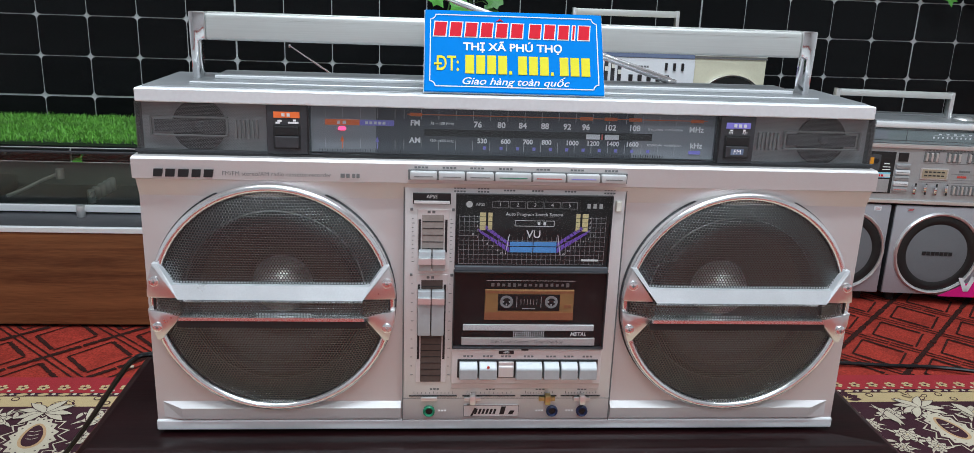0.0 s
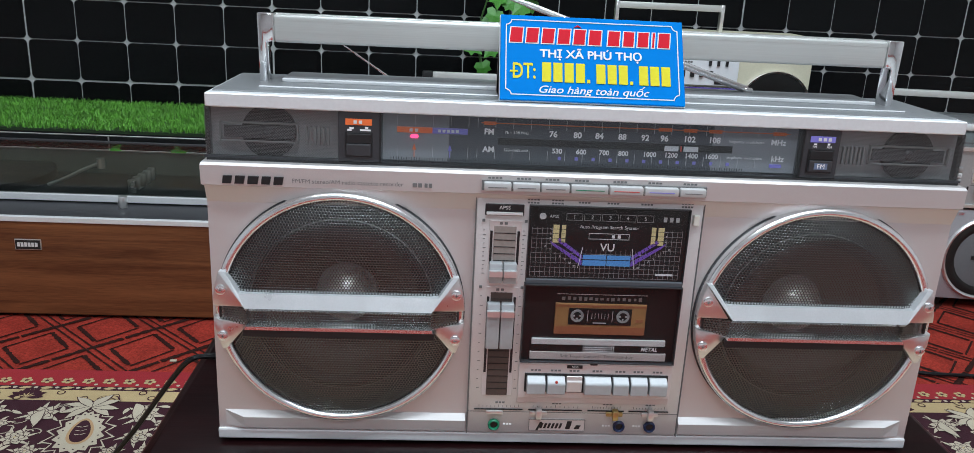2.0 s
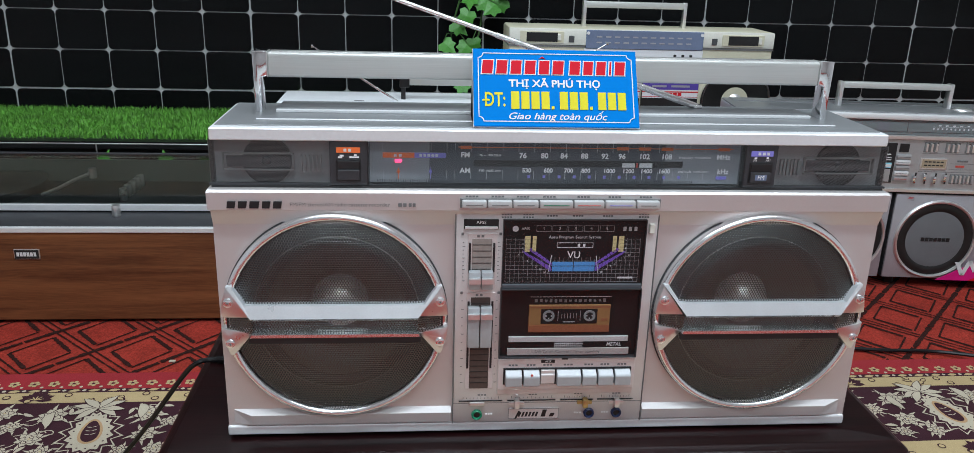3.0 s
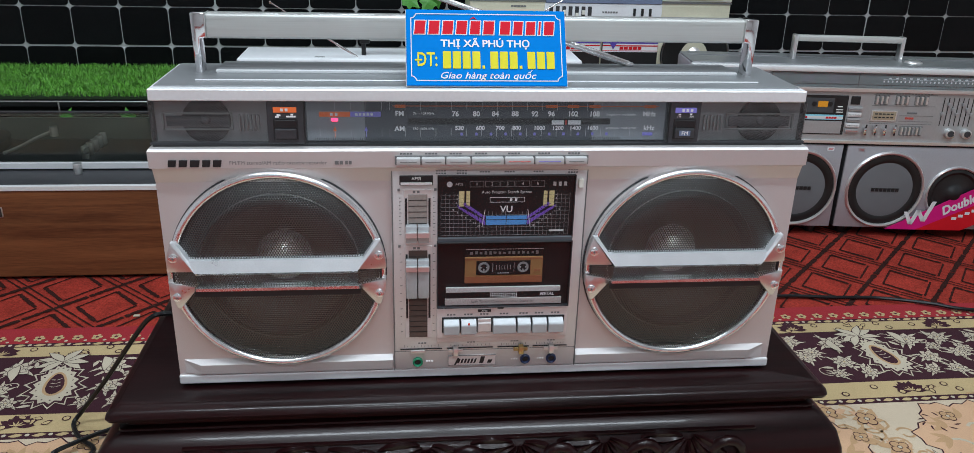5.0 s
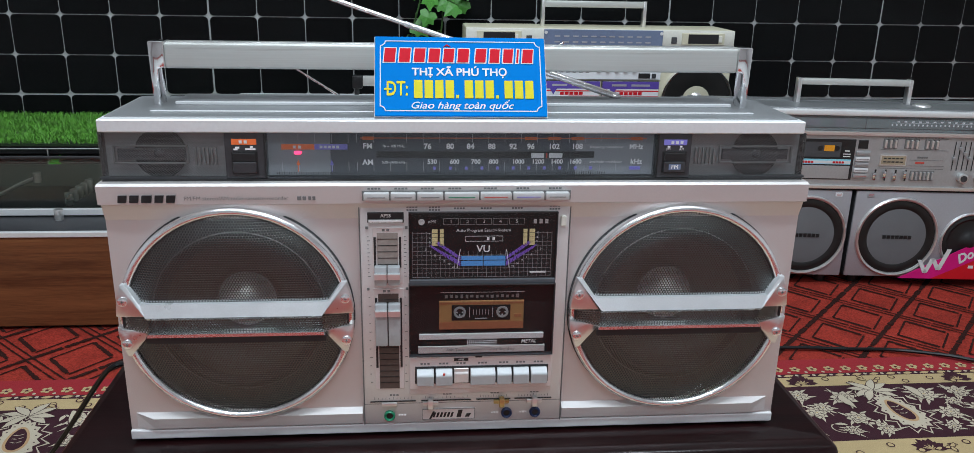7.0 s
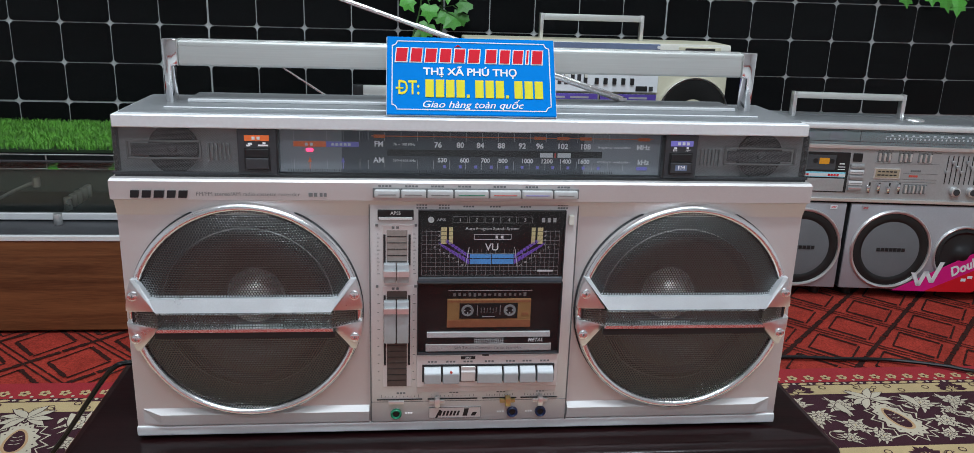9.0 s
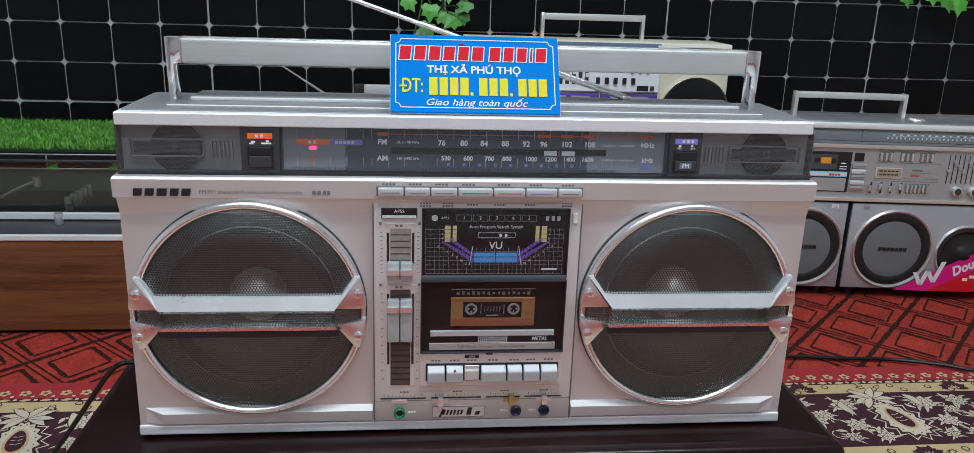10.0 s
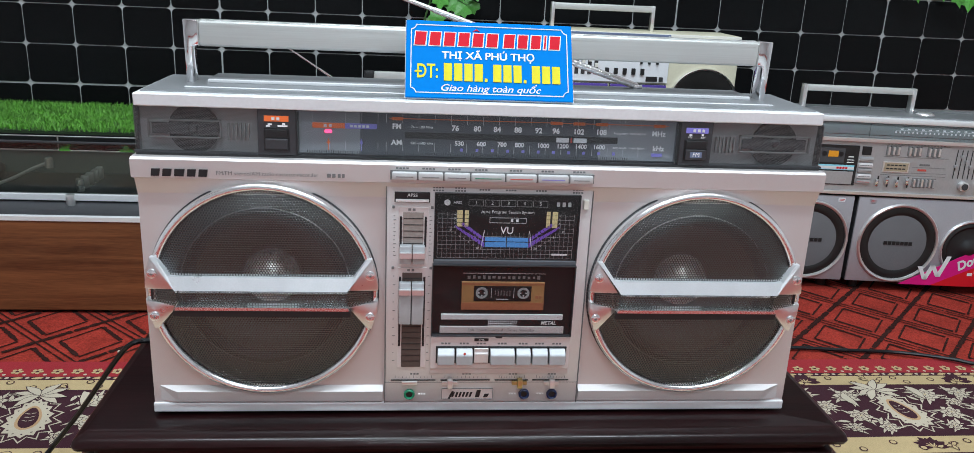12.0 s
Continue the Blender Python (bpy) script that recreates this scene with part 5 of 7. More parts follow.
# cassette door
door = part("cassette_well", a_box(-0.0508, 0.0838, -0.0058, -0.003, 0.0880, 0.1600, 0.0006), BLACK, boom, "black cassette compartment")
YC = -0.0062
tape = part("cassette_tape", a_box(-0.0230, 0.0555, -0.0075, -0.0055, 0.1140, 0.1425, 0.0006), GOLD, door, "gold and brown cassette tape")
part("tape_edge", a_box(-0.0230, 0.0555, -0.0077, -0.0074, 0.1145, 0.1215), COPPER, tape)
part("tape_top", a_box(-0.0230, 0.0555, -0.0077, -0.0074, 0.1395, 0.1412), COPPER, tape)
part("tape_window", a_box(-0.0115, 0.0430, -0.0079, -0.0074, 0.1232, 0.1385), BLACK, tape)
for x in (-0.0040, 0.0355):
    part("tape_hub", lathe(bmesh.new(), [(0.0036, -0.0004), (0.0056, -0.0006), (0.0058, 0.0004)], (x, -0.0079, 0.1315), "y", 24), TWBACK, tape, smooth=True)
    part("hub_teeth", bars([(x - 0.0034, x - 0.0020, 0.1309, 0.1321), (x + 0.0020, x + 0.0034, 0.1309, 0.1321), (x - 0.0006, x + 0.0006, 0.1282, 0.1296)], -0.0084, -0.0079), FAINT, tape)
part("tape_marks", bars([(0.0085 + k * 0.0028, 0.0089 + k * 0.0028, 0.1290, 0.1340) for k in range(6)] + [(0.0048, 0.0053, 0.1265, 0.1365), (0.0262, 0.0267, 0.1265, 0.1365), (0.0100, 0.0215, 0.1248, 0.1256)], -0.0082, -0.0078), FAINT, tape)
part("tape_title", bars([(0.0470, 0.0498, 0.1262, 0.1290), (0.0506, 0.0530, 0.1262, 0.1290)], -0.0079, -0.0074), COPPER, tape)
part("faded_script", bars([(-0.018 + k * 0.0047 + rnd.uniform(0, 0.001), -0.0150 + k * 0.0047, 0.1445 + rnd.uniform(0, 0.001), 0.1472 + rnd.uniform(0, 0.0012)) for k in range(15)], YC, YC + 0.0004), TWBACK, door, "illegible faded script")
part("thin_line", bars([(-0.022, 0.056, 0.1503, 0.1506)], YC, YC + 0.0004), WHITE, door)
part("silver_strip", a_box(-0.0415, 0.0750, -0.0078, -0.0055, 0.1040, 0.1095, 0.0004), LIP, door)
part("black_strip", a_box(-0.0415, 0.0750, -0.0072, -0.0055, 0.0975, 0.1040), BLACK, door)
part("hatch_chart", bars([(0.0035 + k * 0.0019, 0.0038 + k * 0.0019, 0.0980, 0.1040) for k in range(15)] + [(0.0035, 0.0310, 0.0980 + k * 0.0019, 0.0982 + k * 0.0019) for k in range(4)], -0.0075, -0.0071), WHITE, door)
lettering("door_word", "METAL", 0.0052, face(0.0612, 0.1008, -0.0074), WHITE, door, slant=0.25, bold=0.0001, width=0.0145)
part("lower_strip", a_box(-0.0425, 0.0765, -0.0080, -0.0055, 0.0900, 0.0972, 0.0004), PANEL, door)
lettering("door_word", "Soft Touch Control / Timer Stand-by", 0.0040, face(0.016, 0.0936, -0.0082), GREYPRINT, door, width=0.064)
pane = part("door_pane", a_box(-0.0505, 0.0835, -0.0108, -0.0098, 0.0885, 0.1595, 0.0003), PANE, door, "clear glossy cassette door")
pane.visible_shadow = False
part("pane_lip", bars([(-0.0508, -0.0500, 0.088, 0.160), (0.0830, 0.0838, 0.088, 0.160), (-0.0508, 0.0838, 0.1592, 0.1600), (-0.0508, 0.0838, 0.0880, 0.0888)], -0.0110, -0.0055), DARK, door)

# piano keys under the door
keys = part("key_bed", a_box(-0.0510, 0.0845, -0.0085, -0.003, 0.0525, 0.0868, 0.001), PANEL, boom, "silver bed of the tape keys")
part("key_slot", a_box(-0.0455, 0.0808, -0.0093, -0.0080, 0.0590, 0.0770, 0.0004), BLACK, keys)
for k, (e0, e1) in enumerate(((-0.0443, -0.0275), (-0.0267, -0.0102), (-0.0094, 0.0052), (0.0060, 0.0302), (0.0310, 0.0456), (0.0464, 0.0622), (0.0630, 0.0794))):
    down = k == 2
    bm = bmesh.new()
    y = -0.0125 if down else -0.0175
    pts = [(-0.0090, 0.0750), (-0.0115, 0.0758), (y + 0.0010, 0.0720), (y, 0.0705), (y + 0.0005, 0.0608), (-0.0090, 0.0598)]
    a = [bm.verts.new((e0 + 0.0004, yy, zz)) for yy, zz in pts]
    b = [bm.verts.new((e1 - 0.0004, yy, zz)) for yy, zz in pts]
    bm.faces.new(a), bm.faces.new(b[::-1])
    for i in range(len(pts)):
        j = (i + 1) % len(pts)
        bm.faces.new((a[i], b[i], b[j], a[j]))
    bmesh.ops.recalc_face_normals(bm, faces=bm.faces)
    bmesh.ops.bevel(bm, geom=list(bm.edges), offset=0.0005, segments=1, affect="EDGES")
    kk = part("tape_key", bm, PANEL if down else KEY, keys, "pressed-down silver tape key" if down else "silver tape key")
    if k == 1:
        part("record_dot", cyl(bmesh.new(), ((e0 + e1) / 2, y + 0.0006, 0.0728), 0.0012, 0.001, "y", 14), REDPRINT, kk)
    part("key_print", bars([((e0 + e1) / 2 - 0.0045 + q * 0.0032, (e0 + e1) / 2 - 0.0023 + q * 0.0032, 0.0790, 0.0806) for q in range(3)], -0.0088, -0.0084), GREYPRINT, keys)
part("search_tab", a_box(-0.0090, 0.0045, -0.0090, -0.0084, 0.0822, 0.0852), BLACK, keys)
lettering("key_word", "APSS", 0.0028, face(-0.0022, 0.0837, -0.0092), WHITE, keys)
part("door_latch", a_box(0.0110, 0.0175, -0.0095, -0.004, 0.0855, 0.0885, 0.0005), BLACK, boom)
part("key_apron", a_box(-0.0510, 0.0845, -0.0062, -0.003, 0.0465, 0.0525, 0.0006), PANEL, boom)

# small slide controls, jacks and badge along the foot
for x, x0, x1, m_ in ((-0.0700, -0.0880, -0.0450, ALU), (-0.0310, -0.0400, 0.0080, ALU), (0.0372, 0.0130, 0.0460, BRASS), (0.0690, 0.0500, 0.0860, ALU)):
    part("slide_slot", a_box(x0, x1, -0.0055, -0.004, 0.0386, 0.0394), BLACK, boom)
    part("slide_scale", bars([(x0 + 0.004 + k * (x1 - x0 - 0.008) / 10, x0 + 0.0044 + k * (x1 - x0 - 0.008) / 10, 0.0412, 0.0436 if k % 5 == 0 else 0.0426) for k in range(11)] + [((x0 + x1) / 2 + q * 0.003 - 0.003, (x0 + x1) / 2 + q * 0.003 - 0.0008, 0.0448, 0.0464) for q in range(3)], YP - 0.0002, YP + 0.0004), GREYPRINT, boom)
    kn = part("slide_knob", a_box(x - 0.0075, x + 0.0075, -0.0075, -0.004, 0.0345, 0.0385, 0.0008), m_, boom, "small metal slide knob", smooth=True)
    if x > -0.05:
        part("knob_fin", a_box(x - 0.0026, x + 0.0026, -0.0125, -0.006, 0.0330, 0.0425, 0.0010), m_, kn, smooth=True)
for x, m_ in ((-0.0700, GREEN), (0.0425, NAVY), (0.0702, NAVY)):
    j = part("jack", lathe(bmesh.new(), [(0.0030, 0.003), (0.0032, -0.0018), (0.0044, -0.0026), (0.0052, -0.0018), (0.0054, 0.001)], (x, -0.0050, 0.0238), "y", 28), m_, boom, "green ringed socket" if x < 0 else "dark blue ringed socket", smooth=True)
    part("socket_hole", cyl(bmesh.new(), (x, -0.0050, 0.0238), 0.0031, 0.001, "y", 20), BLACK, j)
    part("jack_print", bars([(x + sx + q * 0.0026, x + sx + q * 0.0026 + 0.0018, 0.0232, 0.0246) for q in range(3) for sx in ((0.0085,) if x < 0 else (-0.0150,))], YP - 0.0002, YP + 0.0004), WHITE, boom)
bd = part("badge", a_box(-0.0385, 0.0115, -0.0056, -0.004, 0.0188, 0.0300, 0.0003), PANEL, boom, "framed badge with slanted dark shapes")
part("badge_frame", bars([(-0.0385, 0.0115, 0.0297, 0.0301), (-0.0385, 0.0115, 0.0187, 0.0191), (-0.0387, -0.0383, 0.0187, 0.0301), (0.0113, 0.0117, 0.0187, 0.0301)], -0.0060, -0.0050), GREYPRINT, bd)
bm = bmesh.new()
for k in range(7):
    x = -0.0325 + k * 0.0034
    tall = 0.0022 * (k == 0)
    prism(bm, [(x, 0.0212 - tall), (x + 0.0020, 0.0212 - tall), (x + 0.0036 + tall, 0.0262 + tall / 2), (x + 0.0016 + tall, 0.0262 + tall / 2)], -0.0060, -0.0055)
for x in (-0.0060, 0.0020):
    prism(bm, [(x, 0.0208), (x + 0.0042, 0.0208), (x + 0.0060, 0.0285 - 0.004 * (x > 0)), (x + 0.0018, 0.0285 - 0.004 * (x > 0))], -0.0060, -0.0055)
part("badge_shapes", bm, BLACK, bd)

# telescopic aerial swung across the back
def aerial(parent, base, tip, r0, name="aerial"):
    base, tip = Vector(base), Vector(tip)
    rod = None
    for k in range(4):
        a, b = base.lerp(tip, k / 4), base.lerp(tip, (k + 1) / 4)
        ob = part(name if rod is None else "aerial_stage", tube(bmesh.new(), [a, b], r0 * (1 - 0.17 * k), 12), SATIN, parent if rod is None else rod, "chrome telescopic aerial" if rod is None else "", smooth=True)
        rod = rod or ob
    part("aerial_tip", cyl(bmesh.new(), tip, r0 * 0.9, r0 * 2.2, "z", 12, bevel=r0 * 0.3), CHROME, rod, smooth=True)
    return rod


aerial(boom, (0.155, 0.100, 0.3150), (-0.260, 0.104, 0.4490), 0.0034)
part("aerial_joint", a_box(0.1515, 0.1600, 0.096, 0.104, 0.3126, 0.3170, 0.001), SATIN, boom, smooth=True)

# mains lead of the boombox
lead = part("power_cord", tube(bmesh.new(), smooth_path([(-0.300, 0.122, 0.020), (-0.335, 0.150, 0.006), (-0.364, 0.156, 0.0040), (-0.381, 0.151, 0.0020), (-0.402, 0.160, -0.022), (-0.455, 0.180, -0.098), (-0.498, 0.196, -0.155), (-0.508, 0.188, FLOOR + 0.0140), (-0.492, 0.160, FLOOR + 0.0130), (-0.466, 0.134, FLOOR + 0.0130), (-0.478, 0.112, FLOOR + 0.0130), (-0.512, 0.126, FLOOR + 0.0130), (-0.488, 0.143, FLOOR + 0.0185), (-0.460, 0.172, FLOOR + 0.0140), (-0.415, 0.205, FLOOR + 0.0130)], 8), 0.0030, 8), CORD, None, "black power cord running over the table edge to the floor", smooth=True)
tagged(lead, category="cord")
part("strain_relief", tube(bmesh.new(), [(-0.300, 0.122, 0.020), (-0.318, 0.138, 0.012), (-0.335, 0.150, 0.006), (-0.358, 0.155, 0.005)], 0.0040, 8), CORD, lead, smooth=True)
lead2 = part("floor_cable", tube(bmesh.new(), smooth_path([(0.30, 0.52, FLOOR + 0.006), (0.581, 0.519, FLOOR + 0.006), (0.681, 0.509, FLOOR + 0.006), (0.766, 0.502, FLOOR + 0.006), (0.839, 0.466, FLOOR + 0.012), (0.909, 0.436, FLOOR + 0.012), (1.15, 0.40, FLOOR + 0.012)], 8), 0.0032, 8), CORD, None, "black cable lying across the carpet", smooth=True)
tagged(lead2, category="cord")

# ---- blue tent-shaped shop sign leaning on the handle ----
sign = thing("shop_sign", "glossy blue folded card sign with red, white and yellow lettering", "sign", Matrix.Translation((-0.0030, 0.0080, 0.3108)))
lean = math.atan2(0.038, 0.0635)
SM = pose(0, 0, 0, 90 - math.degrees(lean), 0, 0)
SW, SH = 0.0755, 0.0742
part("front_card", box(bmesh.new(), -SW, SW, 0.0, SH, -0.0012, 0.0012, 0.0004, m=SM), SIGNBLUE, sign)
part("card_edge", box(bmesh.new(), -SW - 0.0006, SW + 0.0006, -0.0004, SH + 0.0006, -0.0030, -0.0012, m=SM), SIGNWHITE, sign, "white card edge")
bm = bmesh.new()
for s in (-1, 1):
    v = [bm.verts.new(p) for p in ((s * SW, 0.003, 0.0), (s * SW, 0.0385, 0.0625), (s * SW, 0.0480, 0.0))]
    bm.faces.new(v)
bmesh.ops.solidify(bm, geom=list(bm.faces), thickness=0.0008)
part("side_flap", bm, SIGNWHITE, sign)
part("back_card", a_box(-SW, SW, 0.0455, 0.0475, 0.0, 0.0600), SIGNWHITE, sign)


def on_sign(u, v, lift=0.0016):
    return SM @ Matrix.Translation((u, v, lift))


def sign_poly(bm, pts, z0=0.0012, z1=0.0016):
    a = [bm.verts.new(SM @ Vector((x, y, z1))) for x, y in pts]
    b = [bm.verts.new(SM @ Vector((x, y, z0))) for x, y in pts]
    bm.faces.new(a)
    for i in range(len(pts)):
        j = (i + 1) % len(pts)
        bm.faces.new((a[i], b[i], b[j], a[j]))
    bmesh.ops.recalc_face_normals(bm, faces=bm.faces)


bm = bmesh.new()
x0, x1, y0, y1, q, w = -SW + 0.0042, SW - 0.0042, 0.0040, SH - 0.0040, 0.0045, 0.0008
for r in ((x0 + q, y0, x1 - q, y0 + w), (x0 + q, y1 - w, x1 - q, y1), (x0, y0 + q, x0 + w, y1 - q), (x1 - w, y0 + q, x1, y1 - q)):
    sign_poly(bm, [(r[0], r[1]), (r[2], r[1]), (r[2], r[3]), (r[0], r[3])])
for cx_, cy_, a0 in ((x0, y0, 0), (x1, y0, 90), (x1, y1, 180), (x0, y1, 270)):
    for k in range(5):
        t0, t1 = radians(a0 + 18 * k), radians(a0 + 18 * (k + 1))
        sign_poly(bm, [(cx_ + r * math.cos(t), cy_ + r * math.sin(t)) for r, t in ((q, t0), (q + w, t0), (q + w, t1), (q, t1))])
part("border_line", bm, SIGNWHITE, sign)


def stroke_bar(x, y, w_, h_):
    """One red bar with a white rim, leaning a little."""
    s_ = 0.10 * h_
    made = None
    for g, z, m_, nm in ((0.0, 0.0020, SIGNRED, "name_bar"), (0.0009, 0.0016, SIGNWHITE, "bar_rim")):
        bm = bmesh.new()
        sign_poly(bm, [(x - g, y - g), (x + w_ + g - s_, y - g), (x + w_ + g, y + h_ + g), (x - g + s_, y + h_ + g)], 0.0012, z)
        made = part(nm, bm, m_, made or sign, "" if made else "red bar with a white rim, for the shop name")


for x, ws in ((-0.0680, (0.0110, 0.0108, 0.0108, 0.0108, 0.0104, 0.0110)), (0.0125, (0.0106, 0.0098, 0.0098, 0.0030, 0.0104))):
    for w_ in ws:
        stroke_bar(x, 0.0500, w_, 0.0128)
        x += w_ + 0.0022
bm = bmesh.new()
sign_poly(bm, [(-0.0155, 0.0645), (-0.0122, 0.0672), (-0.0089, 0.0645), (-0.0122, 0.0656)], 0.0012, 0.0020)
part("accent_mark", bm, SIGNRED, sign)
x = -0.0415
for group in (4, 3, 3):
    for k in range(group + (group > 3 or x < 0.01)):
        dot = k == group
        w_, h_ = (0.0024, 0.0030) if dot else (0.0074, 0.0168)
        bm = bmesh.new()
        sign_poly(bm, [(x, 0.0162), (x + w_, 0.0162), (x + w_, 0.0162 + h_), (x, 0.0162 + h_)], 0.0012, 0.0018)
        part("number_dot" if dot else "number_bar", bm, SIGNYELLOW, sign)
        x += w_ + 0.0018
    x += 0.0034
words("sign_word", "THỊ XÃ PHÚ THỌ", 0.0098, on_sign(-0.0012, 0.0405), SIGNWHITE, sign, 0.084, 0.00022)
lettering("sign_word", "DT:", 0.0190, on_sign(-0.0562, 0.0244), SIGNYELLOW, sign, width=0.0185, bold=0.0003)
bm = bmesh.new()
sign_poly(bm, [(-0.0676, 0.0236), (-0.0610, 0.0236), (-0.0610, 0.0252), (-0.0676, 0.0252)], 0.0012, 0.0019)
part("letter_stroke", bm, SIGNYELLOW, sign)
words("sign_word", "Giao hàng toàn quốc", 0.0090, on_sign(0.0, 0.0092), SIGNWHITE, sign, 0.090, 0.00008, 0.3)

# ---- walnut record player with a smoked cover ----
rp = thing("record_player", "walnut record player with silver trim and a smoked dust cover", "record player", Matrix.Translation((-0.86, 0.66, FLOOR)))
G = -FLOOR
part("plinth", a_box(-0.44, 0.44, 0.0, 0.36, 0.006, G - 0.014, 0.002), WALNUT, rp, "walnut veneer plinth")
part("shadow_base", a_box(-0.43, 0.43, 0.012, 0.35, 0.0, 0.008), BLACK, rp)
part("front_trim", a_box(-0.441, 0.441, -0.003, 0.006, G - 0.0145, G - 0.0055, 0.001), LIP, rp, "silver edge trim")
part("deck_plate", a_box(-0.438, 0.438, 0.006, 0.355, G - 0.014, G - 0.0085), DARK, rp, "dark deck plate")
lid = part("dust_cover", box(bmesh.new(), -0.438, 0.438, 0.0975, 0.1000, G + 0.006, G + 0.0985, 0.0006), LIDSMOKE, rp, "smoked acrylic dust cover")
bm = bmesh.new()
v = [bm.verts.new(p) for p in ((-0.438, 0.1, G + 0.0985), (0.438, 0.1, G + 0.0985), (0.438, 0.31, G + 0.0380), (-0.438, 0.31, G + 0.0380))]
bm.faces.new(v)
bmesh.ops.solidify(bm, geom=list(bm.faces), thickness=0.0025)
part("cover_top", bm, LIDSMOKE, lid)
part("cover_edge", a_box(-0.439, 0.439, 0.0955, 0.1015, G + 0.0970, G + 0.1010, 0.001), DARK, lid)
part("cover_rail", a_box(-0.439, 0.439, 0.0930, 0.1030, G - 0.0055, G + 0.0065, 0.001), LIP, lid, "silver cover rail")
# Grey sheet whose colour stands in for the cover's hazy reflection.
part("haze_screen", a_box(-0.43, 0.43, 0.305, 0.309, G - 0.0085, G + 0.036), GLASSGREY, rp)
for x, y, h, r in ((0.196, 0.075, 0.020, 0.0075), (0.178, 0.170, 0.024, 0.007), (0.178, 0.195, 0.024, 0.007), (0.179, 0.218, 0.024, 0.007), (0.180, 0.242, 0.024, 0.007), (0.180, 0.266, 0.024, 0.007)):
    part("control_knob", cyl(bmesh.new(), (x, y, G - 0.0085 + h / 2), r, h, "z", 20, bevel=0.001), ALU, rp, "turned aluminium knob", smooth=True)
part("platter", lathe(bmesh.new(), [(0.0, 0.020), (0.120, 0.020), (0.126, 0.016), (0.126, 0.0)], (-0.12, 0.235, G - 0.0085), "z", 48), DARK, rp, smooth=True)
part("tone_arm", tube(bmesh.new(), smooth_path([(0.030, 0.17, G + 0.002), (0.060, 0.172, G + 0.014), (0.095, 0.172, G + 0.032), (0.128, 0.17, G + 0.046)], 5), 0.0030, 10), ALU, rp, "slim silver tone arm", smooth=True)
part("arm_post", cyl(bmesh.new(), (0.126, 0.172, G + 0.044), 0.0070, 0.018, "z", 20), ALU, rp, smooth=True)
bd = part("maker_plate", a_box(0.0475, 0.0895, -0.0022, 0.001, 0.1205, 0.1385, 0.0006), ALU, rp, "small silver-framed black name plate")
part("plate_face", a_box(0.0487, 0.0883, -0.0026, -0.002, 0.1217, 0.1373), BLACK, bd)
part("plate_bars", bars([(0.0520 + k * 0.0056, 0.0562 + k * 0.0056, 0.1262, 0.1332) for k in range(6)], -0.0031, -0.0026), LIP, bd)

# ---- turf shelf in front of the panels ----
shelf = thing("turf_shelf", "black shelf covered with bright green artificial turf", "shelf", Matrix.Translation((-0.98, 1.24, FLOOR)))
part("plinth", a_box(-0.72, 0.66, -0.110, 0.180, 0.0, G + 0.018), BLACK, shelf)
part("board", a_box(-0.74, 0.68, -0.140, 0.185, G + 0.026, G + 0.044, 0.001), BLACK, shelf)
part("front_wire", tube(bmesh.new(), [(-0.74, -0.150, G + 0.040), (0.68, -0.150, G + 0.040)], 0.0016, 6), ALU, shelf)
part("lower_wire", tube(bmesh.new(), [(-0.74, -0.152, G + 0.010), (0.68, -0.152, G + 0.010)], 0.0013, 6), ALU, shelf)
for x in (0.16, 0.44, 0.62):
    part("wire_post", tube(bmesh.new(), [(x, -0.150, G - 0.01), (x, -0.150, G + 0.041)], 0.0016, 6), ALU, shelf)
part("turf_base", a_box(-0.74, 0.68, -0.144, 0.186, G + 0.044, G + 0.050), TURFBASE, shelf)
rg = np.random.RandomState(3)
N = 36000
px, py = rg.uniform(-0.50, 0.68, N), rg.uniform(-0.146, 0.186, N)
hh, an, ln = rg.uniform(0.006, 0.015, N), rg.uniform(0, 2 * np.pi, N), rg.uniform(0.002, 0.013, N)
wv = rg.uniform(0.0005, 0.0011, N)
dx, dy = np.cos(an), np.sin(an)
z0 = G + 0.049
base1 = np.stack([px - dy * wv, py + dx * wv, np.full(N, z0)], 1)
base2 = np.stack([px + dy * wv, py - dx * wv, np.full(N, z0)], 1)
mid1 = np.stack([px - dy * wv * 0.8 + dx * ln * 0.35, py + dx * wv * 0.8 + dy * ln * 0.35, z0 + hh * 0.6], 1)
mid2 = np.stack([px + dy * wv * 0.8 + dx * ln * 0.35, py - dx * wv * 0.8 + dy * ln * 0.35, z0 + hh * 0.6], 1)
tipp = np.stack([px + dx * ln, py + dy * ln, z0 + hh], 1)
verts = np.stack([base1, base2, mid2, mid1, tipp], 1).reshape(-1, 3)
k = np.arange(N) * 5
faces = [(int(a), int(a + 1), int(a + 2), int(a + 3)) for a in k] + [(int(a + 3), int(a + 2), int(a + 4)) for a in k]
me = bpy.data.meshes.new("turf")
me.from_pydata(verts.tolist(), [], faces)
me.materials.append(TURF)
ob = new("turf", me)
ob.parent = shelf
tagged(ob, "short bright green plastic grass", kind="stuff")

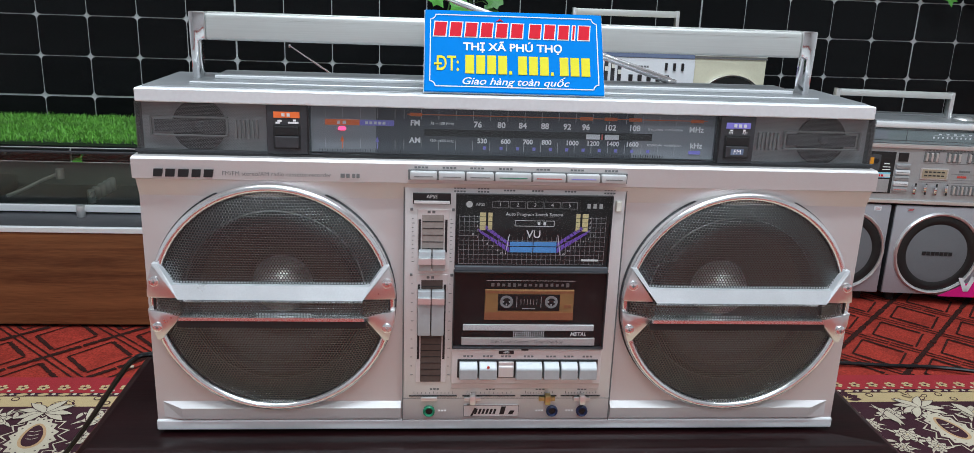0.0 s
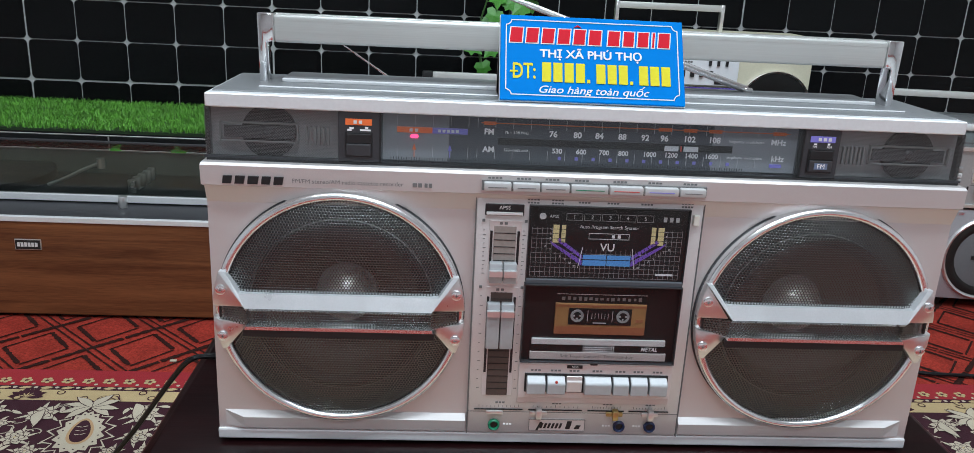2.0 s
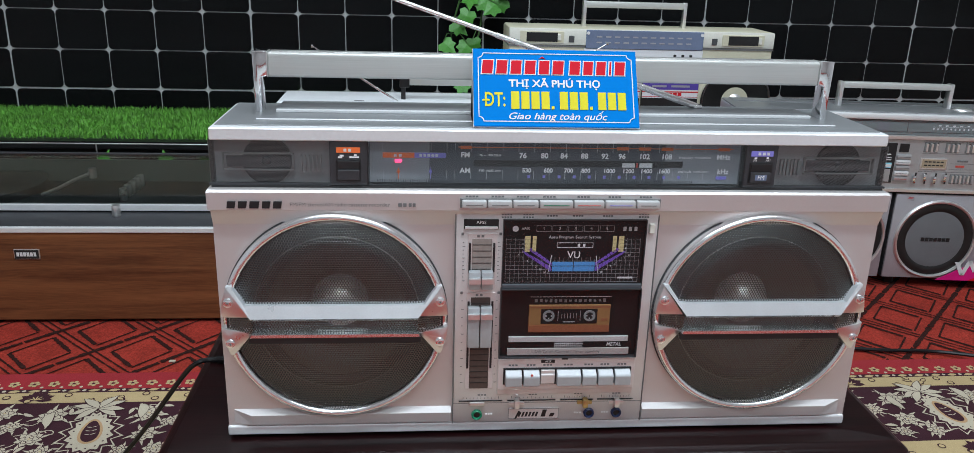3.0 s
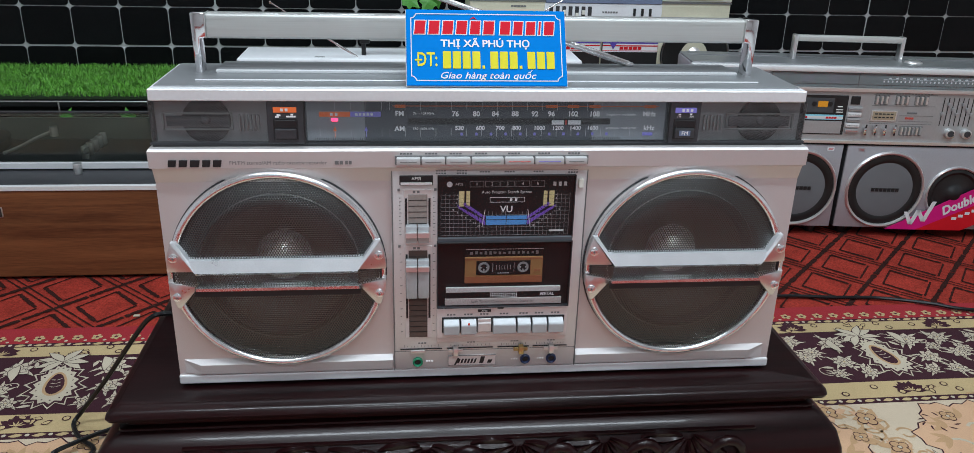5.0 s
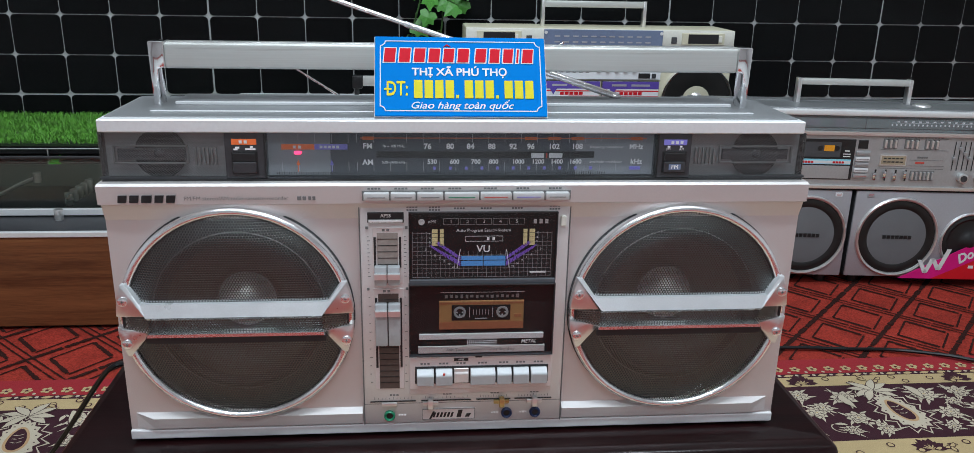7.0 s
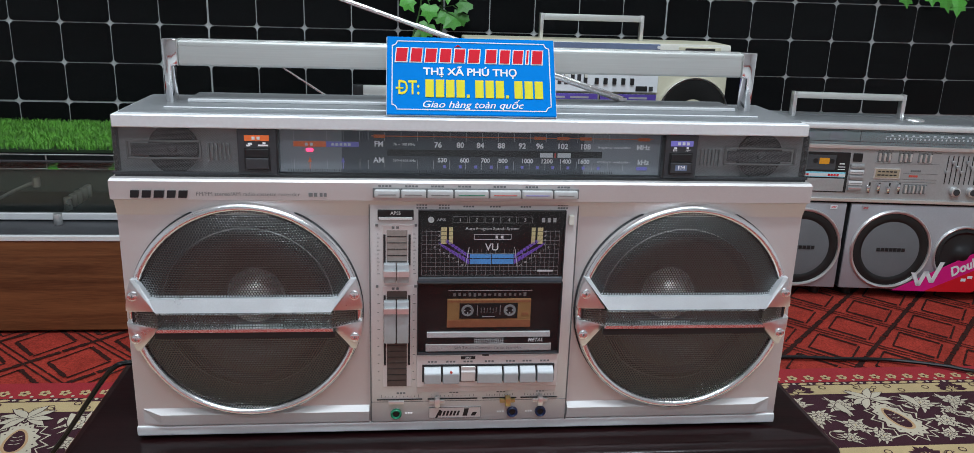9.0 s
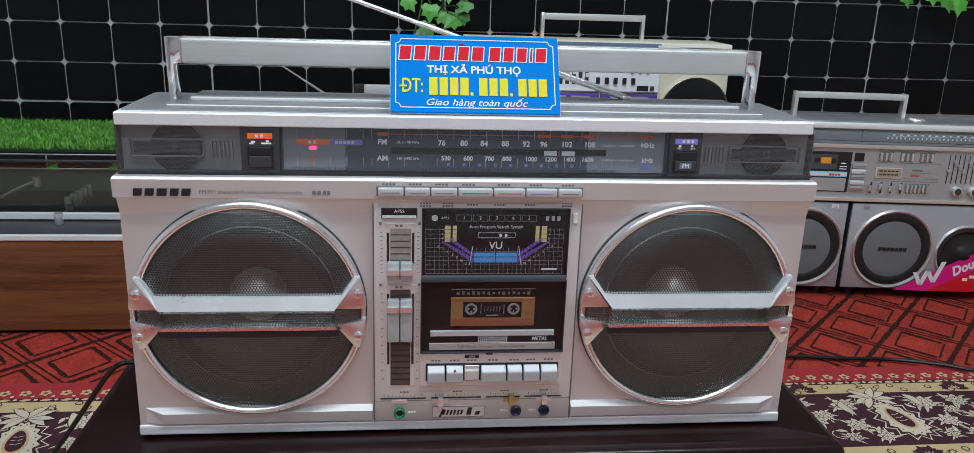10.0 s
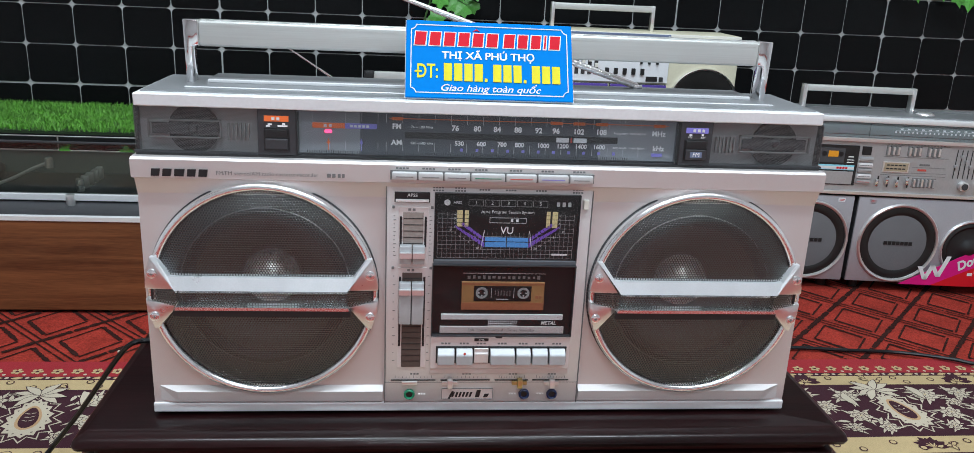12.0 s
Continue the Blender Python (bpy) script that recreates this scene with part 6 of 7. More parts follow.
# ---- ivy ----
leaf_out = [(0, 0), (0.30, -0.10), (0.52, 0.12), (0.40, 0.34), (0.46, 0.58), (0.20, 0.62), (0, 1.0), (-0.20, 0.62), (-0.46, 0.58), (-0.40, 0.34), (-0.52, 0.12), (-0.30, -0.10)]
bm = bmesh.new()
c = bm.verts.new((0, 0.35, 0.06))
vs = [bm.verts.new((x, y, -0.10 * abs(x) + 0.04 * math.sin(5 * y))) for x, y in leaf_out]
for i in range(len(vs)):
    bm.faces.new((c, vs[i], vs[(i + 1) % len(vs)]))
leaf_me = bpy.data.meshes.new("leaf")
bm.to_mesh(leaf_me)
bm.free()
leaf_me.materials.append(LEAF)


def ivy(label, path, leaves):
    """A trailing stem with lobed leaves of its own kind, each on a short stalk."""
    top = path[0]
    plant = thing("ivy", label, "plant", Matrix.Translation(top))
    o = Vector(top)
    part("stem", tube(bmesh.new(), [p - o for p in smooth_path(path, 6)], 0.0022, 6), STEM, plant, smooth=True)
    for x, y, z, s, turn in leaves:
        p = Vector((x, y, z)) - o
        near = min((q - o for q in smooth_path(path, 6)), key=lambda q: (q - p - Vector((0, 0, 0.02))).length)
        part("stalk", tube(bmesh.new(), [near, (near + p) / 2 + Vector((0, -0.006, 0.012)), p], 0.0013, 5), STEM, plant)
        lf = new("leaf", leaf_me)
        lf.parent = plant
        lf.matrix_basis = Matrix.Translation(p) @ pose(0, 0, 0, 72 + rnd.uniform(-18, 18), rnd.uniform(-25, 25), 0) @ pose(0, 0, 0, 0, 0, 180 + turn) @ Matrix.Diagonal((s, s, s, 1))
    return plant


ivy("green ivy trailing down in front of the black panels", [(-0.01, 1.405, 0.78), (-0.03, 1.395, 0.55), (-0.02, 1.385, 0.38), (-0.045, 1.385, 0.26), (-0.03, 1.385, 0.17)],
    [(-0.060, 1.37, 0.375, 0.040, 20), (0.000, 1.365, 0.362, 0.046, -15), (0.064, 1.37, 0.335, 0.046, -30), (0.092, 1.37, 0.372, 0.042, -50), (-0.066, 1.37, 0.240, 0.044, 40),
     (-0.003, 1.36, 0.318, 0.044, -10), (-0.004, 1.37, 0.238, 0.044, -20), (-0.034, 1.36, 0.195, 0.040, 10), (0.030, 1.37, 0.400, 0.045, -60), (-0.040, 1.37, 0.440, 0.048, 30), (0.020, 1.37, 0.470, 0.046, -20), (-0.075, 1.375, 0.500, 0.046, 60), (-0.039, 1.372, 0.288, 0.046, 55), (-0.011, 1.372, 0.142, 0.042, -25)])
ivy("second ivy strand hanging beside the first on the panels", [(0.05, 1.405, 0.76), (0.035, 1.395, 0.56), (0.030, 1.388, 0.40), (0.028, 1.388, 0.285), (0.012, 1.388, 0.225)],
    [(0.082, 1.372, 0.345, 0.044, -35), (0.020, 1.370, 0.345, 0.040, 35), (0.046, 1.372, 0.405, 0.046, -20), (0.008, 1.370, 0.250, 0.040, 15), (0.070, 1.374, 0.455, 0.044, -45)])
ivy("green ivy trailing down in front of the black panels", [(1.15, 1.405, 0.72), (1.20, 1.395, 0.52), (1.26, 1.39, 0.44), (1.33, 1.39, 0.425), (1.40, 1.39, 0.43)],
    [(1.216, 1.375, 0.425, 0.045, 10), (1.290, 1.375, 0.432, 0.042, -15), (1.326, 1.375, 0.420, 0.046, 20), (1.365, 1.375, 0.415, 0.048, -25), (1.180, 1.38, 0.450, 0.042, 50), (1.400, 1.38, 0.440, 0.045, -40)])
for x, y, z in ((-0.93, 1.045, 0.012), (-0.80, 1.045, 0.008), (-0.66, 1.045, 0.010), (-0.58, 1.045, 0.014)):
    lf = new("fallen_leaf", leaf_me)
    lf.matrix_basis = Matrix.Translation((x, y, -0.009 + 0.012)) @ pose(0, 0, 0, 58, 10, rnd.uniform(0, 360)) @ Matrix.Diagonal((0.04, 0.04, 0.04, 1))
    tagged(lf, "loose green ivy leaf behind the record player", "leaf", "loose ivy leaves")

# ---- silver boombox stack: deck on two speaker boxes ----
ST = pose(0.83, 0.81, FLOOR, 0, 0, -5.5)


def speaker_box(side, label):
    """A wide speaker box with a big grey-centred cone and a small cone; side -1 is the mirrored one."""
    sp = thing("speaker_box", label, "speaker", ST, "pair of silver speaker boxes")
    x0, x1 = (0.0035, 0.37) if side > 0 else (-0.37, -0.0035)
    part("cabinet", a_box(x0, x1, 0.004, 0.20, G - 0.163, G + 0.019, 0.003), DARK, sp, smooth=True)
    part("front_panel", a_box(x0 + 0.001, x1 - 0.001, 0.0, 0.006, G - 0.162, G + 0.018, 0.002), SPKSILVER, sp, "silver front", smooth=True)
    for fx in (x0 + 0.03, x1 - 0.03):
        for fy in (0.03, 0.17):
            part("foot", cyl(bmesh.new(), (fx, fy, 0.010), 0.010, 0.0205, "z", 16), RUBBER, sp)
    for u, z, R, big in ((side * 0.097 if side > 0 else -0.0885, G - 0.076, 0.083, True), (side * 0.245, G - 0.082, 0.060, False)):
        wf = part("woofer" if big else "mid_driver", lathe(bmesh.new(), [(R * 0.93, -0.002), (R * 0.80, -0.0045), (R * 0.70, -0.0012)], (u, 0.0, z), "y", 56), RUBBER, sp, "black rubber cone rim", smooth=True)
        part("ring", lathe(bmesh.new(), [(R * 0.91, 0.0), (R * 0.93, -0.005), (R * 0.97, -0.006), (R, -0.003), (R, 0.003)], (u, 0.0, z), "y", 64), ALU, wf, "thin chrome ring", smooth=True)
        if big:
            part("centre", lathe(bmesh.new(), [(0.0, -0.0022), (R * 0.60, -0.0018), (R * 0.66, -0.0012), (R * 0.72, -0.0005)], (u, -0.001, z), "y", 48), CONECLOTH, wf, "flat grey cone", smooth=True)
            part("name_bars", bars([(u - 0.029 + k * 0.0085, u - 0.0220 + k * 0.0085, z - 0.0034, z + 0.0040) for k in range(7)], -0.0042, -0.0031), BLACK, wf)
        else:
            part("centre", lathe(bmesh.new(), [(0.0, -0.010), (R * 0.16, -0.009), (R * 0.28, -0.0045), (R * 0.40, -0.0012), (R * 0.72, -0.0018)], (u, 0.0, z), "y", 48), BLACK, wf, "glossy black dome", smooth=True)
    return sp, x0


left_box, _ = speaker_box(-1, "silver speaker box with a grey cone, under the cassette deck")
right_box, _ = speaker_box(1, "silver speaker box with grey cone and a pink sticker")
for u in (-0.031, 0.033):
    part("paper_tag", a_box(u - 0.007, u + 0.007, -0.0012, 0.0, G + 0.006, G + 0.014), SPKSILVER if u > 0 else WHITEPL, left_box if u < 0 else right_box)
    part("tag_bars", bars([(u - 0.005, u + 0.004, G + 0.0085, G + 0.0092), (u - 0.004, u + 0.005, G + 0.0108, G + 0.0115)], -0.0016, -0.0011), STRED, left_box if u < 0 else right_box, kind="stuff")
st = part("pink_sticker", prism(bmesh.new(), [(0.112, G - 0.162), (0.178, G - 0.162), (0.3695, G - 0.066), (0.3695, G - 0.022)], -0.0074, -0.0062), PINK, right_box, "slanted pink sticker")
part("red_field", prism(bmesh.new(), [(0.178, G - 0.162), (0.275, G - 0.162), (0.3695, G - 0.112), (0.3695, G - 0.066)], -0.0074, -0.0062), STRED, st, "red half of the sticker")
tilt = math.degrees(math.atan2(0.14, 0.2575))
lettering("sticker_words", "Double Cassette", 0.027, pose(0.302, -0.0078, G - 0.082, 90, 0, 0) @ pose(0, 0, 0, 0, 0, tilt - 1.5), SIGNWHITE, st, bold=0.0010, slant=0.2, width=0.172)
bm = bmesh.new()
for (xa, za), (xb, zb) in zip(((0.150, -0.122), (0.164, -0.150), (0.176, -0.118), (0.190, -0.143)), ((0.164, -0.150), (0.176, -0.118), (0.190, -0.143), (0.206, -0.098))):
    prism(bm, [(xa - 0.0045, G + za), (xa + 0.0045, G + za), (xb + 0.0045, G + zb), (xb - 0.0045, G + zb)], -0.0080, -0.0073)
part("sticker_mark", bm, SIGNWHITE, st)
part("sticker_bars", bars([(0.250 + k * 0.013, 0.260 + k * 0.013, G - 0.138 + k * 0.006, G - 0.132 + k * 0.006) for k in range(6)], -0.0079, -0.0073), SIGNWHITE, st)

deck = thing("cassette_deck", "silver double cassette radio deck with many small switches", "boombox", ST)
DB, DT = G + 0.0235, G + 0.176
part("body", a_box(-0.338, 0.372, 0.004, 0.126, DB, DT + 0.002, 0.003), SPKSILVER, deck, smooth=True)
part("front_panel", a_box(-0.337, 0.371, -0.001, 0.006, DB + 0.001, G + 0.133, 0.001), DECKSILVER, deck, "silver control front")
part("bottom_trim", a_box(-0.338, 0.372, -0.005, 0.004, DB - 0.001, DB + 0.006, 0.001), ALU, deck)
part("ledge", a_box(-0.338, 0.372, -0.006, 0.004, G + 0.130, G + 0.138, 0.001), ALU, deck)
dl = part("dial_strip", a_box(-0.175, 0.371, 0.0005, 0.006, G + 0.139, G + 0.167), GLASSGREY, deck, "smoked tuning dial")
part("dial_window", a_box(-0.177, 0.371, -0.0015, -0.0005, G + 0.138, G + 0.168), SMOKE, deck).visible_shadow = False
part("dial_marks", bars([(0.05 + k * 0.0085, 0.0525 + k * 0.0085, G + 0.150, G + 0.1535) for k in range(34)] + [(0.06 + k * 0.014, 0.065 + k * 0.014, G + 0.157, G + 0.1595) for k in range(20)] + [(0.05, 0.37, G + 0.1555, G + 0.1559)], -0.0002, 0.0006), WHITE, dl, kind="stuff")
part("dial_end", bars([(-0.06, -0.035, G + 0.146, G + 0.162), (-0.115, -0.090, G + 0.148, G + 0.160)], -0.0002, 0.0006), DIAL2, dl)
part("dial_line", bars([(-0.13, 0.37, G + 0.1440, G + 0.1444), (-0.13, 0.37, G + 0.1640, G + 0.1644), (0.0, 0.0006, G + 0.141, G + 0.166), (0.255, 0.2556, G + 0.141, G + 0.166)], -0.0002, 0.0006), BLACK, dl)
part("front_lip", a_box(-0.339, 0.373, -0.004, 0.010, G + 0.168, G + 0.179, 0.002), LIP, deck, smooth=True)
part("top_plate", a_box(-0.336, 0.370, 0.010, 0.125, G + 0.178, G + 0.181, 0.001), TOPGREY, deck, "grey top")
part("top_step", a_box(-0.322, 0.356, 0.090, 0.123, G + 0.181, G + 0.1825, 0.0006), TOPGREY, deck)
hb = part("handle_bar", a_box(-0.110, 0.105, 0.066, 0.082, G + 0.217, G + 0.229, 0.002), BARGREY, deck, "grey carrying bar", smooth=True)
for u in (-0.113, 0.108):
    part("handle_leg", a_box(u - 0.004, u + 0.004, 0.066, 0.084, G + 0.180, G + 0.230, 0.0015), ALU, deck, smooth=True)
part("top_button", lathe(bmesh.new(), [(0.0, 0.003), (0.012, 0.0026), (0.017, 0.0), (0.018, -0.002)], (0.130, 0.055, G + 0.183), "z", 24), ALU, deck, "pale round top button", smooth=True)
for w0, w1 in ((-0.127, -0.014), (-0.262, -0.149)):
    cw = part("cassette_window", a_box(w0, w1, -0.0025, 0.002, G + 0.041, G + 0.122, 0.0006), BLACK, deck, "cassette window with a tape behind")
    tp = part("tape", a_box(w0 + 0.003, w1 - 0.028, -0.0032, -0.002, G + 0.086, G + 0.116, 0.0004), SPKGREY, cw)
    part("tape_label", a_box(w0 + 0.052, w0 + 0.072, -0.0036, -0.003, G + 0.098, G + 0.110), AMBER, tp)
    for u in (w0 + 0.044, w0 + 0.077):
        part("tape_hub", cyl(bmesh.new(), (u, -0.0035, G + 0.104), 0.005, 0.0008, "y", 16), BLACK, tp)
    part("strip_label", a_box(w0, w1 - 0.006, -0.0038, -0.0024, G + 0.072, G + 0.082), CYAN, cw, "cyan film strip")
    part("strip_line", a_box(w0, w1 - 0.006, -0.0041, -0.0037, G + 0.0735, G + 0.0790), SIGNWHITE, cw)
    part("strip_bars", bars([(w0 + q + k * 0.0058, w0 + q + k * 0.0058 + 0.0044, G + 0.0742, G + 0.0783) for q in (0.012, 0.072) for k in range(4)], -0.0044, -0.0040), STRED, cw, kind="stuff")
    part("lower_panel", a_box(w0 + 0.001, w1 - 0.006, -0.0036, -0.0024, G + 0.043, G + 0.069, 0.0005), DECKSILVER, cw)
    part("print_bars", bars([(w1 - 0.022, w1 - 0.008, G + 0.092, G + 0.0935), (w1 - 0.020, w1 - 0.010, G + 0.098, G + 0.100), (w1 - 0.022, w1 - 0.008, G + 0.087, G + 0.0885)], -0.0030, -0.0024), WHITE, cw, kind="stuff")
part("black_square", a_box(-0.0085, 0.010, -0.003, 0.0, G + 0.104, G + 0.121, 0.0006), BLACK, deck)
for k in range(5):
    kb = part("tape_button", a_box(-0.0115, 0.0160, -0.006, 0.0, G + 0.046 + k * 0.0112, G + 0.0545 + k * 0.0112, 0.001), LIP if k % 2 else DECKSILVER, deck, "small silver push button", smooth=True)
    part("button_line", a_box(-0.0095, 0.0140, -0.0063, -0.0058, G + 0.0495 + k * 0.0112, G + 0.0504 + k * 0.0112), (REDPRINT if k == 0 else GREYPRINT), kb)
part("switch_recess", a_box(0.1005, 0.1485, -0.0014, 0.0, G + 0.0420, G + 0.0620, 0.0003), GREYPRINT, deck, "dark recess behind the toggles")
for u0, n in ((0.041, 3), (0.083, 3), (0.122, 3)):
    part("switch_recess", a_box(u0 - 0.0020, u0 + 0.0262, -0.0014, 0.0, G + 0.1052, G + 0.1248, 0.0003), GREYPRINT, deck, "dark recess behind the toggles")
    for k in range(n):
        sw = part("toggle", a_box(u0 + k * 0.0095, u0 + k * 0.0095 + 0.0045, -0.006, 0.0, G + 0.107, G + 0.123, 0.0006), ALU, deck, "slim silver toggle")
        part("toggle_slot", a_box(u0 + k * 0.0095 + 0.0050, u0 + k * 0.0095 + 0.0068, -0.0018, 0.0, G + 0.106, G + 0.124), BLACK, sw)
mt = part("level_meter", a_box(0.037, 0.090, -0.003, 0.0, G + 0.071, G + 0.093, 0.0006), ALU, deck, "framed amber level meter")
part("meter_face", a_box(0.040, 0.087, -0.0036, -0.0028, G + 0.074, G + 0.091), METERFACE, mt)
part("meter_bars", bars([(0.044 + k * 0.008, 0.050 + k * 0.008, z, z + 0.0025) for k in range(5) for z in (G + 0.078, G + 0.085)], -0.0040, -0.0035), BLACK, mt)
for k in range(4):
    lv = part("lever", a_box(0.025 + k * 0.020, 0.0305 + k * 0.020, -0.010, 0.0, G + 0.044 + 0.004 * (k % 2), G + 0.058 + 0.004 * (k % 2), 0.001), CHROME, deck, "small chrome lever", smooth=True)
    part("lever_slot", a_box(0.0315 + k * 0.020, 0.0345 + k * 0.020, -0.0018, 0.0, G + 0.041, G + 0.063), BLACK, lv)
for k in range(6):
    part("toggle", a_box(0.103 + k * 0.0078, 0.1070 + k * 0.0078, -0.006, 0.0, G + 0.044, G + 0.060, 0.0006), DECKSILVER if k % 2 else ALU, deck, "slim silver toggle")
part("maker_bars", bars([(0.110 + k * 0.0042, 0.1135 + k * 0.0042, G + 0.087, G + 0.0905) for k in range(5)], -0.0018, -0.0008), GREYPRINT, deck)
part("maker_bars", bars([(0.108 + k * 0.0036, 0.111 + k * 0.0036, G + 0.076, G + 0.080) for k in range(5)], -0.0018, -0.0008), REDPRINT, deck)
part("fine_lines", bars([(0.096, 0.165, G + z, G + z + 0.0006) for z in (0.083, 0.0715)] + [(0.036, 0.165, G + z, G + z + 0.0008) for z in (0.1255, 0.1025, 0.0655)] + [(0.040 + k * 0.0065, 0.0435 + k * 0.0065, G + 0.1272, G + 0.1286) for k in range(18)], -0.0016, -0.0008), GREYPRINT, deck, kind="stuff")
for k in range(7):
    sl = part("fader", a_box(0.180 + k * 0.0098, 0.1815 + k * 0.0098, -0.0018, 0.0, G + 0.064, G + 0.122), BLACK, deck, "black fader slot")
    zk = G + 0.086 + 0.010 * ((k * 5) % 3)
    part("fader_cap", a_box(0.178 + k * 0.0098, 0.1835 + k * 0.0098, -0.007, -0.001, zk, zk + 0.006, 0.0008), DECKSILVER, sl)
for u in (0.203, 0.237, 0.275):
    kn = part("dial_knob", cyl(bmesh.new(), (u, -0.006, G + 0.050), 0.0095, 0.012, "y", 28, bevel=0.001), ALU, deck, "round silver knob", smooth=True)
    part("knob_face", cyl(bmesh.new(), (u, -0.0125, G + 0.050), 0.0065, 0.001, "y", 24), DARK, kn)

# ---- cream boombox at the back, on a low dark stand ----
stand = part("low_stand", a_box(0.05, 0.69, 1.09, 1.36, FLOOR, -0.002, 0.004), ROSEWOOD, None, "plain dark low stand under the cream boombox")
tagged(stand, category="stand")
cr = thing("cream_boombox", "cream radio cassette recorder with a blue dial strip", "boombox", Matrix.Translation((0.3655, 1.10, -0.002)))
HWD = 0.2965
part("cabinet", a_box(-HWD, HWD, 0.002, 0.130, 0.0, 0.305, 0.004), CREAM, cr, smooth=True)
part("top_section", a_box(-HWD, HWD, -0.002, 0.006, 0.270, 0.3045, 0.002), CREAMW, cr, smooth=True)
part("section_groove", a_box(-HWD - 0.0005, HWD + 0.0005, -0.0005, 0.1, 0.2655, 0.2690), GREYPRINT, cr)
dl = part("dial_strip", a_box(-0.128, 0.134, -0.005, 0.002, 0.2640, 0.3035, 0.001), BLUEFILM, cr, "blue tuning dial film")
part("dial_print", bars([(-0.105 + k * 0.020, -0.093 + k * 0.020, z, z + 0.003) for k in range(11) for z in (0.276, 0.288)], -0.0055, -0.0049), SPKSILVER, dl, kind="stuff")
for x in (-0.124, 0.130):
    part("corner_screw", cyl(bmesh.new(), (x, -0.0058, 0.297), 0.0035, 0.002, "y", 14), LIP, dl)
for s in (-1, 1):
    x = s * 0.225
    hs = part("side_slot", a_box(x - 0.048, x + 0.048, -0.0045, 0.0, 0.274, 0.299, 0.001), CREAM, cr, "framed dark slot")
    part("slot_dark", a_box(x - 0.034, x + 0.034, -0.0055, -0.004, 0.2765, 0.2965, 0.0006), BLACK, hs)
    part("slot_slider", a_box(x + 0.034, x + 0.041, -0.008, -0.004, 0.280, 0.293, 0.0008), CREAMW, hs)
    part("small_switch", a_box(s * 0.160 - 0.006, s * 0.160 + 0.006, -0.0045, 0.0, 0.276, 0.290, 0.0008), SPKGREY, cr)
pan = part("control_panel", a_box(-0.130, 0.136, -0.003, 0.004, 0.197, 0.2635, 0.001), WHITEPL, cr, "white control panel")
for k in range(7):
    fa = part("fader", a_box(-0.120 + k * 0.0145, -0.1115 + k * 0.0145, -0.0045, -0.002, 0.212, 0.257, 0.0006), DARK, pan)
    part("fader_cap", a_box(-0.119 + k * 0.0145, -0.1125 + k * 0.0145, -0.009, -0.004, 0.228 + 0.006 * (k % 3), 0.237 + 0.006 * (k % 3), 0.0006), CREAMW, fa)
for k in range(5):
    part("toggle", a_box(-0.008 + k * 0.0200, 0.0005 + k * 0.0200, -0.008, -0.002, 0.214, 0.228, 0.0008), BLACK, pan, "small black toggle")
for k in range(3):
    part("upper_toggle", a_box(0.070 + k * 0.018, 0.0755 + k * 0.018, -0.007, -0.002, 0.238, 0.254, 0.0008), BLACK, pan)
part("counter", a_box(0.086, 0.112, -0.0045, -0.002, 0.200, 0.211), BLACK, pan)
part("counter_key", a_box(0.116, 0.125, -0.006, -0.002, 0.2005, 0.2105, 0.0006), DARK, pan)
part("panel_bars", bars([(0.0 + k * 0.006, 0.0045 + k * 0.006, 0.243, 0.247) for k in range(6)], -0.0035, -0.0028), GREYPRINT, pan)
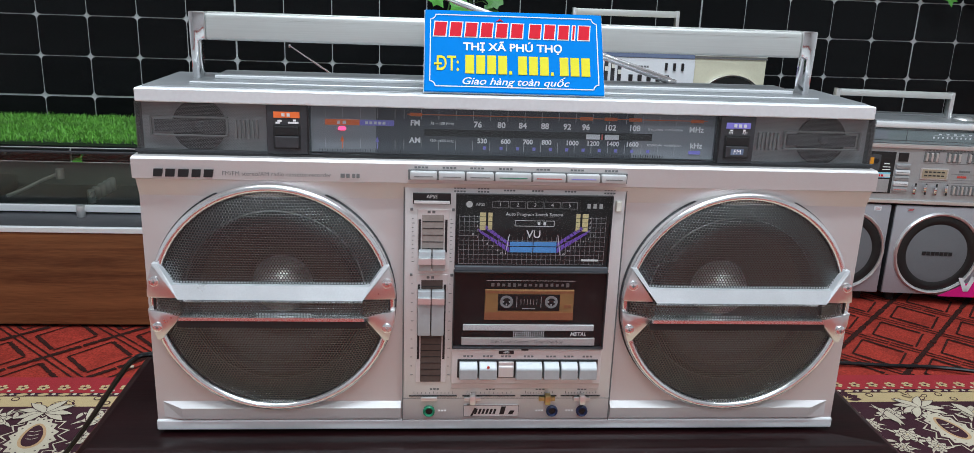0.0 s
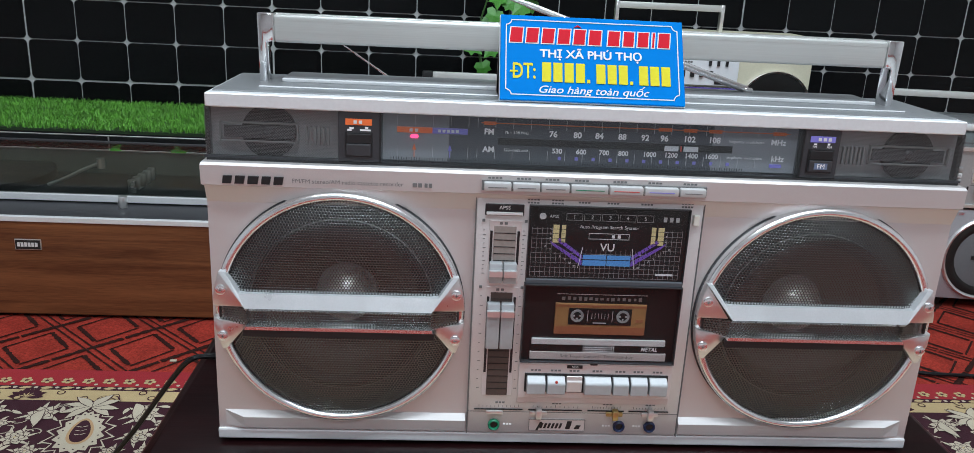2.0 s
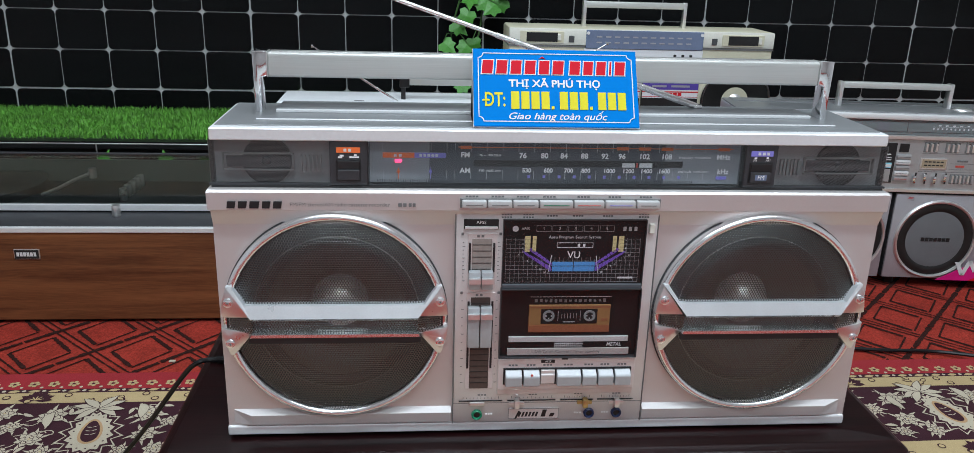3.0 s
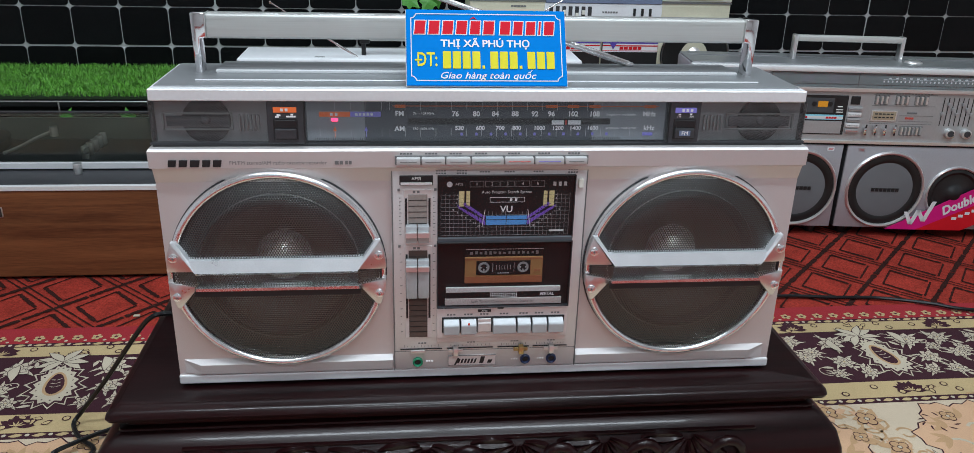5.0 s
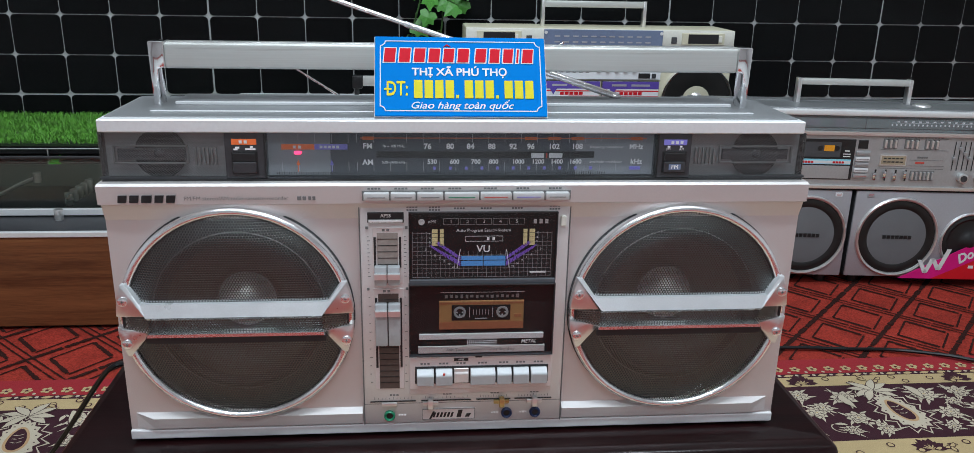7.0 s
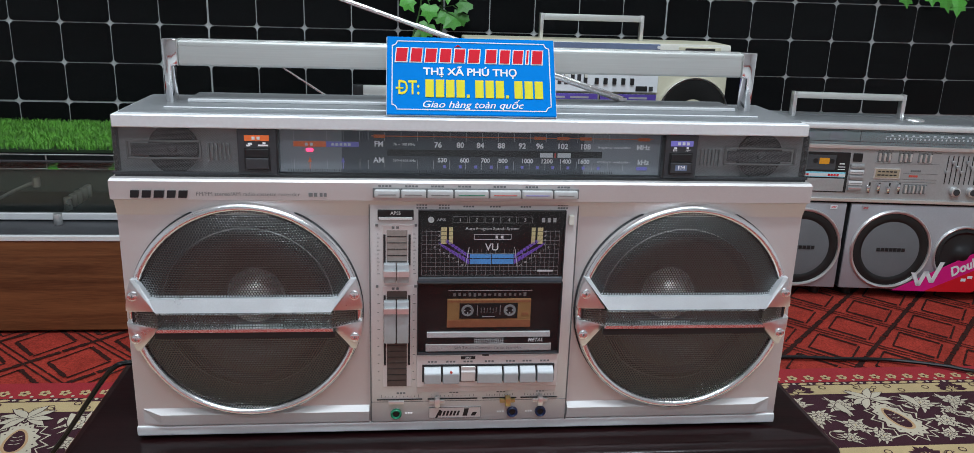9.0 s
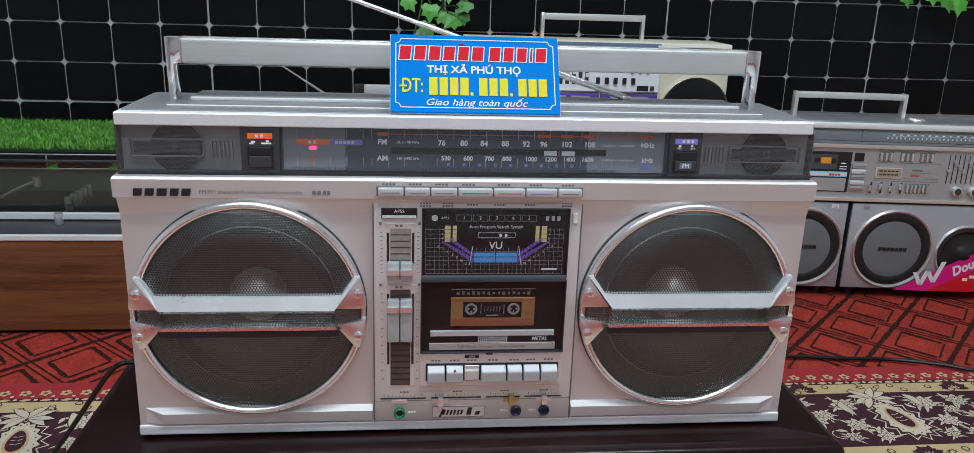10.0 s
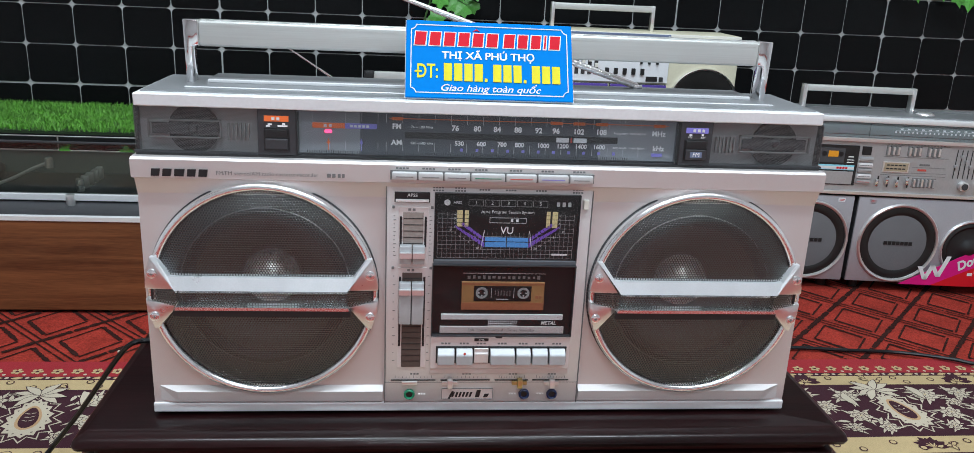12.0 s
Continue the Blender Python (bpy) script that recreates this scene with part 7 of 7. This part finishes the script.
for s in (-1, 1):
    w0, w1 = (-0.128, 0.001) if s < 0 else (0.005, 0.134)
    cw = part("cassette_door", a_box(w0, w1, -0.005, 0.002, 0.085, 0.1940, 0.001), BLACK, cr, "cassette door with its paper film still on")
    fl = part("film_label", a_box(w0 + 0.001, w1 - 0.001, -0.0062, -0.0048, 0.1580, 0.1930), WHITEPL, cw)
    part("film_violet", a_box(w0 + 0.001, w1 - 0.001, -0.0067, -0.0061, 0.1770, 0.1930), LILAC, fl)
    part("film_red", bars([(w0 + 0.001, w1 - 0.001, 0.1710, 0.1735), (w0 + 0.001, w1 - 0.001, 0.1605, 0.1615)], -0.0067, -0.0061), STRED, fl)
    part("film_wedge", prism(bmesh.new(), [(w0 + 0.016, 0.1790), (w0 + 0.034, 0.1790), (w0 + 0.025, 0.1640)], -0.0070, -0.0064), LILAC, fl)
    part("film_bars", bars([(w0 + 0.040 + k * 0.0105, w0 + 0.0485 + k * 0.0105, 0.1635, 0.1700) for k in range(5)], -0.0070, -0.0064), STRED, fl)
    part("film_print", bars([(w0 + 0.022, w0 + 0.055, 0.1825, 0.1870), (w0 + 0.066, w0 + 0.108, 0.1825, 0.1870)], -0.0071, -0.0066), SPKSILVER, fl)
    cx = s * 0.2225
    wf = part("woofer", lathe(bmesh.new(), [(0.0, 0.010), (0.020, 0.004), (0.060, -0.003), (0.076, -0.004)], (cx, 0.0, 0.152), "y", 56), SURROUND, cr, "dark speaker behind a grille", smooth=True)
    part("ring", lathe(bmesh.new(), [(0.076, 0.002), (0.077, -0.006), (0.080, -0.007), (0.082, -0.003), (0.082, 0.003)], (cx, 0.0, 0.152), "y", 64), CHROME, wf, "chrome ring", smooth=True)
    part("dust_cap", lathe(bmesh.new(), [(0.0, -0.010), (0.010, -0.008), (0.017, 0.0)], (cx, 0.001, 0.152), "y", 24), DUSTCAP, wf, smooth=True)
part("handle_bar", a_box(-0.118, 0.106, 0.066, 0.080, 0.346, 0.360, 0.002), BARGREY, cr, "dull grey carrying bar", smooth=True)
for x in (-0.121, 0.109):
    part("handle_leg", a_box(x - 0.004, x + 0.004, 0.066, 0.082, 0.303, 0.361, 0.0015), ALU, cr, smooth=True)
part("maker_bars", bars([(-0.205 + k * 0.007, -0.199 + k * 0.007, 0.2535, 0.2570) for k in range(5)], 0.0008, 0.0022), GREYPRINT, cr)

# ---- white-topped portable radio between the two ----
wr = thing("white_radio", "white-topped portable radio with a grey carrying bar and two aerials", "radio", Matrix.Translation((-0.055, 0.995, FLOOR)))
part("cabinet", a_box(-0.350, 0.345, -0.060, 0.065, 0.0, G + 0.150, 0.004), SPKSILVER, wr, smooth=True)
part("top_shell", a_box(-0.352, 0.347, -0.064, 0.068, G + 0.148, G + 0.166, 0.006, 3), WHITEPL, wr, "white rounded top shell", smooth=True)
part("top_slot", bars([(-0.20, -0.18, G + 0.1655, G + 0.1665), (0.05, 0.07, G + 0.1655, G + 0.1665)], -0.05, -0.044), GREYPRINT, wr)
part("handle_bar", a_box(-0.090, 0.200, -0.024, -0.010, G + 0.195, G + 0.2145, 0.002), BARGREY, wr, "grey carrying bar", smooth=True)
for x in (-0.100, 0.208):
    part("handle_hinge", a_box(x - 0.010, x + 0.010, -0.026, -0.008, G + 0.190, G + 0.2155, 0.002), BLACK, wr, "black handle hinge", smooth=True)
    part("handle_leg", a_box(x - 0.007, x + 0.002, -0.024, -0.010, G + 0.164, G + 0.195, 0.001), BLACK, wr)
aerial(wr, (-0.115, -0.045, G + 0.166), (-0.272, -0.105, G + 0.279), 0.0026)
aerial(wr, (0.105, -0.045, G + 0.166), (0.316, -0.005, G + 0.284), 0.0026)
